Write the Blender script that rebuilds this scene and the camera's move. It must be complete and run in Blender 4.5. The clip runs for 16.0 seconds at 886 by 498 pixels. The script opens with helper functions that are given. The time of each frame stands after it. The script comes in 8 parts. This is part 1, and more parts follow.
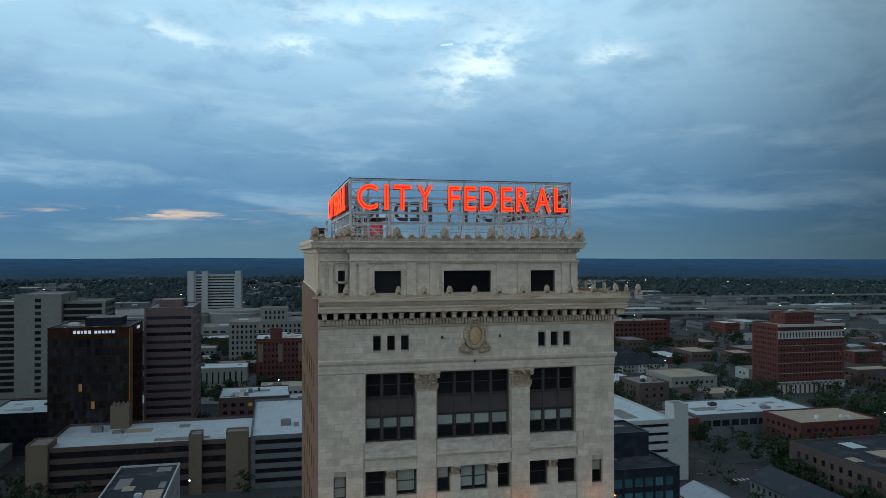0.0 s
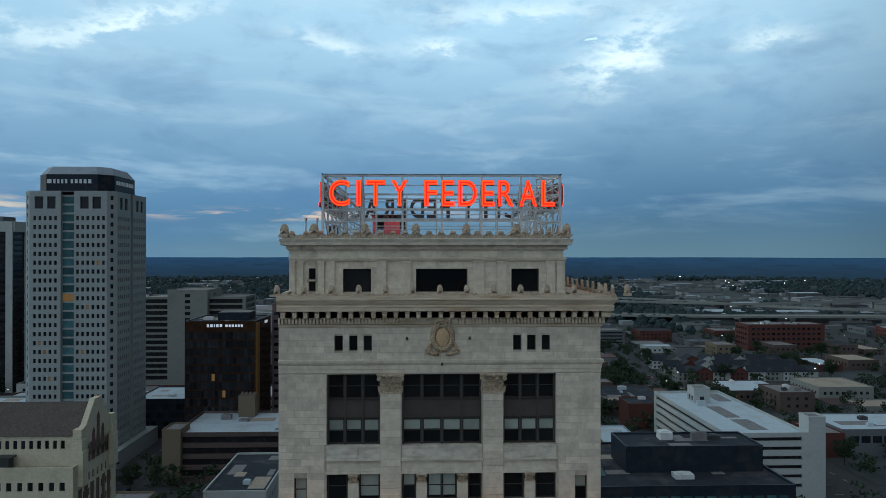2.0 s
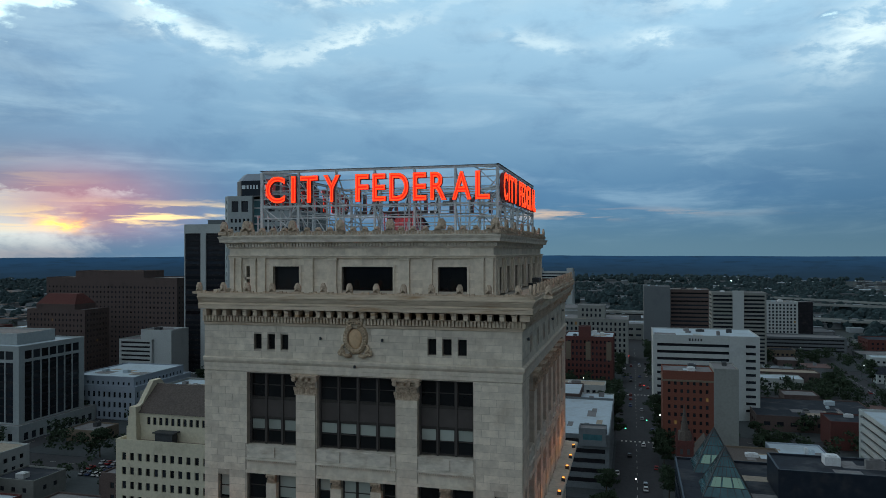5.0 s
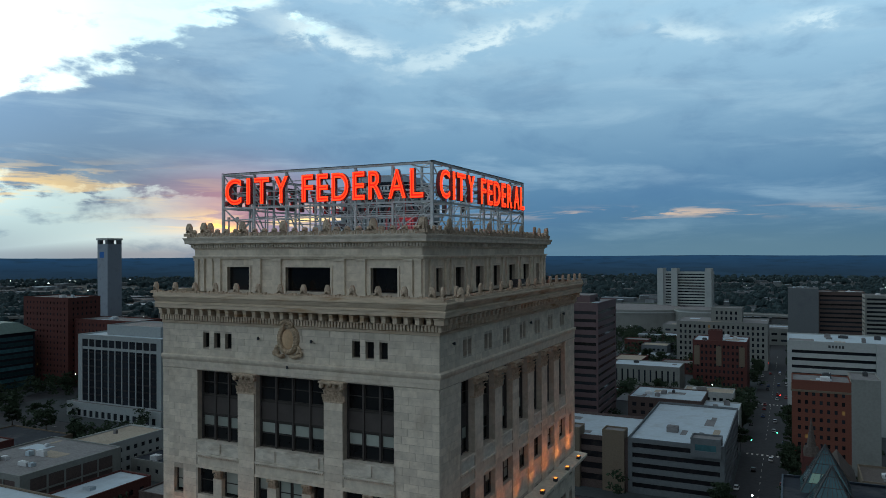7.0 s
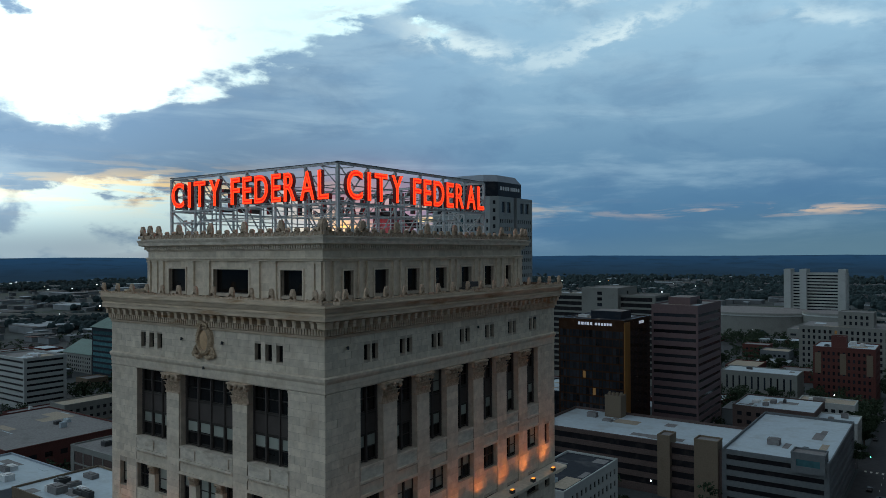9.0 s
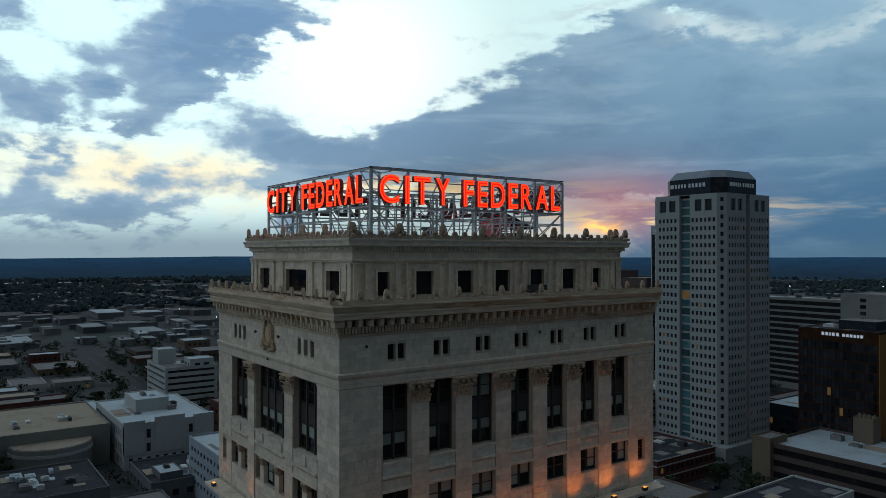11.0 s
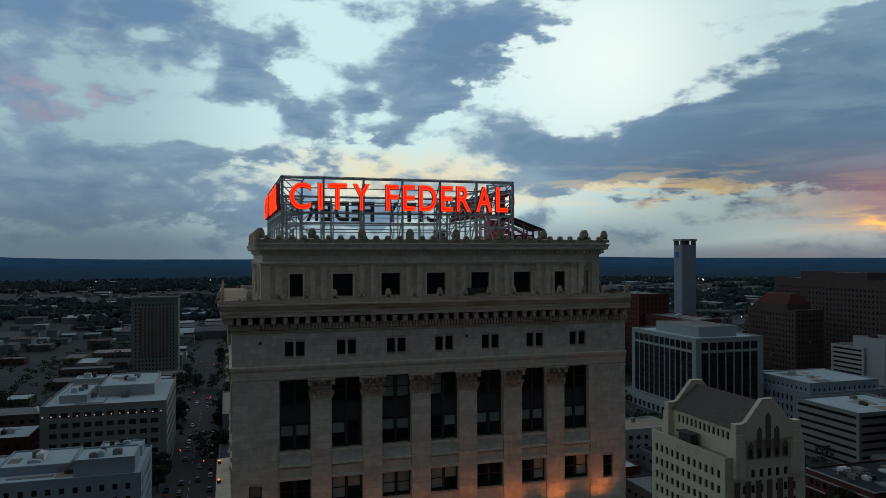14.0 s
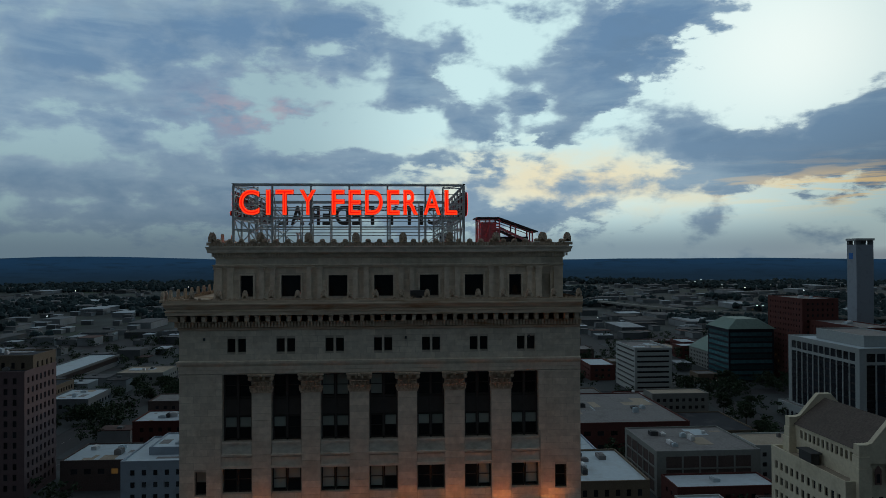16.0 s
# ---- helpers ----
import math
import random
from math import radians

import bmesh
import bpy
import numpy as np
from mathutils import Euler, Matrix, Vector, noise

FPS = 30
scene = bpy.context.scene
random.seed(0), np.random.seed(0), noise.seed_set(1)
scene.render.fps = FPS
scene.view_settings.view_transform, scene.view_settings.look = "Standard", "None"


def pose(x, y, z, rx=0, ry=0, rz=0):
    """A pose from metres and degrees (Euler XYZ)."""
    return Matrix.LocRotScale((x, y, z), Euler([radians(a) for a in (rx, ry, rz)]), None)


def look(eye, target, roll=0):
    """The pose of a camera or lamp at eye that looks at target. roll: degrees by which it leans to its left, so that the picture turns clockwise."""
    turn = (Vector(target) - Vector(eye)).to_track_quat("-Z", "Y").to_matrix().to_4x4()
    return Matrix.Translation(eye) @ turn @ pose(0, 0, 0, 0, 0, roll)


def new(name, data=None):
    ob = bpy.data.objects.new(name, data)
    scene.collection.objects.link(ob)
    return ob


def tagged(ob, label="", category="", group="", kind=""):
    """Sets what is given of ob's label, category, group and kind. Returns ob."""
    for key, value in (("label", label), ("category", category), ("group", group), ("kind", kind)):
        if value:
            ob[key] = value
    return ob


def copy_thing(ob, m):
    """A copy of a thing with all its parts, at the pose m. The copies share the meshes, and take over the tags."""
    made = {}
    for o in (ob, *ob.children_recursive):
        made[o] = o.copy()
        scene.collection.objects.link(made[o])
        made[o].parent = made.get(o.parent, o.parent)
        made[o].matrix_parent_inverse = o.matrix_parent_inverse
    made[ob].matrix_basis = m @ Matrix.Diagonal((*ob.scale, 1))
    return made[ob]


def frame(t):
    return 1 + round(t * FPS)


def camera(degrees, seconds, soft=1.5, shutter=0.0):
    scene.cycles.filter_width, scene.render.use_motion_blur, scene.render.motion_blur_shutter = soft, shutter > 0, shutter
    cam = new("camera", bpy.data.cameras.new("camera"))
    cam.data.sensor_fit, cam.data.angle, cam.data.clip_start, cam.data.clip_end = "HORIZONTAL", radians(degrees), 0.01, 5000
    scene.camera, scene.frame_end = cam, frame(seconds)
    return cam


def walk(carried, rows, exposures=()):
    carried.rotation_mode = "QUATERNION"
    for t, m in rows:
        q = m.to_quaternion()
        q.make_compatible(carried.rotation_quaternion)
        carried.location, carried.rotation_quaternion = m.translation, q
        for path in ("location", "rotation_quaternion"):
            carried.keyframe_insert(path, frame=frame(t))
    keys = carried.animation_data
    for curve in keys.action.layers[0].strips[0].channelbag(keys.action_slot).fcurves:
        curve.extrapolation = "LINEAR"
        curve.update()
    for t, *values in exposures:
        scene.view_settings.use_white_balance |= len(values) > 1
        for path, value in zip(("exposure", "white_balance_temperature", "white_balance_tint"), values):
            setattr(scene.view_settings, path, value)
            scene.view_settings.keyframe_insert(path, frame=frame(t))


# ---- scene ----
cam = camera(62.6, 16.0, soft=0.8)
METRES, EYE, TILT, LEAN, TURN = 120.0, 90.0, 0.0, 0.0, -13.1
ROWS = [
    (0.0, 0.0, 0.0, 0.0, -0.0, 0.4, -0.0),
    (0.5, 0.0266, 0.0066, -0.0001, 2.82, 0.37, -0.01),
    (1.0, 0.0531, 0.014, -0.0003, 5.62, 0.36, 0.01),
    (1.5, 0.0798, 0.0225, -0.0006, 8.42, 0.33, 0.01),
    (2.0, 0.1065, 0.0324, -0.0009, 11.21, 0.31, 0.03),
    (2.5, 0.1334, 0.0435, -0.0012, 14.02, 0.3, 0.04),
    (3.0, 0.16, 0.056, -0.0014, 16.8, 0.29, 0.05),
    (3.5, 0.1862, 0.0693, -0.0016, 19.48, 0.27, 0.07),
    (4.0, 0.2115, 0.0841, -0.0017, 22.18, 0.25, 0.08),
    (4.5, 0.2362, 0.0998, -0.0019, 24.93, 0.24, 0.1),
    (5.0, 0.2605, 0.1167, -0.0021, 27.71, 0.24, 0.1),
    (7.5, 0.3741, 0.2148, -0.0021, 41.54, 0.26, 0.25),
    (8.0, 0.3944, 0.2374, -0.0019, 44.28, 0.26, 0.26),
    (10.5, 0.4812, 0.3624, -0.0003, 59.99, 0.32, 0.13),
    (11.0, 0.4961, 0.3904, -0.0001, 67.63, 0.31, -0.0),
    (11.5, 0.5102, 0.4201, 0.0002, 73.78, 0.27, -0.11),
    (12.0, 0.5217, 0.4514, 0.0005, 76.59, 0.24, -0.09),
    (12.5, 0.5313, 0.4839, 0.0007, 78.21, 0.25, -0.01),
    (13.0, 0.5387, 0.5168, 0.0008, 80.31, 0.29, 0.09),
    (13.5, 0.5445, 0.5503, 0.0011, 83.3, 0.34, 0.13),
    (14.0, 0.5479, 0.5848, 0.0012, 86.49, 0.38, 0.16),
    (14.5, 0.5505, 0.6201, 0.0014, 89.74, 0.42, 0.19),
    (15.0, 0.551, 0.6561, 0.0016, 93.0, 0.46, 0.2),
    (15.5, 0.5493, 0.6928, 0.0016, 96.22, 0.49, 0.22),
    (16.0, 0.5455, 0.7299, 0.0015, 99.41, 0.53, 0.24),
]
# exposure: the picture darkens as the camera comes round towards the bright west
EXPOSURES = [(0.0, 0.08), (3.0, 0.05), (5.0, -0.06), (7.5, -0.16), (8.2, -0.20), (10.3, -0.40), (11.5, -0.60), (13.0, -0.80), (16.0, -0.90)]
walk(cam, [(t, pose(0, 0, EYE, TILT, LEAN, TURN) @ pose(METRES * x, METRES * y, METRES * z, 90 + pitch, roll, yaw)) for t, x, y, z, yaw, pitch, roll in ROWS], EXPOSURES)

# ---- world: overcast dusk sky with breaks towards the sunset ----
SUN_AZ, SUN_EL = 42.2, 2.2          # degrees to the left of +y, degrees up
world = bpy.data.worlds.new("dusk_sky")
scene.world = world
world.use_nodes = True
wt = world.node_tree
wt.nodes.clear()


class Graph:
    """Short-hand for shader node arithmetic."""

    def __init__(self, tree):
        self.tree = tree

    def node(self, kind, **props):
        n = self.tree.nodes.new(kind)
        for k, v in props.items():
            if k == "operation":
                n.operation = v
            elif k == "data_type":
                n.data_type = v
            elif k == "blend_type":
                n.blend_type = v
        return n

    def put(self, socket, v):
        if hasattr(v, "is_output"):
            self.tree.links.new(v, socket)
        elif isinstance(v, tuple) and len(v) == 3 and socket.type == "RGBA":
            socket.default_value = (*v, 1)
        else:
            socket.default_value = v

    def m(self, op, a, b=0.0, c=0.0):
        n = self.node("ShaderNodeMath", operation=op)
        for s, v in zip(n.inputs, (a, b, c)):
            self.put(s, v)
        return n.outputs[0]

    def v(self, op, a, b=(0, 0, 0)):
        n = self.node("ShaderNodeVectorMath", operation=op)
        self.put(n.inputs[0], a)
        if op == "SCALE":
            self.put(n.inputs["Scale"], b)
        else:
            self.put(n.inputs[1], b)
        return n.outputs["Vector"]

    def mix(self, f, a, b, blend="MIX"):
        n = self.node("ShaderNodeMix", data_type="RGBA", blend_type=blend)
        self.put(n.inputs["Factor"], f)
        self.put(n.inputs["A"], a)
        self.put(n.inputs["B"], b)
        return n.outputs["Result"]

    def noise(self, vec, scale, detail=4.0, rough=0.55, distort=0.0, dims="3D"):
        n = self.node("ShaderNodeTexNoise")
        n.noise_dimensions = dims
        self.put(n.inputs["Vector"], vec)
        n.inputs["Scale"].default_value = scale
        n.inputs["Detail"].default_value = detail
        n.inputs["Roughness"].default_value = rough
        n.inputs["Distortion"].default_value = distort
        return n.outputs["Fac"]

    def ramp(self, x, lo, hi):
        """Smooth step of x from lo to hi."""
        n = self.node("ShaderNodeMapRange")
        n.interpolation_type = "SMOOTHSTEP"
        self.put(n.inputs["Value"], x)
        n.inputs["From Min"].default_value, n.inputs["From Max"].default_value = lo, hi
        return n.outputs["Result"]

    def xyz(self, x, y, z):
        n = self.node("ShaderNodeCombineXYZ")
        for s, v in zip(n.inputs, (x, y, z)):
            self.put(s, v)
        return n.outputs[0]

    def split(self, v):
        n = self.node("ShaderNodeSeparateXYZ")
        self.put(n.inputs[0], v)
        return n.outputs

    def bell(self, az, el, a0, e0, sa, se, lean=0.0):
        """A soft patch round (a0, e0), sa by se degrees, leaning by lean degrees up per degree of azimuth."""
        da = self.m("SUBTRACT", az, a0)
        de = self.m("SUBTRACT", self.m("SUBTRACT", el, e0), self.m("MULTIPLY", da, lean))
        q = self.m("ADD", self.m("POWER", self.m("ABSOLUTE", self.m("DIVIDE", da, sa)), 2.0), self.m("POWER", self.m("ABSOLUTE", self.m("DIVIDE", de, se)), 2.0))
        return self.m("EXPONENT", self.m("MULTIPLY", q, -1.0))

    def total(self, *terms):
        out = None
        for w, x in terms:
            y = self.m("MULTIPLY", x, w)
            out = y if out is None else self.m("ADD", out, y)
        return out


def srgb(r, g, b, gain=1.0):
    return tuple(gain * ((c / 255) / 12.92 if c / 255 <= 0.04045 else ((c / 255 + 0.055) / 1.055) ** 2.4) for c in (r, g, b))


def build_sky():
    g = Graph(wt)
    way = g.node("ShaderNodeTexCoord").outputs["Generated"]
    dx, dy, dz = g.split(way)
    el = g.m("MULTIPLY", g.m("ARCSINE", dz), 57.2958)
    az = g.m("MULTIPLY", g.m("ARCTAN2", g.m("MULTIPLY", dx, -1.0), dy), 57.2958)
    up = g.m("ADD", g.m("MAXIMUM", dz, 0.0), 0.10)
    sheet = g.xyz(g.m("DIVIDE", dx, up), g.m("DIVIDE", dy, up), 0.0)
    # uneven edges: the soft patches are read at shifted places
    lump = g.noise(g.xyz(g.m("DIVIDE", az, 3.6), g.m("DIVIDE", el, 2.2), 14.0), 1.0, 6, 0.52, 0.15)
    puff = g.noise(g.xyz(g.m("DIVIDE", az, 8.0), g.m("DIVIDE", el, 3.4), 0.0), 1.0, 8, 0.60, 0.25)
    fine = g.noise(g.xyz(g.m("DIVIDE", az, 3.4), g.m("DIVIDE", el, 1.5), 9.0), 1.0, 8, 0.62, 0.2)
    soft = g.noise(g.xyz(g.m("DIVIDE", az, 20.0), g.m("DIVIDE", el, 5.0), 6.0), 1.0, 5, 0.55, 0.5)
    streak = g.noise(g.xyz(g.m("DIVIDE", az, 13.0), g.m("DIVIDE", el, 2.4), 3.0), 1.0, 7, 0.58, 0.35)
    wa = g.m("ADD", g.m("ADD", az, g.m("MULTIPLY", g.m("SUBTRACT", puff, 0.5), 8.0)), g.m("MULTIPLY", g.m("SUBTRACT", fine, 0.5), 5.0))
    we = g.m("ADD", g.m("ADD", el, g.m("MULTIPLY", g.m("SUBTRACT", soft, 0.5), 3.0)), g.m("MULTIPLY", g.m("SUBTRACT", fine, 0.5), 4.0))

    # clear air: pale towards the sunset, dimmer to the sides
    near = g.bell(az, el, 60, 14.5, 9, 6.5)
    pale = g.mix(near, srgb(186, 214, 216, 1.85), srgb(232, 244, 240, 1.60))
    cream = g.m("MULTIPLY", g.bell(wa, we, 76, 5.6, 13, 2.2), 0.85)
    clear = g.mix(cream, pale, srgb(246, 228, 186, 1.4))

    clear = g.mix(g.m("MULTIPLY", g.ramp(az, 84, 100), 0.85), clear, srgb(158, 190, 202, 1.25))
    # cloud cover: closed to the east, broken to the west
    closed = g.ramp(az, 37, 14)
    roof_line = g.m("MINIMUM", g.m("ADD", 9.3, g.m("MULTIPLY", g.m("SUBTRACT", 60.0, wa), 0.42)), 22.0)
    mass = g.m("MULTIPLY", g.ramp(g.total((1.0, roof_line), (-1.0, we), (8.0, g.m("SUBTRACT", puff, 0.5)), (7.0, g.m("SUBTRACT", fine, 0.5))), -2.2, 2.2), g.m("MULTIPLY", g.ramp(we, 4.0, 6.0), g.ramp(wa, 70, 64)))
    bias = g.total(
        (0.62, closed),
        (0.80, mass),
        (0.55, g.m("MULTIPLY", g.ramp(el, 9.0, 5.0), g.ramp(az, 46, 34))),
        (0.80, g.bell(wa, we, 66.5, 8.2, 4.6, 1.7)),
        (1.25, g.bell(wa, we, 71.6, 16.0, 5.2, 2.5, -0.35)),
        (0.62, g.bell(wa, we, 74.6, 11.7, 2.6, 1.2, -0.3)),
        (0.60, g.bell(wa, we, 80, 11.7, 1.6, 1.0)),
        (0.80, g.bell(wa, we, 88.2, 13.6, 3.0, 1.7)),
        (0.55, g.bell(wa, we, 95, 17.5, 4.0, 1.4)),
        (0.66, g.bell(wa, we, 105, 16.6, 12, 3.4)),
        (0.55, g.bell(wa, we, 114, 13.2, 5, 2.0)),
        (0.50, g.bell(wa, we, 107, 10.6, 9, 1.6)),
        (0.66, g.bell(wa, we, 84, 10.0, 2.2, 1.2)),
        (0.50, g.bell(wa, we, 78.0, 9.4, 4.0, 0.7)),
        (0.45, g.bell(wa, we, 86, 7.6, 6, 0.8)),
        (0.44, g.bell(wa, we, 98, 7.4, 8, 0.9)),
        (0.52, g.bell(wa, we, 108, 5.2, 18, 1.9)),
        (0.80, g.bell(wa, we, 79, 3.0, 6, 1.0)),
        (0.50, g.bell(wa, we, 90, 3.4, 6, 1.0)),
        (0.50, g.bell(wa, we, 108, 2.4, 14, 1.1)),
        (-0.50, g.bell(wa, we, 60, 15.5, 4.5, 4.0)),
        (-0.40, g.bell(wa, we, 66, 13.0, 3.0, 2.0)),
        (-0.35, g.bell(wa, we, 93, 9.6, 6, 1.0)),
        (-0.55, g.bell(wa, we, 34, 16.0, 6, 0.9, 0.22)),
        (-0.5, g.bell(wa, we, 22.5, 16.2, 6, 0.8, -0.28)),
        (-0.5, g.bell(wa, we, 44, 17.6, 6, 0.9, -0.2)),
        (-1.0, g.bell(wa, we, -15.5, 15.2, 4.6, 2.6, -0.4)),
        (-0.8, g.bell(wa, we, -26, 15.2, 2.6, 0.8)),
        (-0.8, g.bell(wa, we, -1, 16.4, 3.0, 0.6)),
        (-0.65, g.bell(wa, we, 8, 16.0, 5.0, 0.9, 0.1)),
        (-0.5, g.bell(wa, we, 16, 19.5, 26, 1.6)),
    )
    raw = g.m("ADD", g.m("ADD", bias, g.m("MULTIPLY", puff, 1.15)), g.m("SUBTRACT", g.m("MULTIPLY", fine, 0.55), 0.22))
    raw = g.m("ADD", raw, g.m("MULTIPLY", g.m("SUBTRACT", lump, 0.5), g.m("MULTIPLY", g.ramp(az, 40, 58), 1.5)))
    cover = g.ramp(raw, 0.66, 1.02)
    core = g.ramp(raw, 0.85, 1.45)

    # cloud body: dark blue-grey low, lighter high up, mottled
    height = g.ramp(el, 0.0, 21.0)
    east = g.mix(height, srgb(74, 121, 160), srgb(166, 207, 232))
    west = g.mix(height, srgb(116, 144, 168, 1.5), srgb(104, 138, 172, 1.45))
    body = g.mix(g.ramp(az, 24, 62), east, west)
    body = g.mix(g.m("MULTIPLY", g.ramp(streak, 0.46, 0.70), 0.40), body, g.mix(g.ramp(az, 24, 62), srgb(172, 206, 226), srgb(168, 194, 206, 1.55)))
    body = g.mix(g.m("MULTIPLY", g.ramp(puff, 0.54, 0.30), g.m("ADD", 0.28, g.m("MULTIPLY", g.ramp(az, 24, 62), 0.20))), body, g.mix(g.ramp(az, 24, 62), srgb(70, 112, 156), srgb(100, 128, 154, 1.5)))
    body = g.mix(g.m("MULTIPLY", g.bell(az, we, 99.5, 11.3, 5, 1.9), g.m("MULTIPLY", g.ramp(fine, 0.42, 0.62), 0.6)), body, srgb(214, 178, 178, 1.3))
    body = g.mix(g.m("MULTIPLY", g.m("SUBTRACT", 1.0, core), g.m("MULTIPLY", g.ramp(az, 44, 62), 0.50)), body, srgb(158, 182, 200, 1.35))
    sky = g.mix(cover, clear, body)

    # thin places where the light comes through
    gaps = g.total((1.0, g.bell(wa, we, 34, 16.0, 5.5, 0.7, 0.22)), (0.9, g.bell(wa, we, 22.5, 16.2, 5.5, 0.6, -0.28)), (0.8, g.bell(wa, we, 44, 17.8, 5, 0.7, -0.2)), (1.0, g.bell(wa, we, -15.5, 15.0, 3.6, 1.9, -0.45)), (0.7, g.bell(wa, we, -26, 15.2, 2.2, 0.7)),
                   (0.7, g.bell(wa, we, -1, 16.4, 2.4, 0.5)), (0.6, g.bell(wa, we, 7, 16.2, 3.0, 0.7, 0.1)), (0.7, g.bell(wa, we, 24, 19.3, 9, 0.7)), (0.6, g.bell(wa, we, -8, 18.6, 7, 0.8)))
    sky = g.mix(g.m("MULTIPLY", g.m("MINIMUM", gaps, 1.0), g.ramp(fine, 0.36, 0.56)), sky, srgb(214, 236, 242, 1.1))

    # sunset: rose round the sun, yellow streaks through the cloud
    rose = g.m("MULTIPLY", g.bell(az, el, SUN_AZ - 0.5, 3.6, 6.5, 2.6), 0.85)
    sky = g.mix(rose, sky, srgb(206, 146, 158))
    rift = g.noise(g.xyz(g.m("DIVIDE", az, 7.0), g.m("DIVIDE", el, 0.8), 5.0), 1.0, 5, 0.6, 0.4)
    bars = g.m("MULTIPLY", g.ramp(rift, 0.47, 0.60), g.m("MAXIMUM", g.bell(az, el, 38.5, 2.6, 8, 0.8, -0.05), g.m("MULTIPLY", g.bell(az, el, 56, 4.7, 9, 1.3), 0.75)))
    sky = g.mix(bars, sky, srgb(255, 220, 150, 1.6))
    thin = g.m("MULTIPLY", g.ramp(rift, 0.50, 0.62), g.bell(az, el, 9, 2.9, 11, 0.36))
    sky = g.mix(thin, sky, srgb(226, 200, 178))
    disc = g.m("MULTIPLY", g.bell(az, el, SUN_AZ, SUN_EL - 0.2, 1.3, 0.42), g.m("ADD", 0.25, g.m("MULTIPLY", g.ramp(fine, 0.40, 0.60), 0.9)))
    sky = g.mix(disc, sky, srgb(255, 186, 70, 3.6))

    # haze at the horizon
    haze = g.m("MAXIMUM", g.ramp(el, 1.6, -0.2), g.m("MULTIPLY", g.ramp(el, 4.2, 0.3), g.ramp(az, 46, 62)))
    low = g.mix(g.ramp(az, 40, 62), srgb(88, 128, 158), srgb(122, 148, 168, 1.05))
    sky = g.mix(g.m("MULTIPLY", haze, 0.85), sky, low)
    sky = g.mix(g.m("MULTIPLY", g.m("MULTIPLY", g.ramp(el, 4.5, 0.2), g.ramp(az, 34, 2)), 0.75), sky, srgb(96, 130, 146))
    sky = g.v("SCALE", sky, g.m("ADD", 1.0, g.m("MULTIPLY", g.ramp(az, 48, 62), 0.22)))
    sky = g.v("SCALE", sky, g.total((1.0, 1.0), (-0.04, g.ramp(az, -20, -38)), (-0.20, g.bell(az, el, -20, 4, 13, 6)), (-0.26, g.m("MULTIPLY", g.ramp(az, 84, 98), g.ramp(el, 10, 3))), (0.06, g.bell(az, el, -6, 16, 14, 6)), (-0.36, g.bell(az, el, 53, 3.6, 11, 4.5))))
    # the cloud deck overhead; dull towards the night side
    sky = g.v("SCALE", sky, g.m("ADD", 1.0, g.m("MULTIPLY", g.ramp(az, 50, 34), 0.10)))
    back = g.ramp(g.m("SUBTRACT", g.m("MULTIPLY", dx, 0.60), g.m("MULTIPLY", dy, 0.80)), -0.10, 0.35)
    south = g.m("MULTIPLY", g.m("MAXIMUM", g.m("MULTIPLY", dy, -1.0), 0.0), g.ramp(el, 4.0, 26.0))
    dull = g.v("SCALE", (0.104, 0.123, 0.142), g.m("ADD", 1.0, g.m("MULTIPLY", south, 8.2)))
    sky = g.mix(g.m("MULTIPLY", back, 0.9), sky, dull)
    high = g.ramp(el, 19.0, 48.0)
    # the deck overhead thins out towards the sunset side
    deck_light = g.v("SCALE", (0.375, 0.425, 0.485), g.m("SUBTRACT", 1.30, g.m("MULTIPLY", g.ramp(dx, -0.5, 0.5), 0.82)))
    sky = g.mix(high, sky, deck_light)
    sky = g.v("SCALE", sky, g.m("SUBTRACT", 1.0, g.m("MULTIPLY", g.m("MULTIPLY", g.ramp(dx, 0.40, 0.85), g.ramp(el, 58, 36)), 0.8)))
    # below the horizon: dark land
    sky = g.mix(g.ramp(el, -0.3, -2.0), sky, (0.03, 0.04, 0.05))

    air = g.node("ShaderNodeTexSky")
    air.sky_type = "NISHITA"
    air.sun_disc = False
    air.sun_elevation, air.sun_rotation = radians(SUN_EL), radians(-SUN_AZ)
    air.air_density, air.dust_density, air.ozone_density = 1.0, 0.2, 3.0
    veil = g.mix(g.m("ADD", 0.80, g.m("MULTIPLY", cover, 0.18)), air.outputs["Color"], (0, 0, 0))
    back_air, back_cloud = g.node("ShaderNodeBackground"), g.node("ShaderNodeBackground")
    g.put(back_air.inputs["Color"], veil)
    back_air.inputs["Strength"].default_value = 0.05
    g.put(back_cloud.inputs["Color"], sky)
    both = g.node("ShaderNodeAddShader")
    wt.links.new(back_air.outputs[0], both.inputs[0])
    wt.links.new(back_cloud.outputs[0], both.inputs[1])
    out = g.node("ShaderNodeOutputWorld")
    wt.links.new(both.outputs[0], out.inputs["Surface"])


build_sky()

sun_data = bpy.data.lights.new("sun", "SUN")
sun_data.energy, sun_data.angle, sun_data.color = 0.5, radians(10), (1.0, 0.66, 0.42)
sun = new("sun", sun_data)
_a, _e = radians(SUN_AZ), radians(SUN_EL + 2)
sun.matrix_world = look((-300 * math.sin(_a) * math.cos(_e), 300 * math.cos(_a) * math.cos(_e), 90 + 300 * math.sin(_e)), (0, 0, 90))

# ---- materials ----
MATS = {}


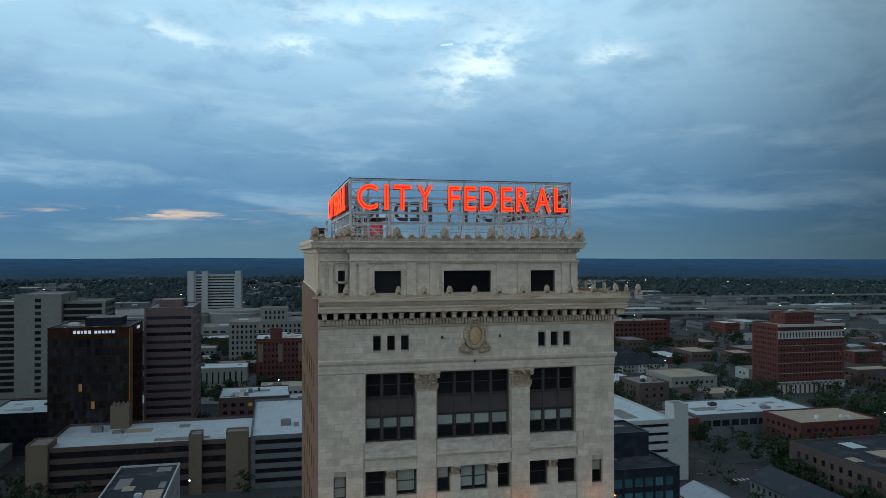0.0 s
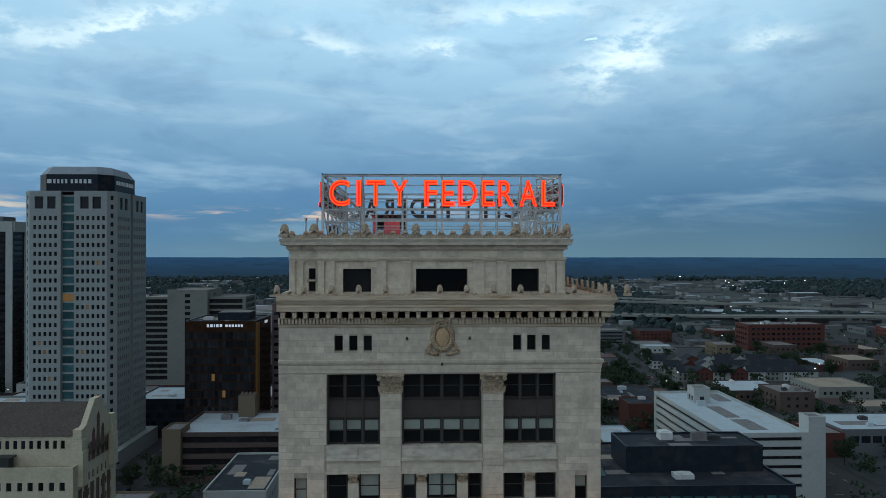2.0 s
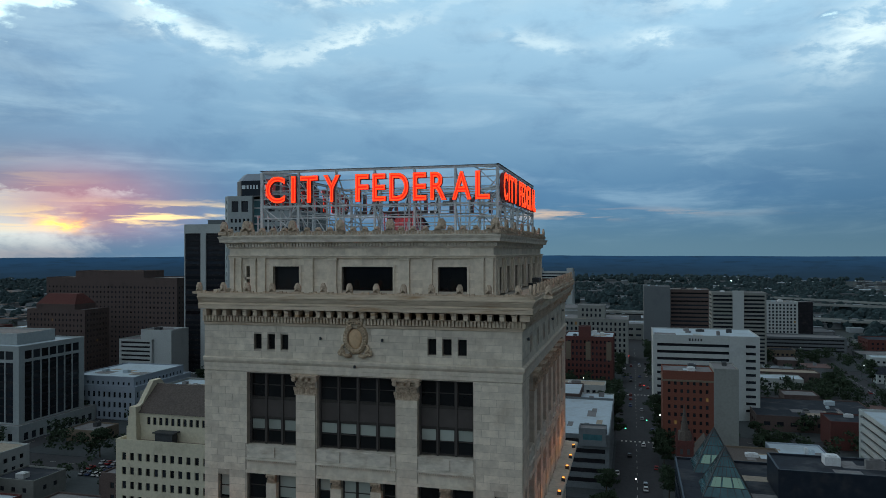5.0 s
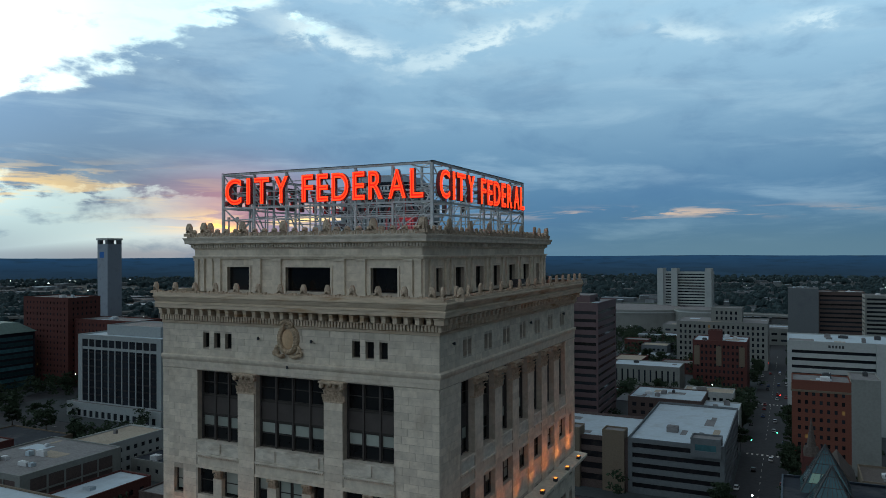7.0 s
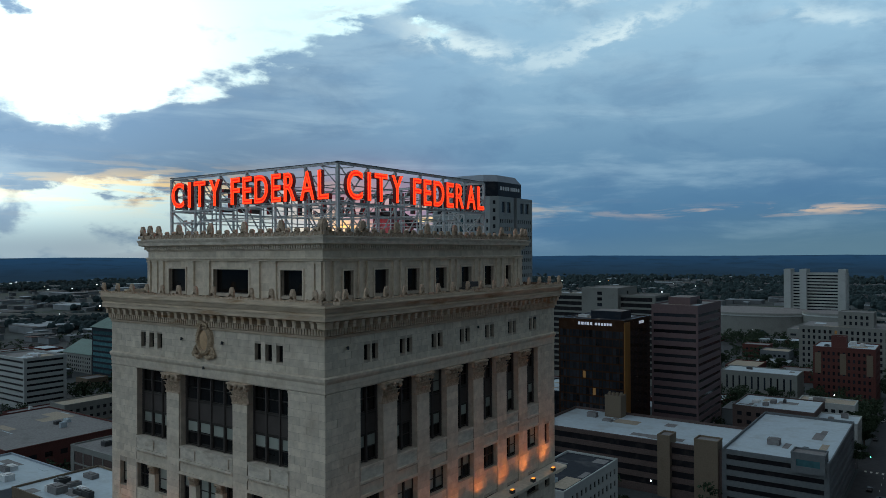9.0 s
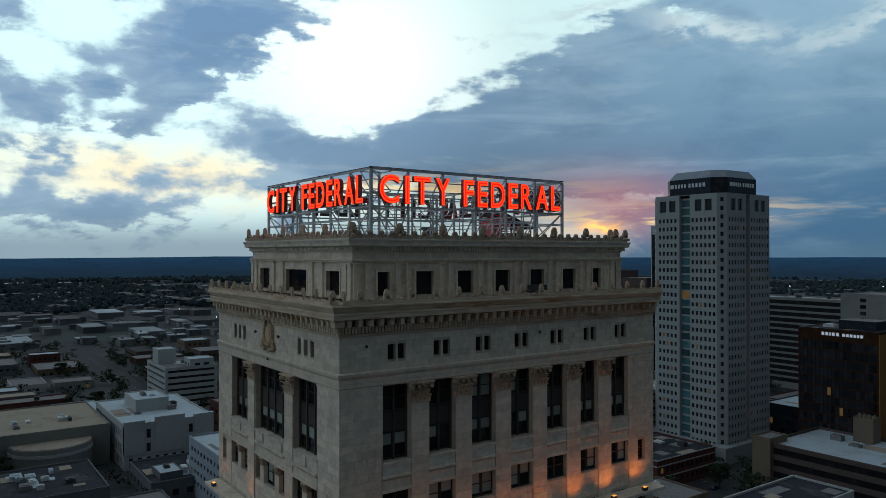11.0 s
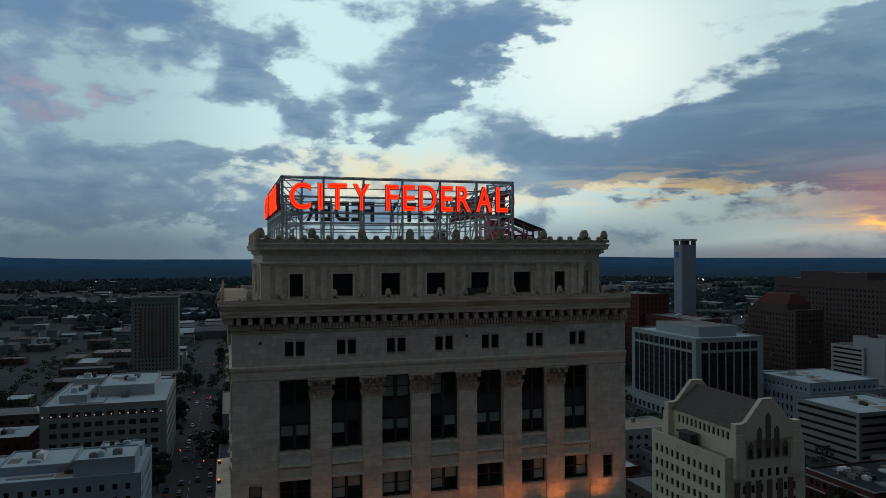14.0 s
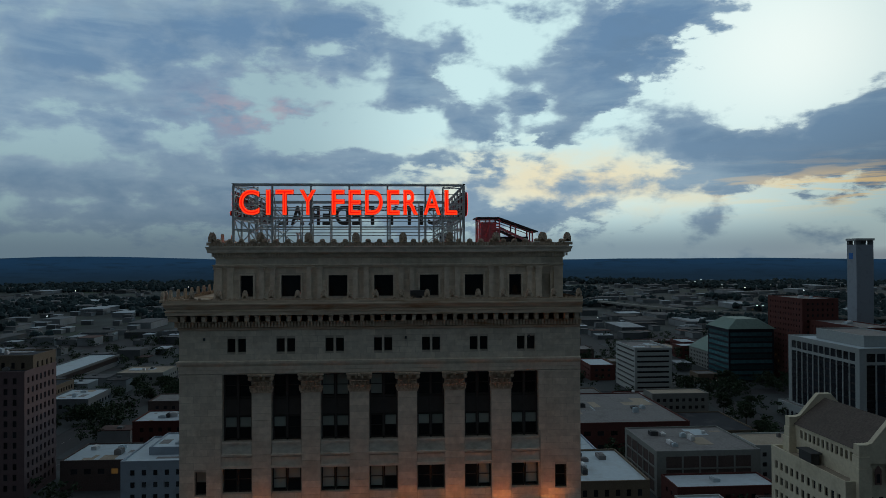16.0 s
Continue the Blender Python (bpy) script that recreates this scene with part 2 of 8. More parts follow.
def surface(name, base, rough=0.8, metal=0.0, spread=0.12, grain=(3.0, 0.35), stain=(0.25, 0.25), dirt=(0.10, 0.09, 0.08), bump=0.15, each=0.0, island=False, emit=None, spec=0.12, stretch=(1, 1, 1)):
    """A procedural surface: fine grain, broad stains, relief; each: brightness differing from piece to piece."""
    mat = bpy.data.materials.new(name)
    mat.use_nodes = True
    t = mat.node_tree
    g = Graph(t)
    bsdf = t.nodes["Principled BSDF"]
    here = g.node("ShaderNodeNewGeometry")
    place = g.v("MULTIPLY", here.outputs["Position"], stretch)
    fine = g.noise(place, grain[0], 5, 0.6)
    broad = g.noise(place, stain[0], 4, 0.6, 0.3)
    light = tuple(min(1.0, c * (1 + spread)) for c in base)
    dark = tuple(c * (1 - spread) for c in base)
    col = g.mix(g.ramp(fine, 0.5 - grain[1], 0.5 + grain[1]), dark, light)
    col = g.mix(g.m("MULTIPLY", g.ramp(broad, 0.50, 0.74), stain[1]), col, dirt)
    if each:
        rnd = here.outputs["Random Per Island"] if island else g.node("ShaderNodeObjectInfo").outputs["Random"]
        k = g.m("ADD", 1.0 - each, g.m("MULTIPLY", rnd, 2 * each))
        col = g.mix(1.0, col, g.xyz(k, k, k), "MULTIPLY")
    g.put(bsdf.inputs["Base Color"], col)
    g.put(bsdf.inputs["Roughness"], g.m("ADD", rough - 0.08, g.m("MULTIPLY", fine, 0.16)))
    bsdf.inputs["Metallic"].default_value = metal
    bsdf.inputs["Specular IOR Level"].default_value = spec
    if bump:
        b = g.node("ShaderNodeBump")
        b.inputs["Strength"].default_value = bump
        b.inputs["Distance"].default_value = 0.03
        g.put(b.inputs["Height"], fine)
        g.put(bsdf.inputs["Normal"], b.outputs["Normal"])
    if emit:
        bsdf.inputs["Emission Color"].default_value = (*emit[:3], 1)
        bsdf.inputs["Emission Strength"].default_value = emit[3]
    MATS[name] = mat
    return mat


def glass(name, tint=(0.012, 0.013, 0.014), rough=0.08, each=0.0, island=False):
    """A window pane seen from outside against a dark room."""
    mat = surface(name, tint, rough, 0.0, 0.25, (0.4, 0.3), (0.1, 0.0), tint, 0.0, each, island, None, 0.35)
    return mat


def glow(name, color, strength, base=None):
    mat = bpy.data.materials.new(name)
    mat.use_nodes = True
    b = mat.node_tree.nodes["Principled BSDF"]
    b.inputs["Base Color"].default_value = (*(base or color), 1)
    b.inputs["Specular IOR Level"].default_value = 0.1
    b.inputs["Emission Color"].default_value = (*color, 1)
    b.inputs["Emission Strength"].default_value = strength
    MATS[name] = mat
    return mat


STONE = dict(rough=0.85, spread=0.15, grain=(2.2, 0.3), stain=(0.7, 0.45), dirt=(0.40, 0.325, 0.235), bump=0.25)
M_BLOCK = surface("terracotta_block", (0.650, 0.582, 0.476), each=0.11, **STONE)
M_CLAD = surface("terracotta_cladding", (0.650, 0.582, 0.476), each=0.11, island=True, **STONE)
M_STONE = surface("terracotta", (0.640, 0.572, 0.468), **STONE)
M_CARVED = surface("carved_terracotta", (0.52, 0.415, 0.31), 0.85, 0, 0.30, (5.0, 0.3), (0.9, 0.6), (0.20, 0.150, 0.10), 0.6)
M_CORNICE = surface("weathered_cornice", (0.59, 0.49, 0.37), 0.85, 0, 0.22, (1.6, 0.3), (0.5, 0.90), (0.35, 0.205, 0.10), 0.3, stretch=(0.45, 0.45, 3.4))
M_PALE = surface("pale_weathered_terracotta", (0.62, 0.57, 0.485), 0.85, 0, 0.20, (2.4, 0.3), (0.8, 0.6), (0.33, 0.27, 0.19), 0.35, stretch=(0.7, 0.7, 1.6))
M_SHIELD = surface("brown_stained_terracotta", (0.48, 0.375, 0.26), 0.85, 0, 0.32, (6.0, 0.3), (1.2, 0.7), (0.22, 0.14, 0.08), 0.6)
M_TAN = surface("tan_glazed_shield", (0.60, 0.42, 0.26), 0.7, 0, 0.15, (3.0, 0.3), (0.9, 0.4), (0.40, 0.25, 0.13), 0.2)
M_JOINT = surface("mortar", (0.47, 0.415, 0.34), 0.95, 0, 0.2, (2.0, 0.3))
M_PARTY = surface("brown_brick", (0.17, 0.11, 0.08), 0.9, 0, 0.25, (6.0, 0.3), (0.2, 0.4), (0.08, 0.06, 0.05))
M_BRONZE = surface("dark_window_metal", (0.06, 0.055, 0.05), 0.5, 0.3, 0.2, bump=0.05)
M_SPANDREL = surface("dark_spandrel", (0.085, 0.075, 0.07), 0.6, 0.1, 0.12, (1.0, 0.3), (0.4, 0.2), bump=0.05)
M_GLASS = glass("dark_glass", each=0.5)
M_BLIND = surface("pale_blind", (0.34, 0.375, 0.335), 0.4, 0, 0.06, (1.0, 0.3), each=0.2, bump=0.0)
M_STEEL = surface("galvanised_steel", (0.60, 0.63, 0.64), 0.55, 0.1, 0.15, (4.0, 0.3), (0.8, 0.3), (0.2, 0.14, 0.1), 0.05)
M_STEEL_DARK = surface("dark_steel", (0.07, 0.075, 0.08), 0.6, 0.4, 0.2, bump=0.05)
M_RIM = surface("red_letter_rim", (0.42, 0.07, 0.07), 0.45, 0.0, 0.1, bump=0.0)
M_LETTER = surface("letter_housing", (0.10, 0.085, 0.085), 0.5, 0.0, 0.1, bump=0.0)
M_NEON = glow("neon_red", (1.0, 0.012, 0.006), 1.5, (0.16, 0.02, 0.02))
M_NEON_CORE = glow("neon_tube", (1.0, 0.042, 0.008), 2.4, (0.3, 0.05, 0.03))
M_ROOF = surface("grey_roofing", (0.20, 0.20, 0.20), 0.95, 0, 0.2, (1.0, 0.3), (0.15, 0.5), (0.1, 0.1, 0.1))
M_ROOF_WHITE = surface("white_roof_membrane", (0.42, 0.51, 0.56), 0.8, 0, 0.08, (0.6, 0.3), (0.12, 0.45), (0.30, 0.32, 0.32), 0.1)
M_ROOF_TAN = surface("gravel_roof", (0.33, 0.29, 0.23), 0.95, 0, 0.2, (1.5, 0.3), (0.1, 0.4), (0.16, 0.14, 0.11))
M_ROOF_DARK = surface("tar_roof", (0.026, 0.032, 0.042), 0.85, 0, 0.25, (0.8, 0.3), (0.12, 0.5), (0.12, 0.12, 0.12))
# red steel with the sign's pink neon glow put into the base colour
M_PENT = surface("neon_tinted_red_steel", (0.62, 0.24, 0.27), 0.6, 0.1, 0.15)
M_EAVE = glow("eave_bulb", (1.0, 0.72, 0.42), 0.7)
M_LAMP = glow("sodium_lamp", (1.0, 0.34, 0.05), 1.8)

# ---- mesh helpers ----


def box(bm, x0, x1, y0, y1, z0, z1):
    vs = [bm.verts.new((x, y, z)) for z in (z0, z1) for y in (y0, y1) for x in (x0, x1)]
    for f in ((0, 2, 3, 1), (4, 5, 7, 6), (0, 1, 5, 4), (2, 6, 7, 3), (0, 4, 6, 2), (1, 3, 7, 5)):
        bm.faces.new([vs[i] for i in f])
    return vs


def beam(bm, a, b, w, h=None):
    """A square bar from a to b."""
    a, b = Vector(a), Vector(b)
    d = (b - a).normalized()
    side = d.cross(Vector((0, 0, 1)))
    side = Vector((1, 0, 0)) if side.length < 1e-4 else side.normalized()
    top = side.cross(d).normalized()
    h = w if h is None else h
    vs = [bm.verts.new(p + side * (sx * w / 2) + top * (sz * h / 2)) for p in (a, b) for sx, sz in ((-1, -1), (1, -1), (1, 1), (-1, 1))]
    for f in ((3, 2, 1, 0), (4, 5, 6, 7), (0, 1, 5, 4), (1, 2, 6, 5), (2, 3, 7, 6), (3, 0, 4, 7)):
        bm.faces.new([vs[i] for i in f])


def tube(bm, cx, cy, z0, z1, r0, r1=None, n=16, cap=True):
    r1 = r0 if r1 is None else r1
    lo = [bm.verts.new((cx + r0 * math.cos(6.28319 * i / n), cy + r0 * math.sin(6.28319 * i / n), z0)) for i in range(n)]
    hi = [bm.verts.new((cx + r1 * math.cos(6.28319 * i / n), cy + r1 * math.sin(6.28319 * i / n), z1)) for i in range(n)]
    for i in range(n):
        bm.faces.new((lo[i], lo[(i + 1) % n], hi[(i + 1) % n], hi[i]))
    if cap:
        bm.faces.new(hi)
        bm.faces.new(lo[::-1])


def prism(bm, pts, z0, z1):
    """An upright prism over a counter-clockwise outline."""
    lo = [bm.verts.new((x, y, z0)) for x, y in pts]
    hi = [bm.verts.new((x, y, z1)) for x, y in pts]
    n = len(pts)
    for i in range(n):
        bm.faces.new((lo[i], lo[(i + 1) % n], hi[(i + 1) % n], hi[i]))
    bm.faces.new(hi)
    bm.faces.new(lo[::-1])


def sweep(bm, path, profile, closed=False):
    """Sweep a profile of (out, z) along a level path of right-angled corners; out is to the right of the way."""
    n = len(path)
    dirs = []
    for i in range(n - (0 if closed else 1)):
        a, b = Vector(path[i]), Vector(path[(i + 1) % n])
        dirs.append((b - a).normalized())
    rings = []
    for i in range(n):
        if closed:
            d0, d1 = dirs[i - 1], dirs[i]
        else:
            d0, d1 = dirs[max(0, i - 1)], dirs[min(i, n - 2)]
        n0, n1 = Vector((d0.y, -d0.x)), Vector((d1.y, -d1.x))
        off = n0 if (n0 - n1).length < 1e-3 else n0 + n1
        rings.append([bm.verts.new((path[i][0] + off.x * o, path[i][1] + off.y * o, z)) for o, z in profile])
    for i in range(n if closed else n - 1):
        r0, r1 = rings[i], rings[(i + 1) % n]
        for k in range(len(profile) - 1):
            bm.faces.new((r0[k], r1[k], r1[k + 1], r0[k + 1]))
    if not closed:
        bm.faces.new(rings[0])
        bm.faces.new(rings[-1][::-1])


def mesh_of(bm, name, material):
    bmesh.ops.recalc_face_normals(bm, faces=bm.faces[:])
    me = bpy.data.meshes.new(name)
    bm.to_mesh(me)
    bm.free()
    me.materials.append(material)
    return me


def part(name, bm, material, parent, label=""):
    """Links a bmesh as one mesh object under a thing or a part."""
    ob = new(name, mesh_of(bm, name, material))
    ob.parent = parent
    return tagged(ob, label)


def share(name, me, parent, m):
    ob = new(name, me)
    ob.parent = parent
    ob.matrix_basis = m
    return ob


def thing(name, label, category, group="", x=0, y=0, z=0, rz=0, kind=""):
    ob = new(name)
    ob.empty_display_size = 0.5
    ob.matrix_basis = pose(x, y, z, 0, 0, rz)
    return tagged(ob, label, category, group, kind)


class Face:
    """An upright plane: u along it, d outward, z up."""

    def __init__(self, origin, along):
        self.o, self.a = Vector((origin[0], origin[1], 0)), Vector((along[0], along[1], 0))
        self.n = Vector((self.a.y, -self.a.x, 0))

    def at(self, u, d, z):
        p = self.o + self.a * u + self.n * d
        return Vector((p.x, p.y, z))

    def box(self, bm, u0, u1, d0, d1, z0, z1):
        vs = [bm.verts.new(self.at(u, d, z)) for z in (z0, z1) for d in (d0, d1) for u in (u0, u1)]
        for f in ((0, 2, 3, 1), (4, 5, 7, 6), (0, 1, 5, 4), (2, 6, 7, 3), (0, 4, 6, 2), (1, 3, 7, 5)):
            bm.faces.new([vs[i] for i in f])

    def quad(self, bm, u0, u1, d, z0, z1):
        bm.faces.new([bm.verts.new(self.at(u, d, z)) for u, z in ((u0, z0), (u1, z0), (u1, z1), (u0, z1))])

    def stand(self, u, d, z):
        p = self.at(u, d, z)
        return Matrix(((self.a.x, -self.n.x, 0, p.x), (self.a.y, -self.n.y, 0, p.y), (0, 0, 1, p.z), (0, 0, 0, 1)))


def holed_wall(bm, face, u0, u1, z0, z1, holes, deep):
    """A wall face with openings that go deep inwards."""
    us = sorted({u0, u1, *[min(max(v, u0), u1) for h in holes for v in h[:2]]})
    zs = sorted({z0, z1, *[min(max(v, z0), z1) for h in holes for v in h[2:4]]})
    for ua, ub in zip(us, us[1:]):
        run = None
        for za, zb in zip(zs, zs[1:]):
            mid = ((ua + ub) / 2, (za + zb) / 2)
            solid = not any(h[0] < mid[0] < h[1] and h[2] < mid[1] < h[3] for h in holes)
            if solid:
                run = (run[0], zb) if run else (za, zb)
            if run and (not solid or zb == zs[-1]):
                face.quad(bm, ua, ub, 0, *run)
                run = None
    for a, b, c, d in [h[:4] for h in holes]:
        for p in (((a, c), (b, c)), ((b, c), (b, d)), ((b, d), (a, d)), ((a, d), (a, c))):
            (ua, za), (ub, zb) = p
            bm.faces.new([bm.verts.new(face.at(u, dd, z)) for u, dd, z in ((ua, 0, za), (ub, 0, zb), (ub, -deep, zb), (ua, -deep, za))])


def ashlar(u0, u1, z0, z1, holes, wide, high, seed):
    """Blocks in running bond that leave the openings free: rows of (u0, u1, z0, z1)."""
    rnd = random.Random(seed)
    rows = max(1, round((z1 - z0) / high))
    h = (z1 - z0) / rows
    out = []
    for r in range(rows):
        za, zb = z0 + r * h, z0 + (r + 1) * h
        free = [(u0, u1)]
        for a, b, c, d in [q[:4] for q in holes]:
            if c < zb - 0.05 and d > za + 0.05:
                free = [s for lo, hi in free for s in ((lo, min(hi, a)), (max(lo, b), hi)) if s[1] - s[0] > 0.12]
        for lo, hi in free:
            n = max(1, round((hi - lo) / wide))
            cuts = [lo + (hi - lo) * k / n for k in range(n + 1)]
            if r % 2 and n > 1:
                s = (hi - lo) / n / 2
                cuts = [lo] + [c + s for c in cuts[:-1]] + [hi]
            for k in range(1, len(cuts) - 1):
                cuts[k] += rnd.uniform(-0.06, 0.06) * wide
            out += [(a, b, za, zb) for a, b in zip(cuts, cuts[1:])]
    return out

# ==== the terracotta office tower ====
X0, X1, Y0, Y1 = 3.2, 26.6, 53.9, 85.0      # outer walls
FRONT, SIDE = Face((X0, Y0), (1, 0)), Face((X1, Y0), (0, 1))
WEST, NORTH = Face((X0, Y1), (0, -1)), Face((X1, Y1), (-1, 0))
tower = thing("office_tower", "tall terracotta-clad office tower with pilasters, deep cornice and set-back attic", "skyscraper", x=0, y=0, z=2)
tower.matrix_basis = Matrix()
FLOOR = 3.75
FRONT_BAYS = [(6.65, 10.50), (12.10, 17.90), (19.48, 23.34)]
SIDE_BAYS = [(57.13, 59.34), (60.86, 63.12), (64.62, 66.83), (68.36, 70.56), (72.08, 74.22), (75.81, 77.88), (79.49, 81.65)]
fu = lambda x: x - X0
su = lambda y: y - Y0


def window(face, u0, u1, z0, z1, d, blind=0.0, rail=True, name="window", bar=0.08):
    """A metal sash window in its opening: frame, pane and, where drawn, a blind."""
    bm = bmesh.new()
    for a, b, c, e in ((u0, u0 + bar, z0, z1), (u1 - bar, u1, z0, z1), (u0 + bar, u1 - bar, z0, z0 + bar), (u0 + bar, u1 - bar, z1 - bar, z1)):
        face.box(bm, a, b, d - 0.08, d + 0.05, c, e)
    if rail:
        zm = z0 + (z1 - z0) * 0.52
        face.box(bm, u0 + bar, u1 - bar, d - 0.06, d + 0.03, zm - 0.03, zm + 0.03)
    w = part(name, bm, M_BRONZE, tower)
    bm = bmesh.new()
    face.box(bm, u0 + bar, u1 - bar, d - 0.05, d - 0.03, z0 + bar, z1 - bar)
    part("pane", bm, M_GLASS, w)
    if blind:
        bm = bmesh.new()
        face.box(bm, u0 + bar, u1 - bar, d - 0.028, d - 0.022, z1 - bar - (z1 - z0 - 2 * bar) * blind, z1 - bar)
        part("blind", bm, M_BLIND, w, "pale drawn roller blind")
    return w


def leaf(bm, cx, y, z0, z1, half, lean, curl):
    """An acanthus leaf: a ribbed blade that bends out and curls over at the tip, with a notched edge."""
    n = 6
    rows = []
    for i in range(n + 1):
        q = i / n
        w = half * (0.75 + 0.45 * math.sin(q * 2.6)) * (1.0 if i % 2 else 0.80)
        yy = y - lean * q ** 1.8
        zz = z0 + (z1 - z0) * q
        if i == n:
            yy, zz, w = y - lean * 1.35, z1 - curl, half * 0.45
        rows.append([bm.verts.new((cx - w, yy + 0.03, zz)), bm.verts.new((cx - w * 0.4, yy - 0.03, zz)), bm.verts.new((cx, yy, zz)), bm.verts.new((cx + w * 0.4, yy - 0.03, zz)), bm.verts.new((cx + w, yy + 0.03, zz))])
    for p, q in zip(rows, rows[1:]):
        for k in range(4):
            bm.faces.new((p[k], p[k + 1], q[k + 1], q[k]))


def capital_mesh(width, high, out):
    """A Corinthian capital with two rows of leaves and corner scrolls, its base at the origin, facing -y."""
    bm = bmesh.new()
    w = width / 2
    box(bm, -w - 0.05, w + 0.05, -0.12, 0.3, 0, high * 0.06)
    box(bm, -w * 0.94, w * 0.94, -0.03, 0.3, high * 0.06, high * 0.88)
    box(bm, -w * 1.26, w * 1.26, -out * 0.85, 0.3, high * 0.88, high * 0.94)
    box(bm, -w * 1.32, w * 1.32, -out, 0.3, high * 0.94, high)
    s = high / 1.45
    for n, z0, z1, lean in ((4, 0.06, 0.44, 0.20), (3, 0.22, 0.70, 0.30)):
        for i in range(n):
            leaf(bm, -w + 2 * w * (i + 0.5) / n, -0.05 if n == 4 else -0.06, high * z0, high * z1, w / n * 0.92, lean * s, 0.12 * s)
    for sx in (-1, 1):           # leaves on the returns, scrolls at the corners and the middle
        leaf(bm, sx * w * 1.0, -0.04, high * 0.06, high * 0.46, 0.16 * s, 0.16 * s, 0.10 * s)
        for cx, rad in ((sx * w * 1.08, 0.17 * s), (sx * w * 0.30, 0.12 * s)):
            n = 10
            cz = high * 0.78
            for rr, dep in ((rad, out * 0.80), (rad * 0.55, out * 0.98)):
                lo = [bm.verts.new((cx + rr * math.cos(6.2832 * i / n), -0.02, cz + rr * math.sin(6.2832 * i / n))) for i in range(n)]
                hi = [bm.verts.new((cx + rr * math.cos(6.2832 * i / n), -dep, cz + rr * math.sin(6.2832 * i / n))) for i in range(n)]
                for i in range(n):
                    bm.faces.new((lo[i], lo[(i + 1) % n], hi[(i + 1) % n], hi[i]))
                bm.faces.new(hi)
    bmesh.ops.create_icosphere(bm, subdivisions=1, radius=0.14 * s, matrix=pose(0, -out + 0.02, high * 0.92))
    return mesh_of(bm, "capital", M_CARVED)


# -- openings --
front_holes = [(fu(a), fu(b), 75.90, 81.10) for a, b in FRONT_BAYS]
front_small = [(7.22, 7.81), (8.28, 8.87), (9.32, 9.91), (20.20, 20.80), (21.23, 21.86), (22.29, 22.90)]
front_small = [(fu(a), fu(b), 82.80, 83.90) for a, b in front_small]
side_holes = [(su(a), su(b), 75.95, 81.10) for a, b in SIDE_BAYS]
side_small = [(su(57.50 + 3.745 * k + o), su(58.12 + 3.745 * k + o), 82.80, 83.85) for k in range(7) for o in (0, 0.80)]
front_low, side_low = [], []
for k in range(18):
    top = 73.88 - FLOOR * k
    if 66.5 < top < 70.3:
        top -= 0.4
    if top - 1.9 < 4:
        break
    for a, b in FRONT_BAYS:
        front_low.append((fu(a), fu(b), top - 1.92, top))
    for a, b in ((4.32, 5.23), (24.73, 25.62)):
        front_low.append((fu(a), fu(b), top - 2.1, top - 0.25))
    for a, b in SIDE_BAYS:
        side_low.append((su(a), su(b), top - 1.86, top + 0.03))
    for a, b in ((55.03, 55.90), (82.95, 83.87)):
        side_low.append((su(a), su(b), top - 2.0, top - 0.2))

W, D = X1 - X0, Y1 - Y0
bm = bmesh.new()
holed_wall(bm, FRONT, 0, W, 2, 86.7, front_holes + front_small + front_low, 0.62)
part("front_wall", bm, M_JOINT, tower)
bm = bmesh.new()
holed_wall(bm, SIDE, 0, D, 2, 86.7, side_holes + side_small + side_low, 0.62)
part("side_wall", bm, M_JOINT, tower)
bm = bmesh.new()
for face, length in ((WEST, D), (NORTH, W)):
    holes = [(u, u + 1.1, z, z + 1.9) for u in np.arange(3.0, length - 3, 3.6) for z in np.arange(8.0, 82, FLOOR)]
    holed_wall(bm, face, 0, length, 2, 86.9, holes, 0.3)
part("party_wall", bm, M_PARTY, tower, "plain brown brick party wall")
bm = bmesh.new()
for face, length in ((WEST, D), (NORTH, W)):
    for u in np.arange(3.0, length - 3, 3.6):
        for z in np.arange(8.0, 82, FLOOR):
            face.quad(bm, u, u + 1.1, -0.25, z, z + 1.9)
tagged(part("party_wall_panes", bm, M_GLASS, tower), kind="stuff")
bm = bmesh.new()
box(bm, X0 + 0.8, X1 - 0.8, Y0 + 0.8, Y1 - 0.8, 2, 86.6)
part("core", bm, M_JOINT, tower)

# -- upper windows --
def bay_metal(face, a, b, n):
    """The metal between the sashes of one tall bay."""
    bm = bmesh.new()
    face.box(bm, a, b, -0.60, -0.52, 77.79, 79.24)
    sp = part("spandrel", bm, M_SPANDREL, tower, "dark metal spandrel panel")
    for z in (79.12, 77.80):
        bm = bmesh.new()
        face.box(bm, a + 0.01, b - 0.01, -0.52, -0.46, z, z + 0.1)
        part("transom", bm, M_BRONZE, sp)
    for k in range(n + 1):
        u = min(max(a + k * (b - a) / n, a + 0.06), b - 0.06)
        bm = bmesh.new()
        face.box(bm, u - 0.06, u + 0.06, -0.60, -0.42, 75.93, 81.08)
        part("mullion", bm, M_SPANDREL, sp)


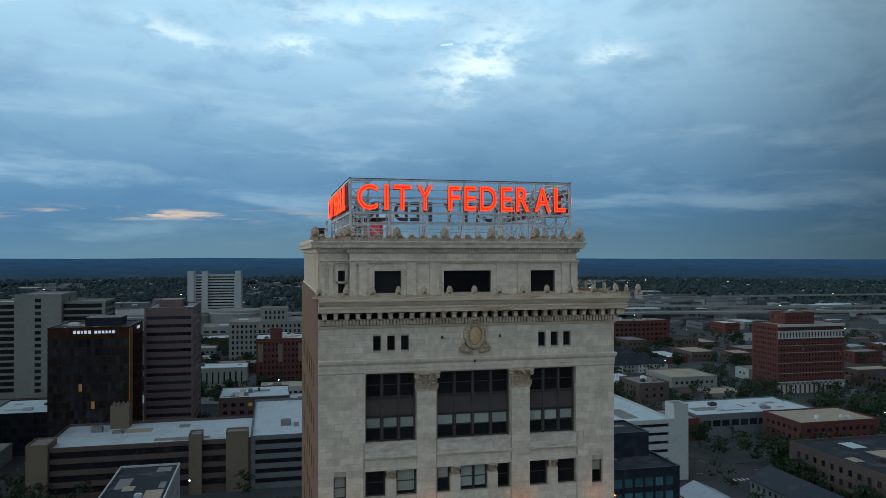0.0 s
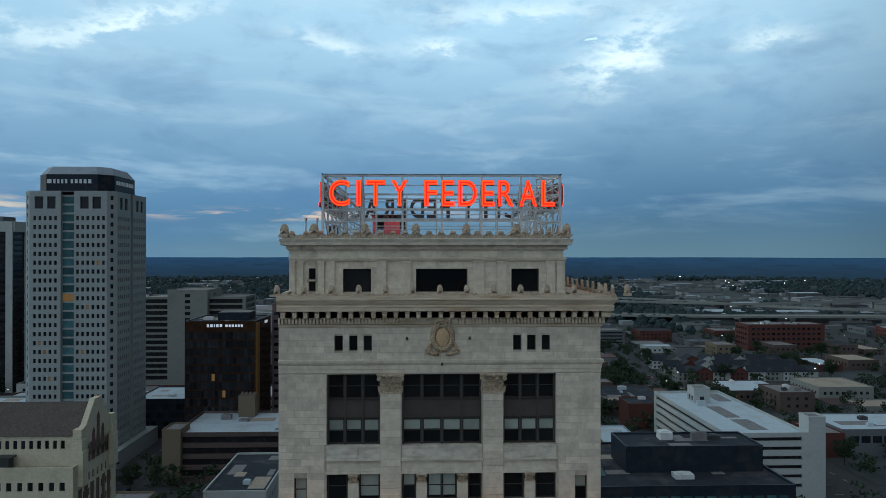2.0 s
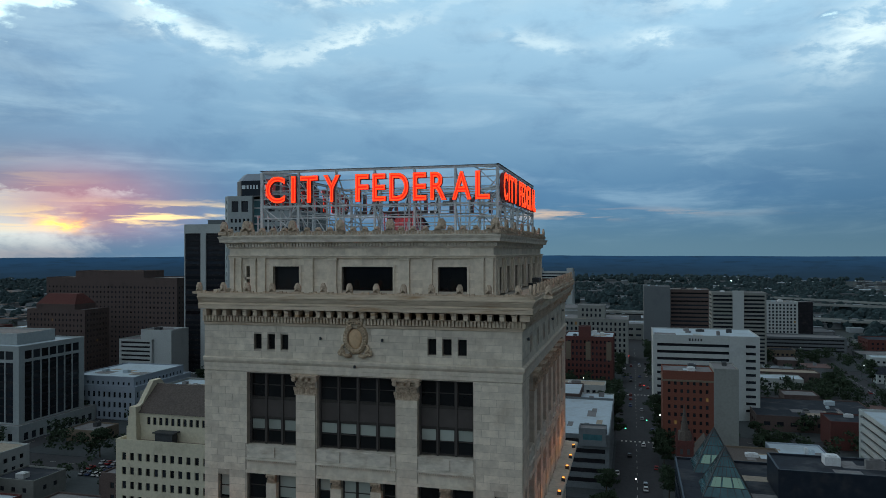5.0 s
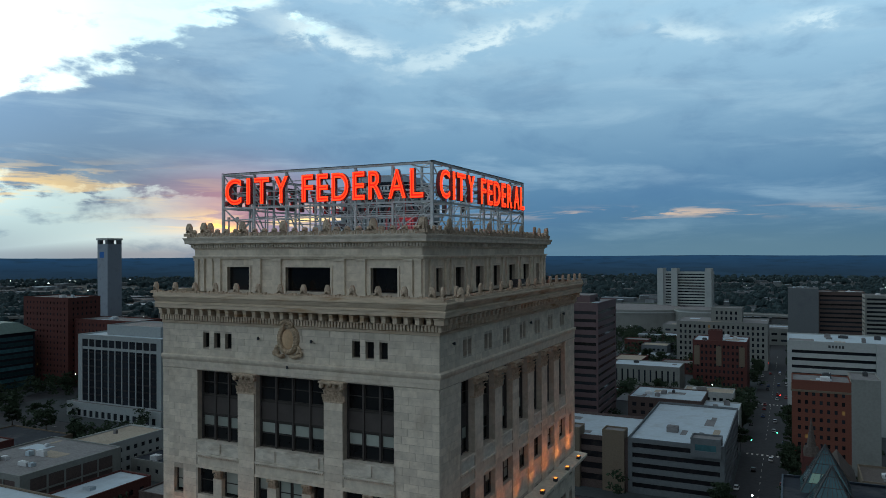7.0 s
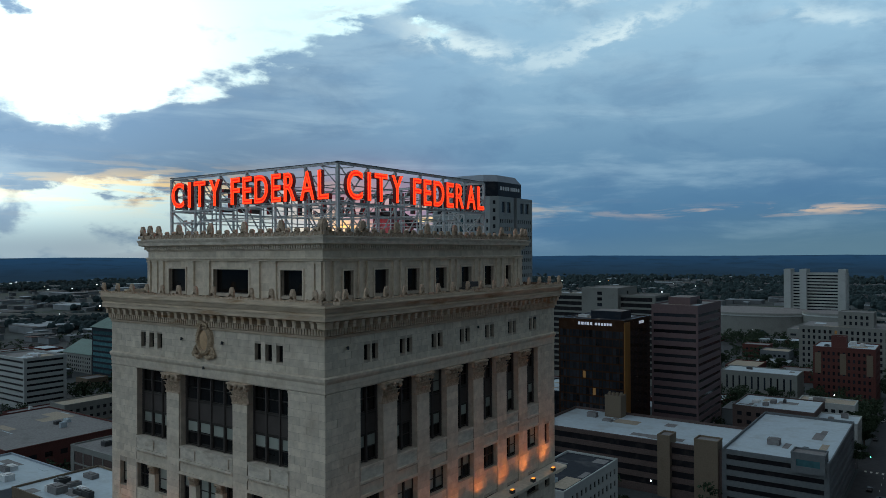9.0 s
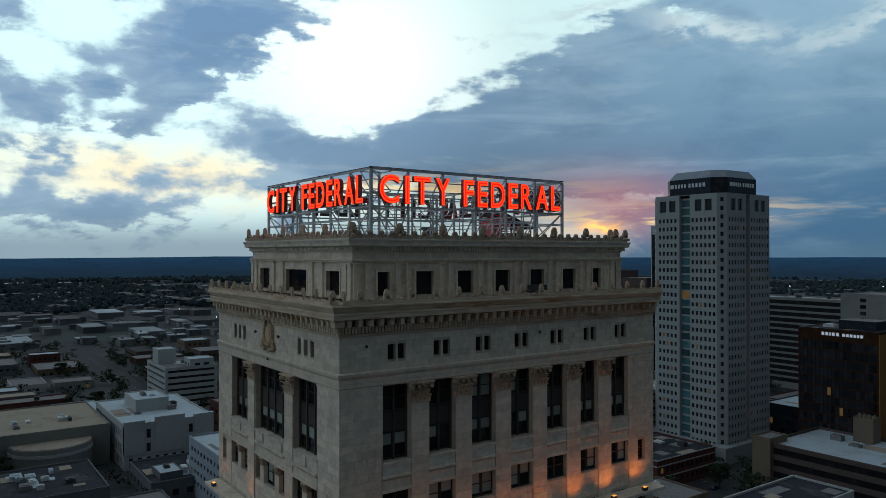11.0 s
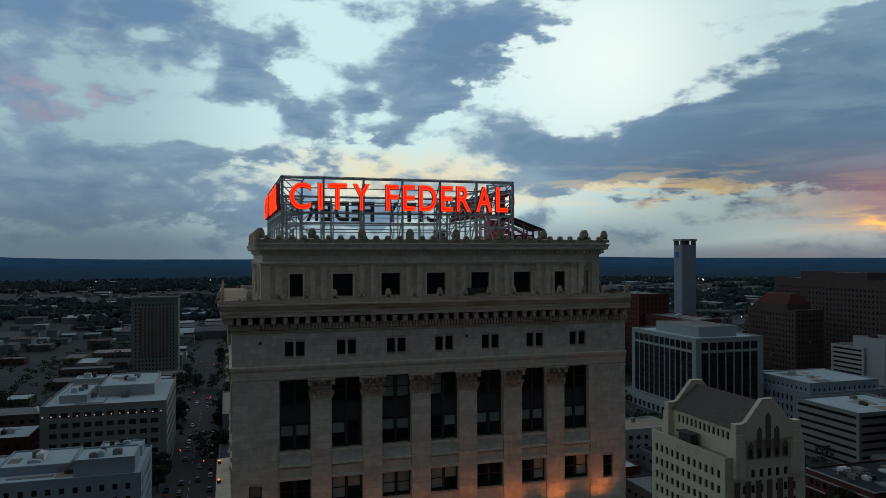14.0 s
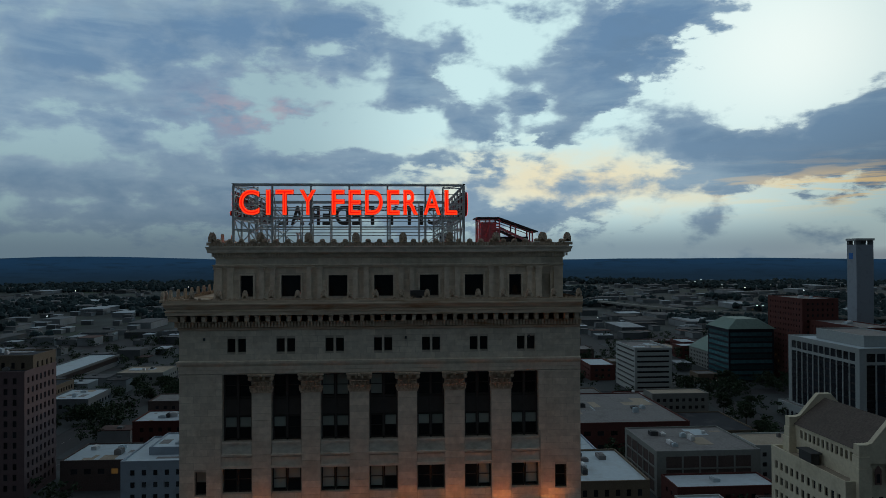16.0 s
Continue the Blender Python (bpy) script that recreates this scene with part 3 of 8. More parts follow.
rnd = random.Random(4)
for (a, b), n in zip(FRONT_BAYS, (3, 4, 3)):
    a, b = fu(a), fu(b)
    step = (b - a) / n
    for k in range(n):
        u0, u1 = a + k * step + 0.06, a + (k + 1) * step - 0.06
        window(FRONT, u0, u1, 79.25, 81.02, -0.55, 0, True)
        window(FRONT, u0, u1, 75.98, 77.78, -0.55, rnd.uniform(0.42, 0.5), True)
    bay_metal(FRONT, a, b, n)
for i, (a, b) in enumerate(SIDE_BAYS):
    a, b = su(a), su(b)
    step = (b - a) / 2
    for k in range(2):
        u0, u1 = a + k * step + 0.05, a + (k + 1) * step - 0.05
        window(SIDE, u0, u1, 79.25, 81.02, -0.55, 0.95 if (i, k) in ((2, 0), (2, 1), (3, 0)) else 0)
        window(SIDE, u0, u1, 76.02, 77.80, -0.55, rnd.choice((0, 0.5, 0.5, 0.95)))
    bay_metal(SIDE, a, b, 2)
for a, b, c, e in front_small:
    window(FRONT, a, b, c, e, -0.30, 0, False, "attic_vent_window", 0.04)
for a, b, c, e in side_small:
    window(SIDE, a, b, c, e, -0.30, 0, False, "attic_vent_window", 0.04)

# -- storeys below: the two nearest in full, the rest in simple sashes --
CAP_SMALL = capital_mesh(0.55, 0.62, 0.22)
bm_deep, bm_deep_frame = bmesh.new(), bmesh.new()
for face, rows in ((FRONT, front_low), (SIDE, side_low)):
    for a, b, c, e in rows:
        wide = b - a
        if wide < 1.2:
            units = [(a, b)]
        elif face is FRONT and wide > 5:
            units = [(a + 0.04, a + 0.98), (a + 1.86, a + 2.88), (a + 2.92, a + 3.94), (a + 4.82, b - 0.04)]
        elif face is FRONT:
            units = [(a + 0.04, a + 1.48), (b - 1.48, b - 0.04)]
        else:
            units = [(a + 0.04, a + wide / 2 - 0.03), (a + wide / 2 + 0.03, b - 0.04)]
        for p, q in units:
            if e > 66:
                window(face, p, q, c, e, -0.34, rnd.choice((0, 0, 0.5, 0.9, 0.9)))
            else:
                face.quad(bm_deep, p, q, -0.36, c, e)
                for s in ((p, p + 0.07, c, e), (q - 0.07, q, c, e), (p, q, c, c + 0.07), (p, q, (c + e) / 2 - 0.04, (c + e) / 2 + 0.04), (p, q, e - 0.07, e)):
                    face.box(bm_deep_frame, s[0], s[1], -0.36, -0.28, s[2], s[3])
        gaps = [(units[k][1], units[k + 1][0]) for k in range(len(units) - 1) if units[k + 1][0] - units[k][1] > 0.3]
        for p, q in gaps:
            if e > 70:
                post = bmesh.new()
                face.box(post, p + 0.05, q - 0.05, -0.4, 0.04, c, e - 0.62)
                col = part("colonnette", post, M_STONE, tower)
                share("capital", CAP_SMALL, col, face.stand((p + q) / 2, 0.0, e - 0.62))
            else:
                face.box(bm_deep_frame, p, q, -0.4, -0.05, c, e)
tagged(part("lower_window_panes", bm_deep, M_GLASS, tower), kind="stuff")
tagged(part("lower_window_frames", bm_deep_frame, M_BRONZE, tower), kind="stuff")

# -- giant pilasters --
CAP_BIG = capital_mesh(1.50, 1.45, 0.42)
for face, gaps in ((FRONT, [(fu(10.53), fu(12.00)), (fu(18.0), fu(19.46))]), (SIDE, [(su(p[1]) + 0.03, su(q[0]) - 0.03) for p, q in zip(SIDE_BAYS, SIDE_BAYS[1:])])):
    for a, b in gaps:
        bm = bmesh.new()
        face.box(bm, a, b, -0.5, 0.05, 69.6, 79.72)
        shaft = part("pilaster", bm, M_JOINT, tower)
        for u0, u1, z0, z1 in ashlar(a, b, 69.7, 79.68, [], 1.5, 0.52, 7):
            bm = bmesh.new()
            face.box(bm, u0 + 0.0, u1 - 0.0, 0.03, 0.085, z0 + 0.008, z1 - 0.008)
            part("stone", bm, M_BLOCK, shaft)
        share("capital", CAP_BIG, shaft, face.stand((a + b) / 2, 0.02, 79.68))

# -- sills, balconies and lintel friezes under the tall windows --
for face, bays, dent in ((FRONT, [(fu(a), fu(b)) for a, b in FRONT_BAYS], True), (SIDE, [(su(a), su(b)) for a, b in SIDE_BAYS], False)):
    for a, b in bays:
        bm = bmesh.new()
        face.box(bm, a - 0.02, b + 0.02, -0.5, 0.10, 75.78, 75.92)
        face.box(bm, a, b, -0.3, 0.03, 75.0, 75.78)
        if dent:
            n = 2 if b - a > 5 else 1
            for k in range(n):
                c = a + (b - a) * (k + 0.5) / n + (0.6 if k else -0.2)
                face.box(bm, c - 0.5, c + 0.5, 0.0, 0.14, 75.1, 75.86)
        face.box(bm, a - 0.05, b + 0.05, -0.2, 0.16, 74.86, 75.0)
        part("balcony_sill", bm, M_PALE, tower, "weathered projecting stone sill")
        bm = bmesh.new()
        if dent:
            for u in np.arange(a, b, 0.16):
                face.box(bm, u + 0.03, u + 0.12, -0.05, 0.11, 74.70, 74.86)
        face.box(bm, a, b, -0.3, 0.02, 74.1, 74.72)
        face.box(bm, a - 0.06, b + 0.06, -0.3, 0.10, 73.90, 74.1)
        part("lintel_frieze", bm, M_STONE, tower)

# -- string courses round both street fronts --
PATH = [(X0, Y0), (X1, Y0), (X1, Y1)]
for name, prof in (("architrave", [(0, 80.92), (0.04, 80.94), (0.06, 81.10), (0.0, 81.12)]),
                   ("string_course", [(0, 81.16), (0.05, 81.20), (0.05, 81.45), (0.08, 81.47), (0.08, 81.75), (0.12, 81.80), (0.20, 81.95), (0.22, 82.12), (0.10, 82.18), (0, 82.2)]),
                   ("ledge", [(0, 69.0), (0.5, 69.1), (0.9, 69.3), (1.3, 69.35), (1.3, 69.6), (0, 69.7)])):
    if name == "architrave":
        for face, spans in ((FRONT, [(0, 3.45), (20.14, W)]), (SIDE, [(0.07, 3.2), (27.75, D)])):
            for a, b in spans:
                bm = bmesh.new()
                face.box(bm, a, b, -0.1, 0.06, 80.93, 81.10)
                part(name, bm, M_STONE, tower)
    else:
        bm = bmesh.new()
        sweep(bm, PATH, prof)
        part(name, bm, M_STONE, tower)

# -- main cornice --
bm = bmesh.new()
sweep(bm, PATH, [(0, 84.50), (0.10, 84.52), (0.14, 84.70), (0.06, 84.72), (0.06, 85.14), (0.30, 85.15), (0.30, 85.19), (0.04, 85.20), (0.0, 85.20), (0.0, 85.70), (0.82, 85.71), (0.82, 85.98), (0.86, 86.00), (0.86, 86.08), (0.78, 86.10), (0.78, 86.17), (0.84, 86.24), (0.93, 86.42), (0.95, 86.50), (1.02, 86.52), (1.02, 86.62), (0.96, 86.64), (0.96, 86.84), (0.70, 86.84), (0.70, 86.72), (-1.4, 86.72)])
part("main_cornice", bm, M_CORNICE, tower, "rust-stained deep terracotta cornice")
bm = bmesh.new()
box(bm, 0, 0.15, -0.29, -0.04, 0, 0.37)
DENTIL = mesh_of(bm, "dentil", M_CORNICE)
for face, length in ((FRONT, W + 0.25), (SIDE, D)):
    for u in np.arange(-0.0 if face is FRONT else -0.25, length, 0.25):
        share("dentil", DENTIL, tower, face.stand(u, 0, 84.77))
bm = bmesh.new()
box(bm, -0.15, 0.15, -0.66, 0.0, 0.02, 0.36)
box(bm, -0.18, 0.18, -0.74, 0.0, 0.36, 0.43)
box(bm, -0.11, 0.11, -0.50, 0.0, -0.02, 0.02)
MODILLION = mesh_of(bm, "modillion", M_CORNICE)
for face, length in ((FRONT, W), (SIDE, D)):
    n = round(length / 0.795)
    for k in range(n):
        share("modillion", MODILLION, tower, face.stand((k + 0.5) * length / n, 0, 85.22))


bm = bmesh.new()
box(bm, X1 - 0.05, X1 + 0.62, Y0 - 0.62, Y0 + 0.05, 85.24, 85.64)
box(bm, X1 - 0.05, X1 + 0.70, Y0 - 0.70, Y0 + 0.05, 85.58, 85.66)
part("corner_modillion", bm, M_CORNICE, tower)


def antefix_mesh(w, h, lobes=5):
    """A shell-shaped roof ornament with ribs, facing -y."""
    bm = bmesh.new()
    n = 12
    front, back = [], []
    for i in range(n + 1):
        a = math.pi * i / n
        r = 1 + 0.03 * math.cos(2 * lobes * a)
        x, z = -math.cos(a) * w / 2 * r * (0.85 + 0.25 * math.sin(a)), h * 0.22 + math.sin(a) * h * 0.78 * r
        front.append(bm.verts.new((x, -0.05 + 0.04 * (i % 2), z)))
        back.append(bm.verts.new((x, 0.12, z)))
    hub = bm.verts.new((0, -0.12, h * 0.50))
    for i in range(n):
        bm.faces.new((hub, front[i], front[i + 1]))
        bm.faces.new((front[i], back[i], back[i + 1], front[i + 1]))
    bm.faces.new(back)
    box(bm, -w * 0.58, w * 0.58, -0.14, 0.12, -0.03, h * 0.20)
    return mesh_of(bm, "antefix", M_CARVED)


ANTE, ANTE_BIG, ANTE_LOW = antefix_mesh(0.50, 0.82), antefix_mesh(0.72, 1.02), antefix_mesh(0.50, 0.34)
for face, length in ((FRONT, W + 1.8), (SIDE, D + 0.6)):
    n = round(length / 1.93)
    for k in range(n + 1):
        share("antefix", ANTE, tower, face.stand((-0.0 if face is FRONT else -0.85) + length * k / n - (0 if face is FRONT else 0), 0.72, 86.80))
    bm = bmesh.new()
    face.box(bm, -0.5, length - 0.9, 0.68, 0.80, 86.78, 86.93)
    for u in np.arange(0, length - 0.9, 0.32):
        face.box(bm, u + 0.04, u + 0.24, 0.66, 0.84, 86.8, 86.8 + 0.17 + 0.06 * math.sin(u * 5.1))
    tagged(part("cresting", bm, M_CARVED, tower), kind="stuff")

# -- coat-of-arms cartouche over the middle bay --
cart = new("cartouche")
cart.parent = tower
tagged(cart, "ornate carved oval cartouche with scrolls")
cart.matrix_basis = FRONT.stand(fu(15.03), 0.0, 83.72)


def coil(bm, pts, radii, k=8):
    """A round bar of changing thickness through the points."""
    rings = []
    for i, p in enumerate(pts):
        d = (pts[min(i + 1, len(pts) - 1)] - pts[max(i - 1, 0)]).normalized()
        e = d.cross(Vector((0, 1, 0))).normalized()
        f_ = d.cross(e).normalized()
        rings.append([bm.verts.new(p + (e * math.cos(6.28319 * j / k) + f_ * math.sin(6.28319 * j / k)) * radii[i]) for j in range(k)])
    for r0, r1 in zip(rings, rings[1:]):
        for j in range(k):
            bm.faces.new((r0[j], r1[j], r1[(j + 1) % k], r0[(j + 1) % k]))
    bm.faces.new(rings[0])
    bm.faces.new(rings[-1][::-1])


bm = bmesh.new()
bmesh.ops.create_uvsphere(bm, u_segments=24, v_segments=10, radius=1.0, matrix=Matrix.LocRotScale((0, -0.12, 0.05), None, (0.50, 0.16, 0.70)))
part("shield", bm, M_TAN, cart, "smooth tan oval shield")
# a broad feathered frame, open at the top where two scrolls curl in
bm = bmesh.new()
n = 56
rows_ = []
for i in range(n + 1):
    a = math.pi * (0.5 + 0.10) + (2 * math.pi - 0.20 * math.pi) * i / n
    rib = 0.05 if i % 2 else 0.0
    rows_.append([bm.verts.new((math.cos(a) * rx, -y, math.sin(a) * rz + dz)) for rx, rz, y, dz in ((0.50, 0.70, 0.10, 0.05), (0.56, 0.77, 0.30, 0.05), (0.68, 0.90, 0.36 - rib, 0.06), (0.86, 1.06, 0.26 - rib, 0.08), (0.93, 1.14, 0.0, 0.08))])
for r0, r1 in zip(rows_, rows_[1:]):
    for k in range(4):
        bm.faces.new((r0[k], r1[k], r1[k + 1], r0[k + 1]))
part("feathered_frame", bm, M_SHIELD, cart)
for sx in (-1, 1):
    bm = bmesh.new()
    pts = []
    for i in range(22):
        a, r = 0.3 + i * 0.34, 0.26 - 0.010 * i
        pts.append(Vector((sx * (0.34 - math.cos(a) * r), -0.30, 1.06 + math.sin(a) * r * 0.8)))
    coil(bm, pts, [0.10 - 0.003 * i for i in range(22)])
    part("top_scroll", bm, M_SHIELD, cart)
    bm = bmesh.new()
    pts = []
    for i in range(26):
        q = i / 25
        if q < 0.5:
            pts.append(Vector((sx * (0.30 + 1.5 * q), -0.20, -1.06 - 0.10 * math.sin(q * 9))))
        else:
            a, r = (q - 0.5) * 13, 0.24 * (1.25 - q)
            pts.append(Vector((sx * (1.05 + math.sin(a) * r), -0.20, -0.90 - math.cos(a) * r)))
    coil(bm, pts, [0.15 - 0.09 * i / 25 for i in range(26)])
    part("foot_scroll", bm, M_SHIELD, cart)
    bm = bmesh.new()
    coil(bm, [Vector((sx * (0.80 + 0.18 * math.sin(i * 0.5)), -0.18, -0.95 + 0.10 * i)) for i in range(7)], [0.14, 0.16, 0.13, 0.15, 0.11, 0.12, 0.04])
    part("leaf_spray", bm, M_SHIELD, cart)
bm = bmesh.new()
coil(bm, [Vector((0.09 * (i - 4), -0.34, 1.16 + 0.012 * (16 - (i - 4) ** 2))) for i in range(9)], [0.04, 0.09, 0.12, 0.14, 0.15, 0.14, 0.12, 0.09, 0.04])
part("crest", bm, M_SHIELD, cart)
# small flood lamps on the frieze
for face, us, z in ((FRONT, (fu(12.45), fu(17.0)), 83.72), (SIDE, (1.9, 17.3, 27.0), 83.85), (FRONT, (fu(15.0),), 81.85)):
    for u in us:
        lamp = new("wall_lamp")
        lamp.parent = tower
        lamp.matrix_basis = face.stand(u, 0.0, z)
        bm = bmesh.new()
        box(bm, -0.04, 0.04, -0.14, 0.0, -0.03, 0.03)
        part("arm", bm, M_STEEL_DARK, lamp)
        bm = bmesh.new()
        tube(bm, 0, -0.17, -0.11, 0.10, 0.09, 0.07, 10)
        part("lamp_head", bm, M_STEEL_DARK, lamp)

# ---- set-back attic storey ----
AF, NF = Face((5.7, 56.1), (1, 0)), Face((3.4, 57.0), (1, 0))
AS, NS = Face((24.3, 56.1), (0, 1)), Face((23.4, 82.4), (0, 1))
AZ0, AZ1 = 86.72, 90.2
af_holes = [(a - 5.7, b - 5.7, 86.95, 88.70) for a, b in ((7.60, 9.72), (13.10, 17.01), (20.34, 22.45))]
nf_holes = [(1.49, 2.03, 86.95, 87.72), (1.49, 2.03, 87.86, 88.72)]
as_holes = [(a - 56.1, b - 56.1, 86.95, 88.66) for a, b in ((58.03, 59.03), (61.26, 62.81), (65.03, 66.55), (68.70, 70.24), (72.40, 73.92), (76.07, 77.60), (79.72, 80.73))]
ns_holes = [(0.10, 0.90, 86.95, 88.66)]
bm = bmesh.new()
holed_wall(bm, AF, 0, 18.6, AZ0, AZ1, af_holes, 0.45)
holed_wall(bm, NF, 0, 2.3, AZ0, AZ1, nf_holes, 0.45)
holed_wall(bm, AS, 0, 26.3, AZ0, AZ1, as_holes, 0.45)
holed_wall(bm, NS, 0, 2.0, AZ0, AZ1, ns_holes, 0.45)
box(bm, 3.4, 5.7, 57.45, 84.4, AZ0, 90.9)
box(bm, 5.72, 23.3, 56.6, 84.4, AZ0, 90.86)
box(bm, 23.3, 23.84, 56.6, 82.4, AZ0, 90.86)
part("attic_wall", bm, M_JOINT, tower)
for face, holes, rail in ((AF, af_holes, False), (NF, nf_holes, False), (AS, as_holes, False), (NS, ns_holes, False)):
    for a, b, c, e in holes:
        window(face, a, b, c, e, -0.28, 0, rail, "attic_window", 0.06)
        for nm, p in (("window_jamb", (a - 0.14, a, c - 0.2, e + 0.14)), ("window_jamb", (b, b + 0.14, c - 0.2, e + 0.14)), ("lintel", (a, b, e, e + 0.14))):
            bm = bmesh.new()
            face.box(bm, p[0], p[1], -0.05, 0.09, p[2], p[3])
            part(nm, bm, M_STONE, tower)
pil_f = [(6.41, 6.99), (10.14, 10.85), (11.97, 12.72), (17.43, 18.26), (19.25, 19.96), (23.0, 23.64)]
pil_f = [(a - 5.7, b - 5.7) for a, b in pil_f] + [(0.02, 0.5), (18.1, 18.6)]
pil_s = [(0.0, 0.5), (0.9, 1.4)]
for (a, b, _, _), (c, d, _, _) in zip(as_holes, as_holes[1:]):
    mid = (b + c) / 2
    pil_s += [(mid - 0.62, mid - 0.24), (mid + 0.24, mid + 0.62)]
pil_s += [(25.1, 25.5), (25.8, 26.3)]
for face, pils in ((AF, pil_f), (AS, pil_s), (NF, [(0.1, 0.45), (0.75, 1.1)]), (NS, [(1.2, 1.9)])):
    for a, b in pils:
        bm = bmesh.new()
        face.box(bm, a, b, -0.05, 0.17, AZ0, 89.16)
        face.box(bm, a - 0.05, b + 0.05, -0.05, 0.23, 89.16, 89.30)
        face.box(bm, a - 0.04, b + 0.04, -0.05, 0.21, AZ0, AZ0 + 0.25)
        part("attic_pilaster", bm, M_STONE, tower)
AP = [(3.4, 84.4), (3.4, 57.0), (5.7, 57.0), (5.7, 56.1), (24.3, 56.1), (24.3, 82.4), (23.4, 82.4), (23.4, 84.4)]
bm = bmesh.new()
sweep(bm, AP[1:], [(-0.1, 89.30), (0.18, 89.32), (0.20, 89.42), (0.26, 89.45), (0.26, 89.52), (0.0, 89.56)])
part("attic_band", bm, M_STONE, tower)
bm = bmesh.new()
sweep(bm, AP, [(0, 90.02), (0.08, 90.06), (0.12, 90.14), (0.14, 90.16), (0.14, 90.40), (0.30, 90.44), (0.56, 90.50), (0.58, 90.70), (0.66, 90.86), (0.68, 90.94), (0.50, 90.96), (0.44, 90.98), (0.44, 91.26), (0.22, 91.28), (0.22, 90.9), (-0.6, 90.9)], True)
part("attic_cornice", bm, M_PALE, tower, "weathered attic cornice with cresting band")
bm = bmesh.new()
box(bm, 0, 0.14, -0.27, -0.10, 0, 0.25)
ATTIC_DENTIL = mesh_of(bm, "attic_dentil", M_PALE)
for face, length in ((AF, 18.6), (AS, 26.3), (NF, 2.3), (NS, 2.0)):
    for u in np.arange(-0.2, length + 0.2, 0.24):
        share("attic_dentil", ATTIC_DENTIL, tower, face.stand(u, 0, 90.17))
for face, u0, u1 in ((AF, -0.2, 18.8), (AS, -0.2, 26.3), (NF, -0.3, 1.9), (NS, 0.3, 2.3)):
    n = max(1, round((u1 - u0) / 3.6))
    for k in range(n + 1):
        share("antefix", ANTE_BIG, tower, face.stand(u0 + (u1 - u0) * k / n, 0.36, 91.1))
    n2 = max(1, round((u1 - u0) / 0.9))
    for k in range(n2):
        share("small_antefix", ANTE_LOW, tower, face.stand(u0 + (u1 - u0) * (k + 0.5) / n2, 0.36, 91.24))
    bm = bmesh.new()
    for k in range(int((u1 - u0) / 0.45)):       # relief on the cresting band
        u = u0 + 0.45 * k
        face.box(bm, u + 0.05, u + 0.2, 0.40, 0.48, 91.02, 91.22)
        face.box(bm, u + 0.26, u + 0.38, 0.40, 0.50, 91.06, 91.30)
    tagged(part("cresting", bm, M_CARVED, tower), kind="stuff")
bm = bmesh.new()
box(bm, 3.6, 23.4, 57.2, 84.2, 90.87, 90.92)
part("roof", bm, M_ROOF, tower, "flat grey roof")
bm = bmesh.new()
for i in range(6):
    box(bm, 0.1 + X0, 0.4 + X0, Y0 + 1 + 5 * i, Y0 + 5.9 + 5 * i, 86.6, 87.0)
part("coping", bm, M_STONE, tower)
bm = bmesh.new()
tube(bm, 24.95, 72.1, 86.72, 86.95, 0.5, 0.5, 10)
box(bm, 24.9, 25.5, 71.6, 73.2, 87.0, 87.42)
part("roof_vent", bm, M_STEEL_DARK, tower, "dark box on the terrace")

# ---- roof sign: four rows of lit letters on a steel frame ----
sign = thing("rooftop_sign", "steel-framed rooftop sign with red neon letters on four sides", "sign", z=90.92)
sign.matrix_basis = Matrix()
SX0, SX1, SY0, SY1, SZB, SZ0, SZ1 = 5.9, 24.35, 57.5, 76.0, 90.92, 93.25, 95.9
LETTERS = [("C", 6.39, 8.02), ("I", 8.51, 8.89), ("T", 9.27, 10.71), ("Y", 11.17, 12.49), ("F", 13.72, 14.76), ("E", 15.07, 16.09), ("D", 16.38, 17.83), ("E", 18.17, 19.18), ("R", 19.48, 20.69), ("A", 21.10, 22.51), ("L", 22.81, 23.86)]
LZ0, LZ1 = 93.49, 95.53


def glyph(char, offset, extrude, fill, bevel=0.0):
    """Vertices and faces of one letter of the built-in font, in its own plane."""
    cu = bpy.data.curves.new("glyph", "FONT")
    cu.body, cu.size, cu.offset, cu.extrude = char, 1.0, offset, extrude
    cu.fill_mode = fill
    cu.bevel_depth, cu.bevel_resolution, cu.resolution_u = bevel, 1, 6
    ob = bpy.data.objects.new("glyph", cu)
    scene.collection.objects.link(ob)
    bpy.context.view_layer.update()
    me = bpy.data.meshes.new_from_object(ob.evaluated_get(bpy.context.evaluated_depsgraph_get()))
    bpy.data.objects.remove(ob)
    bpy.data.curves.remove(cu)
    return me


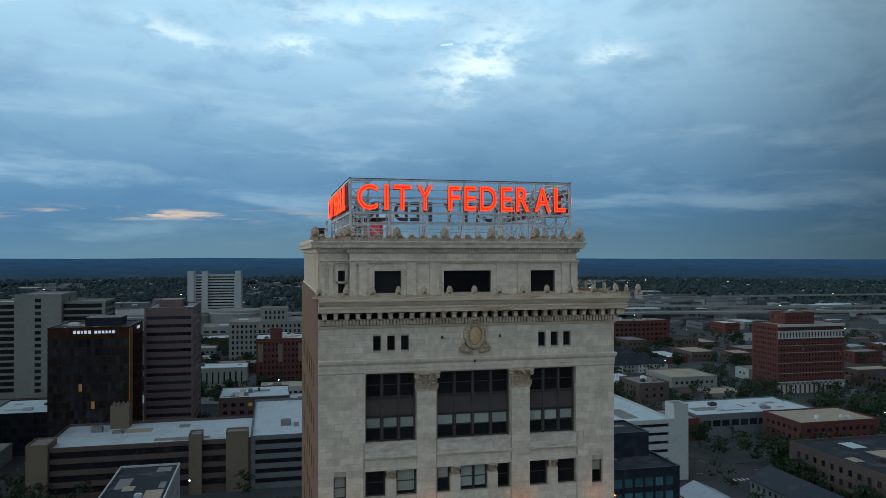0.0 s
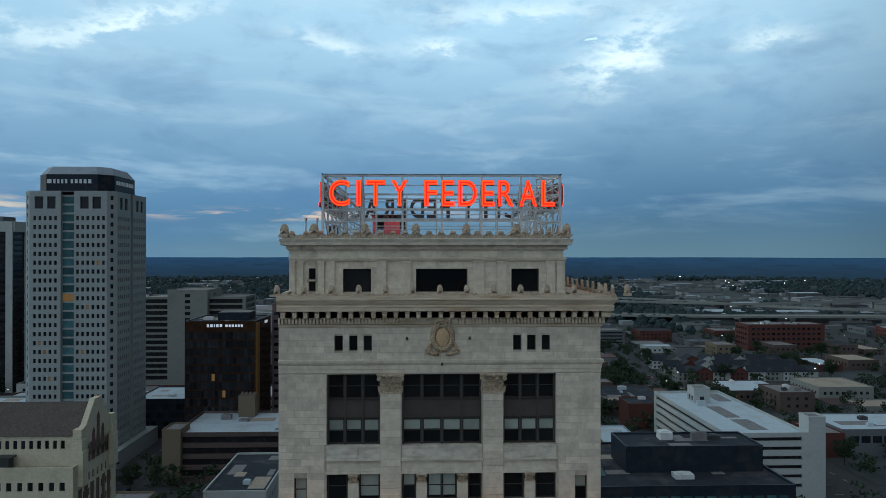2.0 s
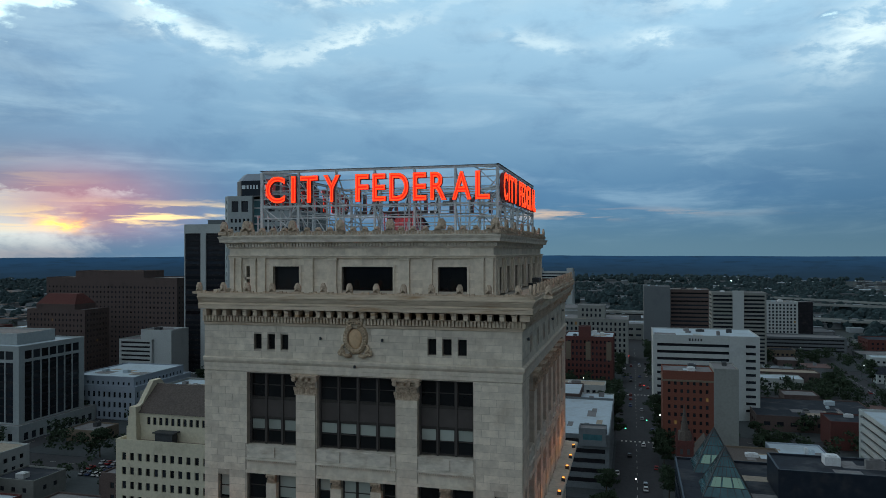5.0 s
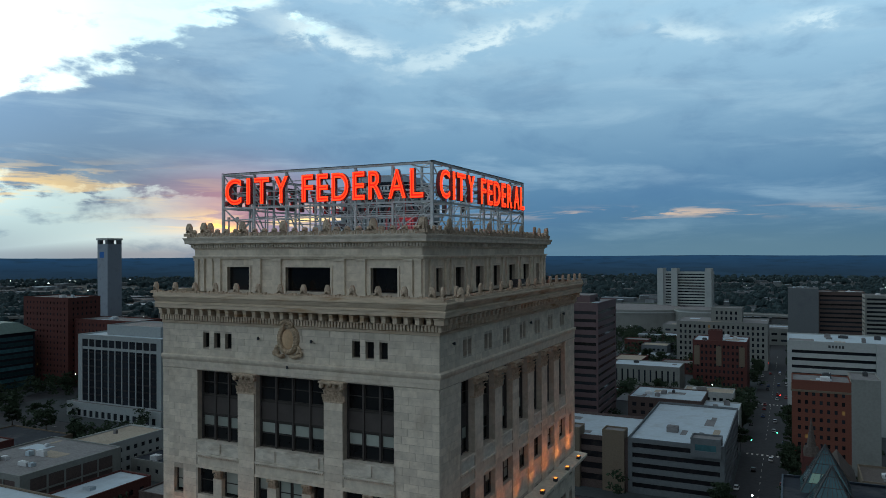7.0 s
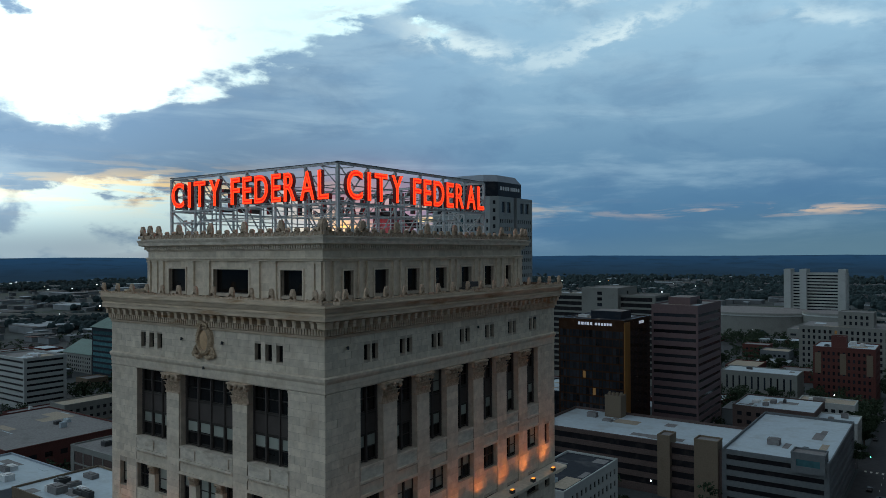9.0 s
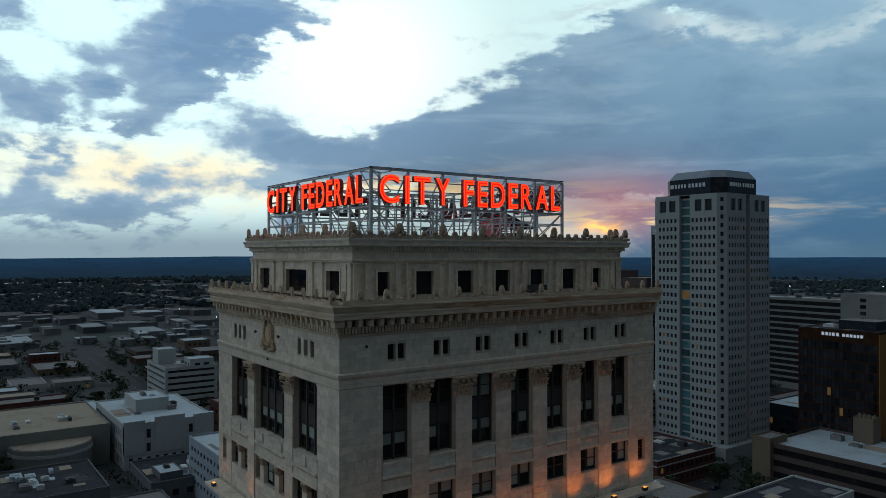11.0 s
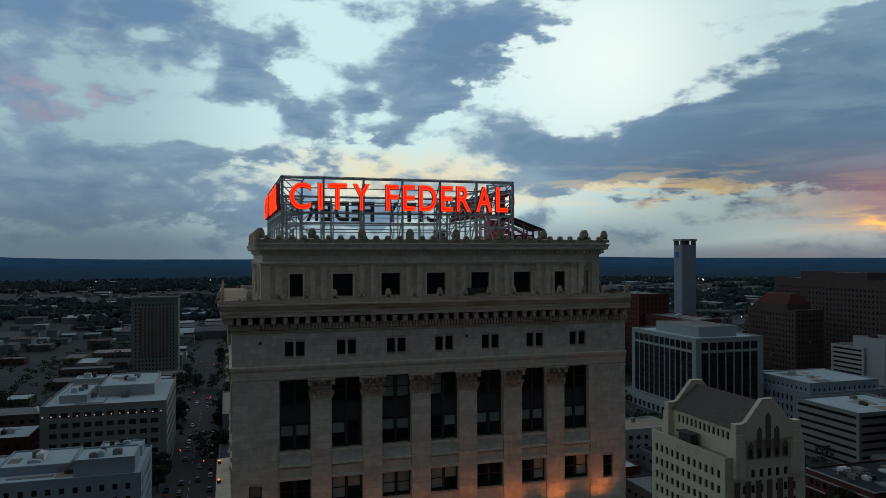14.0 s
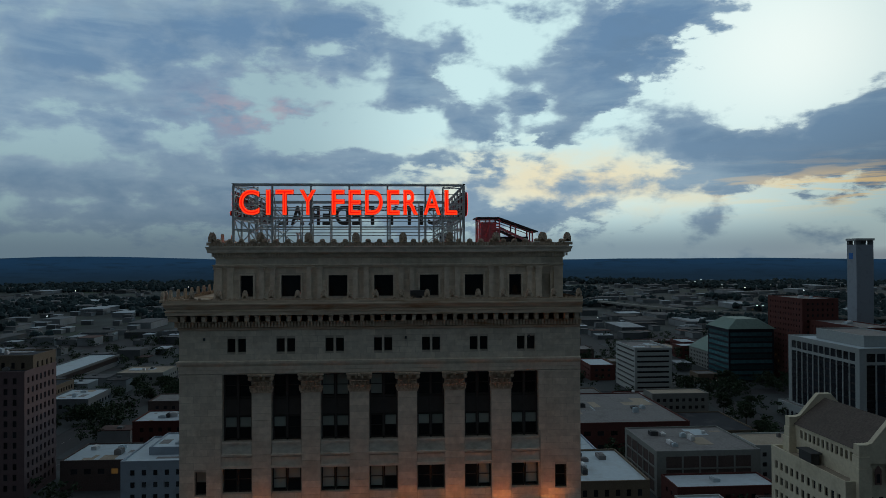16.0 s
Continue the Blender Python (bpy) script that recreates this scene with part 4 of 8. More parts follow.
def letter_meshes(char, wide, high):
    """Housing, lit face and tubes, upright, facing -y, from the lower left corner."""
    out = []
    base = glyph(char, 0.024, 0.01, "BOTH")
    xs, ys = [v.co.x for v in base.vertices], [v.co.y for v in base.vertices]
    bx, by, kx, ky = min(xs), min(ys), wide / (max(xs) - min(xs)), high / (max(ys) - min(ys))
    for name, mat, off, y0, y1, bev in (("housing", M_LETTER, 0.022, 0.02, 0.26, 0), ("face", M_NEON, 0.020, -0.01, 0.01, 0), ("tubes", M_NEON_CORE, -0.004, -0.10, -0.03, 1), ("rim", M_RIM, 0.024, -0.06, 0.22, 2)):
        me = glyph(char, off, 0.0 if bev == 1 else 0.01, "NONE" if bev else "BOTH", 0.019 if bev == 1 else 0.0)
        zs = [v.co.z for v in me.vertices]
        lo, hi = min(zs), max(zs)
        for v in me.vertices:
            x, y, z = v.co
            v.co = ((x - bx) * kx, y1 + (y0 - y1) * (z - lo) / max(hi - lo, 1e-6), (y - by) * ky)
        me.materials.clear()
        me.materials.append(mat)
        out.append((name, me))
    return out


SHAPES = {}
for char, a, b in LETTERS:
    if char not in SHAPES:
        SHAPES[char] = letter_meshes(char, b - a, LZ1 - LZ0)
SIGNS = [Face((SX0, SY0), (1, 0)), Face((SX1, SY0), (0, 1)), Face((SX1, SY1), (-1, 0)), Face((SX0, SY1), (0, -1))]
for turn, face in enumerate(SIGNS):
    for char, a, b in LETTERS:
        shapes = SHAPES[char]
        house = share("letter_" + char.lower(), shapes[0][1], sign, face.stand(a - SX0, 0.30, LZ0))
        share("lit_face", shapes[1][1], house, Matrix())
        share("neon_tube", shapes[2][1], house, Matrix())
        share("rim", shapes[3][1], house, Matrix())
    span = SX1 - SX0
    n = 6
    for k in range(n):
        u = span * k / n
        bm = bmesh.new()
        beam(bm, face.at(u, 0, SZB), face.at(u, 0, SZ1), 0.15 if k else 0.19)
        part("post", bm, M_STEEL, sign)
        if 0 < k < n:
            bm = bmesh.new()
            beam(bm, face.at(u, -1.6, SZB), face.at(u, -1.6, 94.2), 0.08)
            beam(bm, face.at(u, -1.6, SZB), face.at(u, 0, SZ0), 0.08)
            beam(bm, face.at(u, -1.6, 94.2), face.at(u, 0, SZ1), 0.08)
            beam(bm, face.at(u, -1.6, 93.2), face.at(u, 0, SZ0), 0.08)
            beam(bm, face.at(u, -1.6, 93.3), face.at(u, -0.0, 94.6), 0.06)
            part("back_brace", bm, M_STEEL, sign)
    for z, w in ((SZ1, 0.16), (95.15, 0.07), (94.45, 0.07), (93.85, 0.07), (SZ0, 0.14), (92.35, 0.08)):
        bm = bmesh.new()
        z += 0.012 * (turn % 2)
        beam(bm, face.at(0.07, 0, z), face.at(span - 0.07, 0, z), w)
        part("rail", bm, M_STEEL, sign)
    bm = bmesh.new()
    face.box(bm, -0.12, span + 0.12, -0.05, 0.12, SZ1 + 0.085 + 0.03 * (turn % 2), SZ1 + 0.11 + 0.03 * (turn % 2))
    part("top_cover", bm, M_STEEL_DARK, sign)
    bm = bmesh.new()
    beam(bm, face.at(1.6, -1.6, 92.6), face.at(span - 1.6, -1.6, 92.6), 0.09)
    beam(bm, face.at(1.6, -1.6, 94.2), face.at(span - 1.6, -1.6, 94.2), 0.09)
    part("back_rail", bm, M_STEEL, sign)
    for k in range(n):
        a, b = span * k / n, span * (k + 1) / n
        if k not in (0, n - 1):
            continue
        bm = bmesh.new()
        s = 1 if k % 2 else -1
        beam(bm, face.at(a, -0.05, SZB + 0.1 if s > 0 else SZ0), face.at(b, -0.05, SZ0 if s > 0 else SZB + 0.1), 0.07)
        beam(bm, face.at(a, -1.6, 94.2 if s > 0 else SZB + 0.1), face.at(b, -1.6, SZB + 0.1 if s > 0 else 94.2), 0.07)
        part("diagonal", bm, M_STEEL, sign)
for cx, cy, ex, ey in ((SX0, SY0, 1, 1), (SX1, SY0, -1, 1), (SX1, SY1, -1, -1), (SX0, SY1, 1, -1)):
    px, py = cx + 1.6 * ex, cy + 1.6 * ey
    truss = new("corner_truss")
    truss.parent = sign
    runs = [((px, py, SZB), (px, py, SZ1), 0.15)]
    for z in (92.3, 93.25, 94.4, 95.85):
        runs += [((px, py, z), (cx, cy, z), 0.07), ((px, cy, z - 0.03), (px, py, z - 0.03), 0.07), ((cx, py, z - 0.06), (px, py, z - 0.06), 0.07)]
    runs += [((cx, cy, 93.3), (px, py, 94.4), 0.06), ((cx, cy, 94.4), (px, cy, 95.9), 0.06), ((cx, py, 94.4), (cx, cy, 95.9), 0.06), ((cx, py, 93.3), (cx, cy, 94.4), 0.06), ((px, cy, 93.3), (cx, cy, 94.4), 0.06)]
    for a, b, w in runs:
        bm = bmesh.new()
        beam(bm, a, b, w)
        part("truss_bar", bm, M_STEEL, truss)

# roof stair housing: an open steel frame under a sloping roof, neon glow in its colour
pent = thing("roof_stair_housing", "red steel stair housing, neon glow painted in, with a sloping dark roof", "roof structure", x=8.4, y=78.7, z=90.92)
HIGH = lambda y: 2.95 if y <= 2.0 else 2.95 - (y - 2.0) * 0.36
for x in (0.0, 1.55, 3.1):
    for y in (0.0, 1.0, 2.0, 3.6, 5.3):
        if x == 1.55 and y not in (0.0, 5.3):
            continue
        bm = bmesh.new()
        box(bm, x, x + 0.14, y, y + 0.14, 0, HIGH(y))
        part("frame_post", bm, M_PENT, pent)
for x in (0.02, 3.12):
    for z in (0.9, 1.9, 2.8):
        bm = bmesh.new()
        box(bm, x, x + 0.09, 0.14, 2.0, z, z + 0.10)
        part("cross_rail", bm, M_PENT, pent)
    for k in range(9):
        bm = bmesh.new()
        beam(bm, (x + 0.05, 1.1, 0.12 + 0.29 * k), (x + 0.05, 2.0, 0.12 + 0.29 * k), 0.05, 0.17)
        part("louvre_slat", bm, M_PENT, pent)
    bm = bmesh.new()
    beam(bm, (x + 0.05, 2.1, 2.0), (x + 0.05, 5.3, 0.5), 0.09, 0.26)
    part("stair_string", bm, M_PENT, pent)
    bm = bmesh.new()
    beam(bm, (x + 0.05, 2.1, 2.7), (x + 0.05, 5.3, 1.55), 0.07, 0.07)
    part("handrail", bm, M_PENT, pent)
    bm = bmesh.new()
    beam(bm, (x + 0.05, 0.1, 0.2), (x + 0.05, 1.0, 1.9), 0.06)
    part("brace", bm, M_PENT, pent)
bm = bmesh.new()
box(bm, 0.4, 2.8, 2.3, 5.0, 0.0, 1.15)
part("duct_box", bm, M_STEEL_DARK, pent, "dark metal box under the roof")
bm = bmesh.new()
box(bm, 1.2, 2.9, 0.25, 1.7, 0.0, 2.6)
part("shaft_panel", bm, M_PENT, pent)
for k in range(8):
    bm = bmesh.new()
    box(bm, 0.1, 3.1, 2.2 + 0.38 * k, 2.52 + 0.38 * k, 1.9 - 0.19 * k, 1.95 - 0.19 * k)
    part("stair_tread", bm, M_STEEL_DARK, pent)
bm = bmesh.new()
beam(bm, (1.6, -0.25, 3.02), (1.6, 2.0, 3.02), 3.6, 0.12)
part("flat_roof", bm, M_STEEL_DARK, pent)
bm = bmesh.new()
beam(bm, (1.6, 1.98, 3.02), (1.6, 5.9, 1.62), 3.6, 0.12)
part("sloping_roof", bm, M_STEEL_DARK, pent)
cool = thing("roof_fan", "dark rusty roof fan with a flat cap", "ventilator", x=4.6, y=75.7, z=90.92)
bm = bmesh.new()
tube(bm, 0, 0, 0, 1.5, 0.55, 0.5, 12)
part("drum", bm, M_STEEL_DARK, cool)
bm = bmesh.new()
tube(bm, 0, 0, 1.55, 1.75, 0.95, 0.7, 12)
part("cap", bm, M_STEEL_DARK, cool)
for dx in (-0.4, 0.5):
    pipe = thing("vent_pipe", "slender grey metal vent pipe on the roof", "pipe", "roof pipes", 4.6 + dx, 60.0, 90.92)
    bm = bmesh.new()
    tube(bm, 0, 0, 0, 1.6, 0.07, 0.07, 8)
    tube(bm, 0, 0, 1.6, 1.8, 0.13, 0.13, 8)
    part("pipe", bm, M_STEEL, pipe)

# flood lamps on the ledge, and what they throw up the walls
lamps = [(SIDE, su(y), k) for y, k in ((56.0, 0.3), (60.1, 0.5), (63.9, 0.45), (67.6, 0.5), (71.3, 0.7), (75.0, 1.0), (78.7, 1.2), (82.6, 1.2))] + [(FRONT, fu(x), k) for x, k in ((5.0, 0.2), (11.3, 0.22), (18.7, 0.25), (25.0, 0.2))]
for face, u, gain in lamps:
    lampo = thing("flood_lamp", "small black flood lamp standing on the ledge, lit orange", "lamp", "ledge lamps")
    lampo.matrix_basis = face.stand(u, 1.05, 69.6)
    bm = bmesh.new()
    box(bm, -0.22, 0.22, -0.16, 0.16, 0.0, 0.30)
    part("housing", bm, M_STEEL_DARK, lampo)
    bm = bmesh.new()
    box(bm, -0.18, 0.18, -0.12, 0.12, 0.30, 0.34)
    part("lens", bm, M_LAMP, lampo, "glowing orange lens")
    ld = bpy.data.lights.new("flood_light", "SPOT")
    ld.energy, ld.color, ld.spot_size, ld.spot_blend, ld.shadow_soft_size = 190 * gain, (1.0, 0.27, 0.05), radians(130), 1.0, 0.15
    lo = new("flood_light", ld)
    lo.matrix_world = look(face.at(u, 1.05, 70.0), face.at(u, -0.4, 78.0))

# ==== the city ====
GZ = 2.0
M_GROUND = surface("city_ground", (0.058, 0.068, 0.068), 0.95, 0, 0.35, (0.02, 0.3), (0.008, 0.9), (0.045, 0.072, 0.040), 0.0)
M_ASPHALT = surface("asphalt", (0.055, 0.058, 0.062), 0.9, 0, 0.2, (0.8, 0.3), (0.05, 0.4), (0.04, 0.04, 0.045), 0.05)
M_PAVE = surface("concrete_pavement", (0.062, 0.074, 0.078), 0.9, 0, 0.15, (0.6, 0.3), (0.05, 0.5), (0.08, 0.08, 0.08), 0.05)
M_LOT = surface("parking_lot_asphalt", (0.085, 0.086, 0.09), 0.9, 0, 0.2, (0.5, 0.3), (0.05, 0.5), (0.05, 0.05, 0.055), 0.05)
M_GRASS = surface("grass", (0.055, 0.085, 0.035), 0.95, 0, 0.3, (0.4, 0.3), (0.04, 0.4), (0.05, 0.06, 0.03), 0.0)
M_PAINT = surface("road_paint", (0.55, 0.55, 0.5), 0.8, bump=0.0)
WALLS = {
    "brick": surface("red_brick", (0.110, 0.045, 0.040), 0.9, 0, 0.2, (2.0, 0.3), (0.15, 0.3), (0.048, 0.038, 0.036)),
    "brown": surface("dark_brown_brick", (0.105, 0.080, 0.074), 0.9, 0, 0.2, (2.0, 0.3), (0.15, 0.3), (0.036, 0.032, 0.031)),
    "tan": surface("tan_brick", (0.170, 0.140, 0.105), 0.9, 0, 0.15, (2.0, 0.3), (0.15, 0.3), (0.105, 0.080, 0.056)),
    "orange": surface("orange_brick", (0.165, 0.066, 0.048), 0.9, 0, 0.15, (2.0, 0.3), (0.15, 0.3), (0.106, 0.058, 0.034)),
    "cream": surface("cream_terracotta", (0.56, 0.525, 0.40), 0.8, 0, 0.1, (1.5, 0.3), (0.2, 0.3), (0.205, 0.165, 0.108)),
    "white": surface("white_concrete", (0.40, 0.435, 0.43), 0.8, 0, 0.08, (1.0, 0.3), (0.15, 0.3), (0.212, 0.236, 0.253)),
    "beige": surface("beige_concrete", (0.225, 0.238, 0.225), 0.85, 0, 0.1, (1.0, 0.3), (0.15, 0.3), (0.133, 0.136, 0.129)),
    "grey": surface("grey_concrete", (0.135, 0.155, 0.165), 0.85, 0, 0.12, (1.0, 0.3), (0.15, 0.3), (0.087, 0.101, 0.119)),
    "granite": surface("pale_granite", (0.31, 0.35, 0.355), 0.6, 0, 0.08, (0.8, 0.3), (0.1, 0.15), (0.30, 0.33, 0.34), 0.05),
    "pink": surface("pink_granite", (0.150, 0.108, 0.112), 0.6, 0, 0.1, (0.8, 0.3), (0.1, 0.15), (0.088, 0.061, 0.064), 0.05),
    "black": surface("black_panel_and_shade", (0.02, 0.02, 0.024), 0.35, 0.2, 0.2, (0.5, 0.3), bump=0.0),
    "slate": surface("dark_blue_panel", (0.022, 0.030, 0.042), 0.45, 0.2, 0.15, (0.5, 0.3), bump=0.0),
    "bronze": surface("bronze_glass_wall", (0.045, 0.022, 0.012), 0.25, 0.2, 0.25, (0.3, 0.3), bump=0.0),
    "gold": surface("gold_panel", (0.34, 0.17, 0.05), 0.35, 0.4, 0.1, bump=0.0),
    "lancet": surface("pink_brown_brick", (0.150, 0.098, 0.088), 0.9, 0, 0.2, (2.0, 0.3), (0.3, 0.3), (0.10, 0.07, 0.06)),
    "paleblue": surface("grey_blue_stucco", (0.29, 0.345, 0.40), 0.85, 0, 0.08),
}
M_TEAL = glass("teal_glass", (0.05, 0.13, 0.15), 0.08, 0.5, True)
M_PANE = glass("city_glass", (0.018, 0.022, 0.028), 0.08, 0.6, True)
M_WARM = glow("lit_window", (1.0, 0.55, 0.16), 0.09, (0.1, 0.08, 0.05))
M_ATRIUM = glow("lit_atrium_glass", (0.42, 0.72, 0.60), 0.16, (0.05, 0.1, 0.1))
M_WHITE_LAMP = glow("street_light", (0.85, 0.95, 1.0), 7.0)
M_RED_LAMP = glow("red_light", (1.0, 0.05, 0.04), 5.0)
M_GREEN_LAMP = glow("green_light", (0.1, 1.0, 0.5), 4.0)
M_SIGN_WHITE = glow("lit_white_letters", (0.80, 0.86, 1.0), 0.32)
M_LETTER_GREY = glow("dim_lit_letters", (0.42, 0.50, 0.55), 0.10)
M_COPPER = surface("green_copper", (0.14, 0.22, 0.20), 0.6, 0.1, 0.12, (0.6, 0.3))
M_SLATE_ROOF = surface("dark_slate_tiles", (0.10, 0.085, 0.075), 0.8, 0, 0.3, (2.0, 0.3), (0.3, 0.4), (0.06, 0.05, 0.05))
M_LEAF = surface("leaves", (0.034, 0.054, 0.032), 0.8, 0, 0.4, (0.5, 0.3), (0.2, 0.4), (0.03, 0.045, 0.02), 0.0, each=0.3, island=True)
M_BARK = surface("bark", (0.07, 0.055, 0.04), 0.95)
# leaf colour pushed towards blue to stand in for distance haze
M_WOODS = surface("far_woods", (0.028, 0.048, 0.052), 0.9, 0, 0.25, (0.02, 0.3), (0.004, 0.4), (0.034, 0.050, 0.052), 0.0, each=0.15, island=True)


class Soup:
    """Loose quads gathered into one mesh."""

    def __init__(self):
        self.v, self.f = [], []

    def quad(self, *pts):
        i = len(self.v)
        self.v += [tuple(p) for p in pts]
        self.f.append(tuple(range(i, i + len(pts))))

    def box(self, x0, x1, y0, y1, z0, z1, floor=False):
        p = [(x, y, z) for z in (z0, z1) for y in (y0, y1) for x in (x0, x1)]
        i = len(self.v)
        self.v += p
        self.f += [tuple(i + k for k in q) for q in ((4, 5, 7, 6), (0, 1, 5, 4), (2, 6, 7, 3), (0, 4, 6, 2), (1, 3, 7, 5))]
        if floor:
            self.f.append((i, i + 2, i + 3, i + 1))

    def fbox(self, face, u0, u1, d0, d1, z0, z1):
        i = len(self.v)
        self.v += [tuple(face.at(u, d, z)) for z in (z0, z1) for d in (d0, d1) for u in (u0, u1)]
        self.f += [tuple(i + k for k in q) for q in ((0, 2, 3, 1), (4, 5, 7, 6), (0, 1, 5, 4), (2, 6, 7, 3), (0, 4, 6, 2), (1, 3, 7, 5))]

    def part(self, name, material, parent, label="", kind=""):
        if not self.f:
            return None
        me = bpy.data.meshes.new(name)
        me.from_pydata(self.v, [], self.f)
        me.materials.append(material)
        ob = new(name, me)
        ob.parent = parent
        return tagged(ob, label, kind=kind)


def faces_of(x0, x1, y0, y1):
    return {"S": (Face((x0, y0), (1, 0)), x1 - x0), "E": (Face((x1, y0), (0, 1)), y1 - y0), "N": (Face((x1, y1), (-1, 0)), x1 - x0), "W": (Face((x0, y1), (0, -1)), y1 - y0)}


def grid_face(wall, pane, lit, face, length, z0, z1, pitch, floor, ww, wh, sill, deep=0.3, margin=1.0, top=1.2, lit_share=0.02, rnd=random):
    """A wall with rows of openings, reveals and panes."""
    cols = max(1, int((length - 2 * margin) / pitch))
    rows = max(1, int((z1 - z0 - top) / floor))
    start = (length - cols * pitch) / 2
    zz = z1 - top - rows * floor
    A = face.at
    if zz > z0:
        wall.quad(A(0, 0, z0), A(length, 0, z0), A(length, 0, zz), A(0, 0, zz))
    wall.quad(A(0, 0, z1 - top), A(length, 0, z1 - top), A(length, 0, z1), A(0, 0, z1))
    for r in range(rows):
        a, b, c, d = zz + r * floor, zz + r * floor + sill, zz + r * floor + sill + wh, zz + (r + 1) * floor
        wall.quad(A(0, 0, a), A(length, 0, a), A(length, 0, b), A(0, 0, b))
        wall.quad(A(0, 0, c), A(length, 0, c), A(length, 0, d), A(0, 0, d))
        u = 0
        for k in range(cols):
            p = start + k * pitch + (pitch - ww) / 2
            q = p + ww
            wall.quad(A(u, 0, b), A(p, 0, b), A(p, 0, c), A(u, 0, c))
            u = q
            wall.quad(A(p, 0, b), A(q, 0, b), A(q, -deep, b), A(p, -deep, b))
            wall.quad(A(p, -deep, c), A(q, -deep, c), A(q, 0, c), A(p, 0, c))
            wall.quad(A(p, 0, b), A(p, -deep, b), A(p, -deep, c), A(p, 0, c))
            wall.quad(A(q, -deep, b), A(q, 0, b), A(q, 0, c), A(q, -deep, c))
            (lit if rnd.random() < lit_share else pane).quad(A(p, -deep, b), A(q, -deep, b), A(q, -deep, c), A(p, -deep, c))
        wall.quad(A(u, 0, b), A(length, 0, b), A(length, 0, c), A(u, 0, c))


PLANS = []


def building(name, label, x0, x1, y0, y1, z1, wall="beige", roof=None, style=(3.2, 3.6, 1.5, 1.8, 1.0), sides="SEWN", z0=None, deep=0.3, parapet=0.6, lit=0.02, units=3, category="building", group="", seed=0, top=1.2, margin=1.0, glassy=None, floor_thing=None, record=True):
    """A city building with walls, openings, panes, parapet, roof and plant."""
    rnd = random.Random(seed + int(abs(x0 * 7 + y0 * 13)))
    z0 = GZ if z0 is None else z0
    ob = floor_thing or thing(name, label, category, group, (x0 + x1) / 2, (y0 + y1) / 2, z0)
    if not floor_thing:
        ob.matrix_basis = Matrix()
    if record:
        PLANS.append((x0, x1, y0, y1))
    roof = roof or M_ROOF
    W_, P_, L_ = Soup(), Soup(), Soup()
    pitch, floor, ww, wh, sill = style if style else (0, 0, 0, 0, 0)
    sides_of = {} if group else {key: Soup() for key in "SENW"}
    for key, (face, length) in faces_of(x0, x1, y0, y1).items():
        W_ = sides_of.get(key, W_)
        if style and key in sides:
            edge = min(margin, length * 0.3)
            run, wide = (pitch, ww) if ww > 0 else (length - 2 * edge, length - 2 * edge - 0.01)
            grid_face(W_, P_, L_, face, length, z0, z1, run, floor, wide, wh, sill, deep, edge * 0.99, top, lit if ww > 0 else 0, rnd)
        else:
            W_.quad(face.at(0, 0, z0), face.at(length, 0, z0), face.at(length, 0, z1), face.at(0, 0, z1))
    t = 0.35
    if parapet:
        for key, (face, length) in faces_of(x0, x1, y0, y1).items():
            (sides_of[key] if sides_of else W_).fbox(face, 0, length, -t, 0.06, z1, z1 + parapet)
    for one in sides_of.values() if sides_of else (W_,):
        one.part("wall", WALLS[wall], ob)
    # fills the openings; decks pass black here, painting the shade within
    P_.part("window_panes", glassy or M_PANE, ob, kind="stuff")
    L_.part("lit_window_panes", M_WARM, ob, kind="stuff")
    bm = bmesh.new()
    box(bm, x0 + 0.02, x1 - 0.02, y0 + 0.02, y1 - 0.02, z1 - 0.25, z1 + 0.04)
    part("roof", bm, roof, ob)
    wx, wy = x1 - x0, y1 - y0
    if not group and units and wx * wy > 350:
        for k in range(min(9, int(wx * wy / 110))):       # mended places and walk pads
            bm = bmesh.new()
            a, b = rnd.uniform(1.5, wx * 0.3), rnd.uniform(1.5, wy * 0.3)
            cx, cy = rnd.uniform(x0 + 0.8, x1 - a - 0.8), rnd.uniform(y0 + 0.8, y1 - b - 0.8)
            box(bm, cx, cx + a, cy, cy + b, z1 + 0.03, z1 + 0.055 + 0.006 * k)
            part("roof_patch", bm, rnd.choice((roof, M_ROOF, M_ROOF_TAN, M_ROOF_WHITE)), ob)
    for k in range(units):
        bm = bmesh.new()
        a, b, h = rnd.uniform(1.2, min(5, wx * 0.25)), rnd.uniform(1.2, min(4, wy * 0.25)), rnd.uniform(0.7, 2.2)
        cx, cy = rnd.uniform(x0 + wx * 0.15, x1 - wx * 0.2 - a), rnd.uniform(y0 + wy * 0.15, y1 - wy * 0.2 - b)
        box(bm, cx, cx + a, cy, cy + b, z1 + 0.04, z1 + h)
        box(bm, cx + a * 0.2, cx + a * 0.8, cy + b * 0.2, cy + b * 0.8, z1 + h, z1 + h + 0.25)
        part("roof_unit", bm, rnd.choice((M_STEEL, M_ROOF_WHITE, M_ROOF, M_STEEL_DARK)), ob)
    return ob


def bars(parent, face, u, z, words, h, d=0.15, mat=None):
    """Plain bars that stand for a row of letters."""
    s = Soup()
    for w in words:
        s.fbox(face, u, u + w, 0.02, d, z, z + h)
        u += w + h * 0.45
    s.part("lettering", mat or M_SIGN_WHITE, parent, "white lit lettering")


# ground and its wooded horizon
bm = bmesh.new()
n, rad = 96, 4900
ring = [bm.verts.new((rad * math.cos(6.28319 * i / n), 60 + rad * math.sin(6.28319 * i / n), GZ - 0.3)) for i in range(n)]
bm.faces.new(ring)
